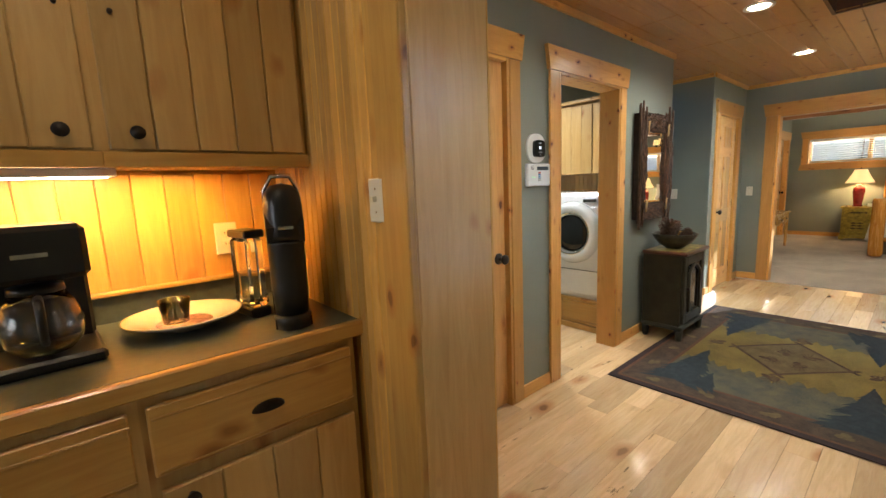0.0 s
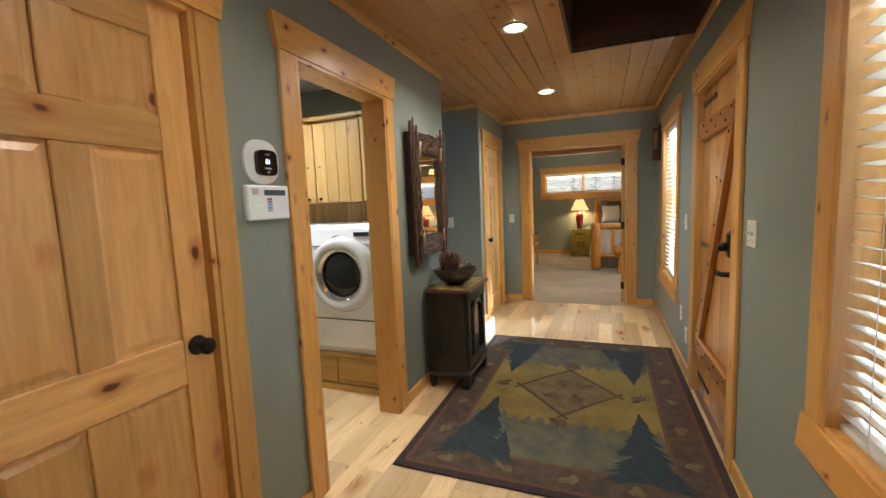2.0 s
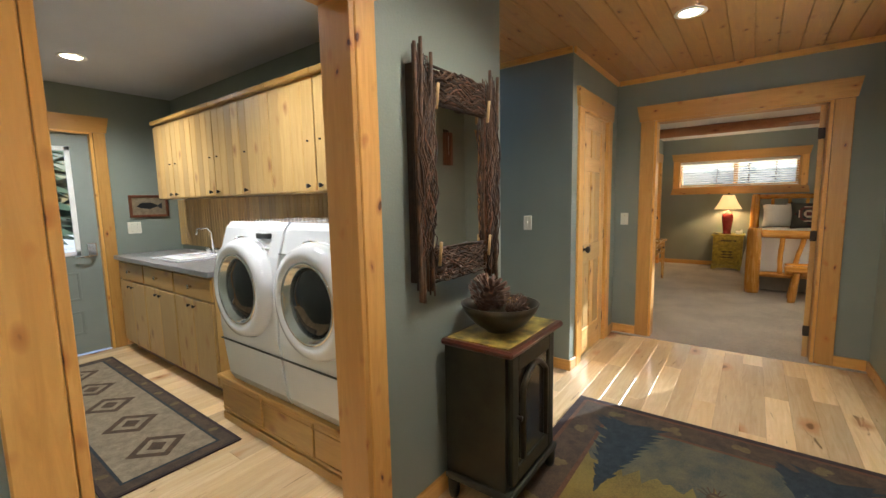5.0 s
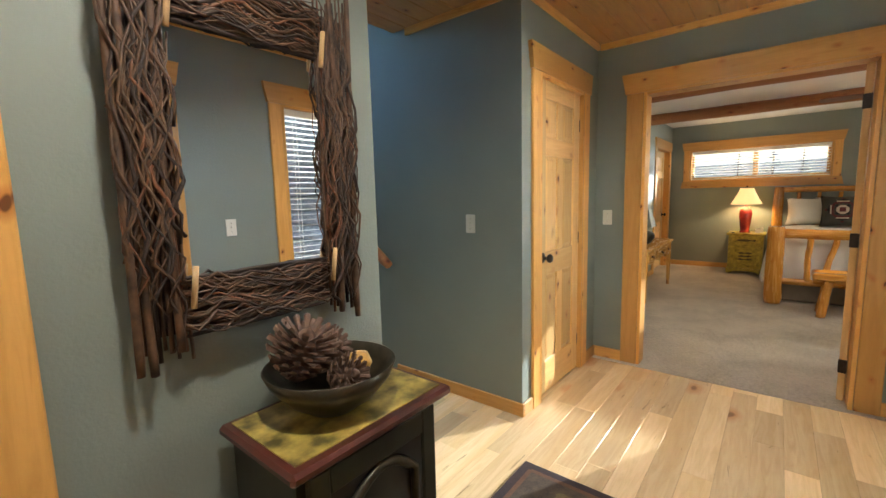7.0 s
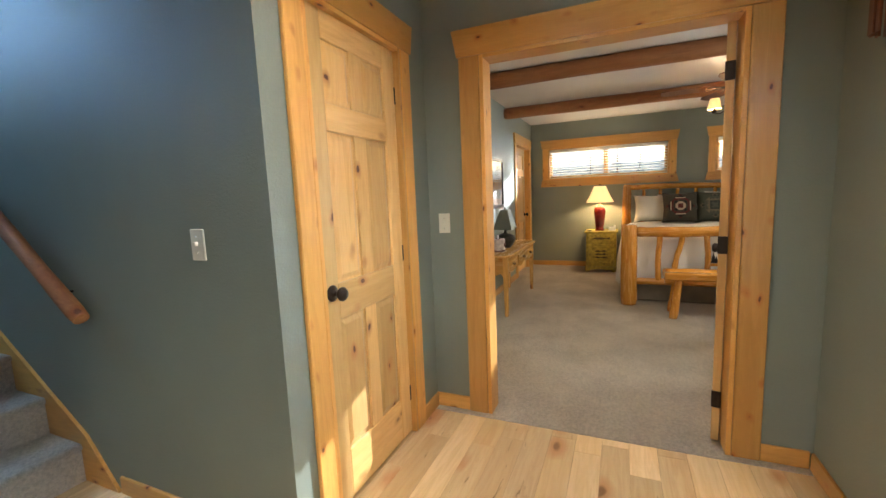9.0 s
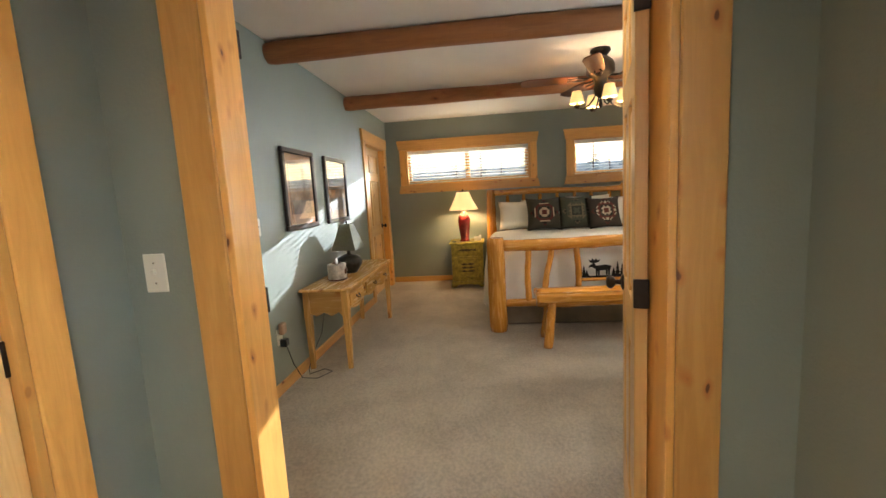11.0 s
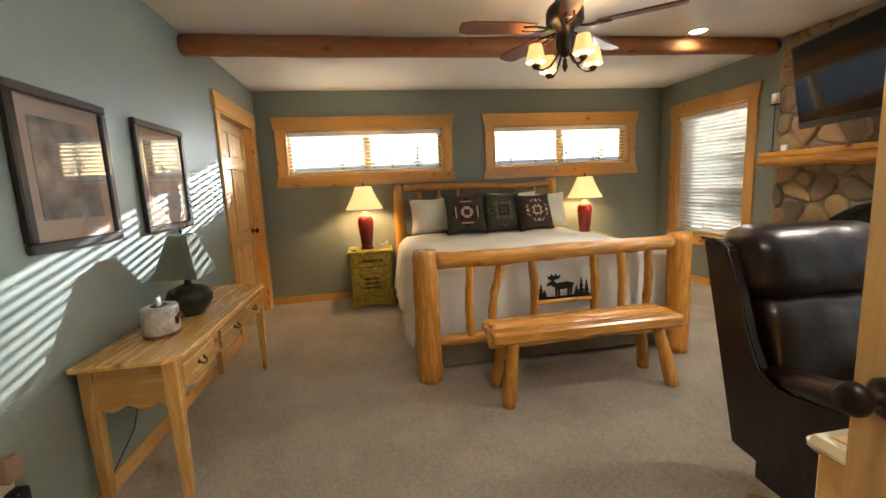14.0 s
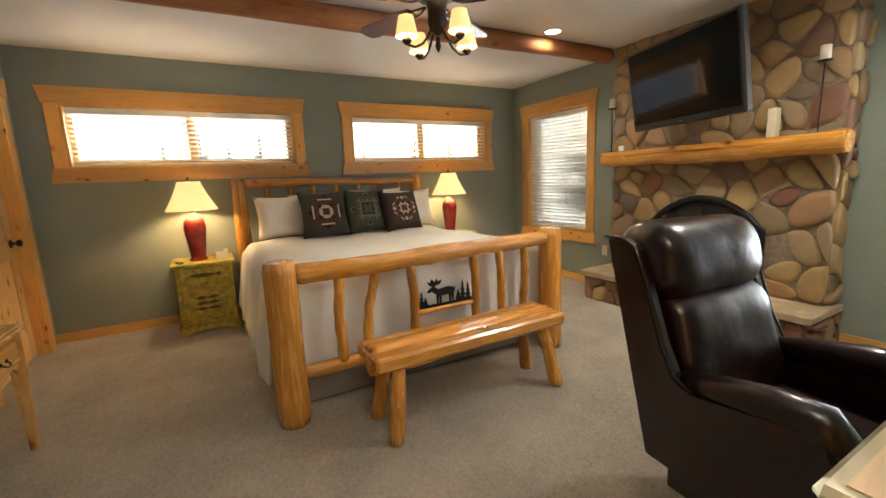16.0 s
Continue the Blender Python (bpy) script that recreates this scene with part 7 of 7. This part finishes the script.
# desk lamp
M["dark_urn"] = plain("dark_bronze_urn", (0.035, 0.035, 0.028), 0.3, 0.3, 0.5, 30, 0.4, 20)
dl = thing("desk_lamp", (9.80, 2.22, DZ + 0.0005), 0, "unlit table lamp, squat dark urn base, square grey shade", "table lamp")
part("urn", lathe(bmesh.new(), [(0, 0), (0.065, 0), (0.07, 0.012), (0.085, 0.03), (0.118, 0.08), (0.122, 0.11), (0.105, 0.145), (0.06, 0.165), (0.02, 0.175), (0.012, 0.22), (0, 0.22)], seg=8), "dark_urn", dl)
bm = bmesh.new()
lo = [bm.verts.new((a * 0.145, b * 0.11, 0.22)) for a, b in ((-1, -1), (1, -1), (1, 1), (-1, 1))]
hi = [bm.verts.new((a * 0.06, b * 0.045, 0.45)) for a, b in ((-1, -1), (1, -1), (1, 1), (-1, 1))]
for k in range(4):
    bm.faces.new((lo[k], lo[(k + 1) % 4], hi[(k + 1) % 4], hi[k]))
bmesh.ops.solidify(bm, geom=bm.faces[:], thickness=0.003)
part("shade", bm, plain("grey_green_linen", (0.28, 0.29, 0.22), 0.85, var=0.1, scale=80, bmp=0.3), dl, "grey linen square shade")
part("finial", lathe(bmesh.new(), [(0, 0.45), (0.006, 0.455), (0.010, 0.47), (0, 0.485)], seg=8), "bronze", dl)
tb = thing("tissue_box", (9.47, 2.22, DZ + 0.0005), 12, "oval birch-bark tissue box cover with a dark bear shape", "tissue box")
M["birch"] = plain("birch_bark", (0.52, 0.48, 0.42), 0.6, var=0.4, scale=26)
part("cover", lathe(bmesh.new(), [(0.0, 0.0), (0.088, 0.0), (0.092, 0.006), (0.092, 0.124), (0.088, 0.13), (0.035, 0.132), (0.033, 0.126), (0.0, 0.126)], seg=32), "birch", tb)
part("base_band", lathe(bmesh.new(), [(0.0925, 0.004), (0.095, 0.006), (0.095, 0.014), (0.0925, 0.016)], seg=32), "darkwood", tb)
part("slot_rim", lathe(bmesh.new(), [(0.034, 0.1325), (0.040, 0.1325), (0.040, 0.136), (0.034, 0.136), (0.034, 0.1325)], seg=16), "darkwood", tb)
part("tissue", cushion(bmesh.new(), 0.06, 0.05, 0.02), "white", tb).location = (0, 0, 0.15)
bear = [(-0.045, 0.05), (-0.045, 0.08), (-0.02, 0.095), (0.02, 0.09), (0.045, 0.07), (0.04, 0.05), (0.02, 0.065), (-0.02, 0.065)]
part("bear_shape", prism(bmesh.new(), bear, "y", -0.096, -0.080), "darkwood", tb)
tb.scale = (1.1, 0.85, 1.05)


# framed pictures
def picture(x0, x1, z0, z1, label):
    p = thing("framed_picture", ((x0 + x1) / 2, 2.4195, (z0 + z1) / 2), 0, label, "picture", "framed pictures over the desk")
    w, h = (x1 - x0) / 2, (z1 - z0) / 2
    bm = bmesh.new()
    for q in ((-w, w, -h, -h + 0.04), (-w, w, h - 0.04, h), (-w, -w + 0.04, -h + 0.04, h - 0.04), (w - 0.04, w, -h + 0.04, h - 0.04)):
        bx(bm, q[0], q[1], -0.03, 0, q[2], q[3], bev=0.006)
    part("frame", bm, plain("black_brown_frame", (0.02, 0.013, 0.01), 0.3, var=0.2, coat=0.4), p)
    part("mat_board", box(-w + 0.04, w - 0.04, -0.010, -0.006, -h + 0.04, h - 0.04), plain("mat_board", (0.42, 0.30, 0.22), 0.8, var=0.05), p)
    m, n, l, pr = nodes("landscape_print")
    v = coords(n, l)
    a = noise_tex(n, l, v, 6, 6, 0.6)
    l.new(ramp(n, l, a, [(0.3, (0.05, 0.05, 0.05)), (0.5, (0.22, 0.19, 0.15)), (0.7, (0.45, 0.38, 0.30))]), pr.inputs["Base Color"])
    part("print", box(-w + 0.10, w - 0.10, -0.013, -0.0105, -h + 0.12, h - 0.11), m, p)
    ob = part("glass_pane", box(-w + 0.04, w - 0.04, -0.020, -0.018, -h + 0.04, h - 0.04), "glass", p)
    ob.visible_shadow = False


picture(9.04, 9.60, 1.12, 1.745, "landscape print in a wide dark frame with a tan mat")
picture(9.845, 10.42, 1.12, 1.745, "landscape print in a wide dark frame above the desk lamp")

# cord and adapter
cd = thing("power_cord", (0, 0, 0), 0, "black power cord and adapter hanging from the outlet to the carpet", "cord")
part("adapter", box(8.755, 8.805, 2.36, 2.408, 0.33, 0.385, bev=0.006), "black", cd)
part("plug_pack", box(8.75, 8.81, 2.37, 2.408, 0.42, 0.50, bev=0.008), plain("tan_plug", (0.35, 0.22, 0.14), 0.5), cd)
part("cable", tube(bmesh.new(), [(8.78, 2.37, 0.33), (8.79, 2.34, 0.20), (8.86, 2.32, 0.06), (8.95, 2.25, 0.014), (9.08, 2.18, 0.012), (9.12, 2.26, 0.014), (9.02, 2.34, 0.016), (9.10, 2.38, 0.02), (9.20, 2.385, 0.10), (9.45, 2.40, 0.20), (9.60, 2.403, 0.45)], 0.003, 6), "black", cd)

# recliner
M["leather"] = plain("oxblood_leather", (0.012, 0.0032, 0.003), 0.30, var=0.4, scale=10, bmp=1.0, bscale=14, coat=0.12)
ch = thing("recliner", (8.33, -0.405, 0), 86, "dark oxblood leather recliner with padded headrest, facing away from the bed", "armchair")


def soft(x0, x1, y0, y1, z0, z1, r=0.05, seg=3, lean=None):
    bm = box(x0, x1, y0, y1, z0, z1)
    bmesh.ops.subdivide_edges(bm, edges=bm.edges[:], cuts=11, use_grid_fill=True)
    c = Vector(((x0 + x1) / 2, (y0 + y1) / 2, (z0 + z1) / 2))
    hs = Vector(((x1 - x0) / 2, (y1 - y0) / 2, (z1 - z0) / 2))
    for v in bm.verts:
        d = v.co - c
        inner = Vector([max(-h + r, min(h - r, q)) for q, h in zip(d, hs)])
        o = d - inner
        if o.length > 1e-6:
            k = r * (max(abs(o.x), abs(o.y), abs(o.z)) / r) / o.length
            v.co = c + inner + o * k
        v.co += Vector((noise.noise(v.co * 7), noise.noise(v.co * 7 + Vector((3, 3, 3))), noise.noise(v.co * 7 + Vector((9, 1, 5))))) * 0.008
        v.co.y += 0.010 * noise.noise(Vector((v.co.x * 26, v.co.y * 6, v.co.z * 9)))
        if lean:
            v.co.y -= (v.co.z - z0) * lean
    for f in bm.faces:
        f.smooth = True
    return bm


# outer back shell leans; the sides sweep up from the arms
HW = 0.32
SIDE = [(-0.24, 0.285), (0.26, 0.265), (0.275, 0.57), (0.255, 0.625), (0.20, 0.635), (-0.08, 0.595), (-0.14, 0.62), (-0.19, 0.72), (-0.27, 0.95), (-0.305, 1.025), (-0.36, 1.05), (-0.435, 1.05)]
for s in (-1, 1):
    bm = prism(bmesh.new(), SIDE, "x", min(s * HW, s * (HW - 0.05)), max(s * HW, s * (HW - 0.05)))
    bmesh.ops.bevel(bm, geom=bm.edges[:], offset=0.012, segments=2, affect="EDGES")
    part("side_panel", bm, "leather", ch)
    bm = tube(bmesh.new(), [(s * 0.275, -0.13, 0.60), (s * 0.275, 0.0, 0.622), (s * 0.275, 0.12, 0.640), (s * 0.275, 0.23, 0.640), (s * 0.275, 0.285, 0.60)], [0.035, 0.048, 0.052, 0.055, 0.035], 14)
    part("armrest", bm, "leather", ch)
    part("piping", tube(bmesh.new(), [(s * HW, y, z) for y, z in SIDE[5:]], 0.006, 6), "leather", ch)
bm = prism(bmesh.new(), [(-0.235, 0.285), (-0.19, 0.285), (-0.37, 1.04), (-0.43, 1.045)], "x", -HW + 0.05, HW - 0.05)
bmesh.ops.bevel(bm, geom=bm.edges[:], offset=0.01, segments=2, affect="EDGES")
part("back_shell", bm, "leather", ch)
part("back_cushion", soft(-0.255, 0.255, -0.24, -0.05, 0.45, 0.86, 0.07, lean=0.28), "leather", ch)
part("headrest", soft(-0.285, 0.285, -0.44, -0.17, 0.82, 1.10, 0.11, lean=0.10), "leather", ch)
part("seat_cushion", soft(-0.222, 0.222, -0.15, 0.30, 0.34, 0.50, 0.05), "leather", ch)
part("front_panel", soft(-0.222, 0.222, 0.20, 0.28, 0.16, 0.42, 0.03), "leather", ch)
part("seat_box", box(-0.265, 0.265, -0.19, 0.20, 0.17, 0.33, bev=0.01), "leather", ch)
base = part("swivel_base", lathe(bmesh.new(), [(0.035, 0.05), (0.035, 0.168), (0.12, 0.169), (0.12, 0.17), (0, 0.17)], seg=16), "black", ch)
for i in range(4):
    a = radians(45 + 90 * i)
    part("base_foot", tube(bmesh.new(), [(0, 0, 0.06), (0.2 * math.cos(a), 0.2 * math.sin(a), 0.05), (0.33 * math.cos(a), 0.33 * math.sin(a), 0.032)], [0.035, 0.032, 0.026], 8), "log", base, "wooden swivel foot")

# cream-edged table in the corner of the path
tb = thing("side_table", (7.65, 0.0, 0), 0, "pine table with a cream-painted rounded top edge beside the recliner", "table")
part("top", box(0.0, 0.36, -0.06, 0.316, 0.715, 0.75, bev=0.014), plain("cream_enamel_edge", (0.55, 0.47, 0.30), 0.2, var=0.08, coat=0.6), tb, "cream tabletop rim with rounded edge")
part("top_inlay", box(0.04, 0.325, -0.02, 0.28, 0.7502, 0.753), "pine_y", tb)
part("apron", box(0.02, 0.34, -0.04, 0.296, 0.56, 0.714, bev=0.004), "pine_y", tb)
for x in (0.055, 0.305):
    for y in (-0.01, 0.265):
        part("leg", box(x - 0.028, x + 0.028, y - 0.028, y + 0.028, 0, 0.559, bev=0.005), "pine_z", tb)

# towel rail glimpsed in the bathroom
t = thing("towel_rail", (8.02, 2.75, 1.32), 0, "dark towel rail with a striped brown bath towel", "towel rail")
part("rail", tube(bmesh.new(), [(0.02, 0.0, 0), (0.97, 0.0, 0)], 0.010), "bronze", t)
tw = thing("bath_towel", (8.30, 2.75, 0.95), 0, "striped mauve bath towel hanging on the bathroom rail", "towel")
part("cloth", soft(-0.2, 0.2, -0.03, 0.03, -0.35, 0.37, 0.02), plain("mauve_towel", (0.30, 0.20, 0.17), 0.9, var=0.3, scale=20, bmp=0.4), tw)

# log siding of the bedroom's outer wall, seen through the hall windows
# blue cast of the daylight outside is put into the log colour
M["siding"] = plain("daylight_blue_log_siding", (0.22, 0.25, 0.29), 0.7, var=0.3, scale=12)
sid = setting("wall_log_siding", box(7.17, 7.20, -2.85, -0.02, 0, 2.9), "siding")
for i in range(14):
    part("siding_log", log(bmesh.new(), (7.15, -2.85, 0.1 + i * 0.2), (7.15, -0.02, 0.1 + i * 0.2), 0.1, 0.1, 80 + i, 10, 0.02, 12, 0.003), "siding", sid)
setting("porch_floor", box(1.0, 7.1, -2.4, -0.02, -0.4, -0.12), "beam")
# unseen roof added over the porch to keep sun off the hall windows
setting("porch_roof", box(1.0, 7.1, -2.4, -0.02, 2.75, 2.85), "beam")

# snowy yard with firs beyond the windows
M["needles"] = plain("fir_needles", (0.03, 0.055, 0.03), 0.8, var=0.5, scale=6)
M["bark"] = plain("fir_bark", (0.09, 0.06, 0.045), 0.9, var=0.4, scale=12, bmp=0.5)
rnd = random.Random(30)


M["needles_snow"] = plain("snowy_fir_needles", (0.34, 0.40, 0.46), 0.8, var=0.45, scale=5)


def fir(x, y, h, seed, mat="needles"):
    t = thing("fir_tree", (x, y, -0.45), 0, "tall fir standing in the snow" if mat == "needles" else "pale snow-laden fir added to screen the windows", "tree", "yard firs")
    r2 = random.Random(seed)
    part("trunk", tube(bmesh.new(), [(0, 0, 0), (0.03, 0.02, h * 0.5), (0, 0, h * 0.97)], [h * 0.02, h * 0.012, 0.02], 8), "bark", t)
    bm = bmesh.new()
    for k in range(int(h * 26)):
        f = r2.random() ** 0.8
        z = h * (0.12 + 0.86 * f)
        L = h * 0.20 * (1 - f) + 0.15
        a = r2.uniform(0, 6.283)
        d = Vector((math.cos(a), math.sin(a), -0.25))
        s = Vector((-d.y, d.x, 0)) * L * 0.28
        p0 = Vector((0, 0, z))
        tip = p0 + d * L * r2.uniform(0.7, 1.1)
        mid = p0 + d * L * 0.5
        vs = [bm.verts.new(q) for q in (p0, mid + s, tip, mid - s, mid + Vector((0, 0, L * 0.12)))]
        for q in ((0, 1, 4), (1, 2, 4), (2, 3, 4), (3, 0, 4)):
            bm.faces.new([vs[j] for j in q])
    part("crown", bm, mat, t)


# added snow hill and fir row, hiding bright sky behind the east blinds
bm = prism(bmesh.new(), [(27.0, -0.5), (34.0, 2.9), (40.0, 3.3), (60.0, -0.5)], "y", -60, 40)
setting("ground_snow_hill", bm, "snow")
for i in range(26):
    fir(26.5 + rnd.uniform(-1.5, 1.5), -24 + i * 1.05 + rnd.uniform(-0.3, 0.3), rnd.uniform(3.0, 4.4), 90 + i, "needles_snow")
# three more firs, placed to keep the sun off the tall south window
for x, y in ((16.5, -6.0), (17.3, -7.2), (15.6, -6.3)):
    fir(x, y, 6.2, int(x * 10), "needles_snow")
for i in range(10):
    fir(-2 + i * 1.3 + rnd.uniform(-0.4, 0.4), 16 + rnd.uniform(0, 5), rnd.uniform(7, 11), 40 + i)
for i in range(10):
    fir(-4 + i * 1.5 + rnd.uniform(-0.4, 0.4), -13 - rnd.uniform(0, 5), rnd.uniform(6, 10), 60 + i)

# ---- planks of the wooden floor ----
plank_meshes = {}


def plank(x0, x1, y0, y1, parent):
    L, Wd = round(x1 - x0, 2), round(y1 - y0, 3)
    key = (L, Wd)
    if key not in plank_meshes:
        bm = box(-L / 2 + 0.0004, L / 2 - 0.0004, -Wd / 2 + 0.0004, Wd / 2 - 0.0004, -0.012, 0, bev=0.0005)
        me = bpy.data.meshes.new("plank")
        bm.to_mesh(me)
        bm.free()
        me.materials.append(M["floor"])
        plank_meshes[key] = me
    ob = new("plank", plank_meshes[key])
    ob.parent = parent
    ob.location = ((x0 + x1) / 2, (y0 + y1) / 2, 0)


def plank_floor(x0, x1, y0, y1, seed, parent):
    rnd = random.Random(seed)
    y = y0
    while y < y1 - 0.01:
        w = min(0.127, y1 - y)
        x = x0 - rnd.choice((0, 0.2, 0.4, 0.6))
        while x < x1:
            L = rnd.choice((0.4, 0.6, 0.8, 1.0, 1.2, 1.5))
            a, b = max(x, x0), min(x + L, x1)
            if b - a > 0.04:
                plank(a, b, y, y + w, parent)
            x += L
        y += w


floor = setting("floor", box(-3.0, 7.16, 0.14, 5.8, -0.1, -0.0125), "floor")
plank_floor(-0.4, 7.16, 0.14, 2.0, 1, floor)
plank_floor(2.90, 4.78, 2.0, 5.8, 2, floor)
plank_floor(4.90, 6.0, 2.0, 3.35, 3, floor)
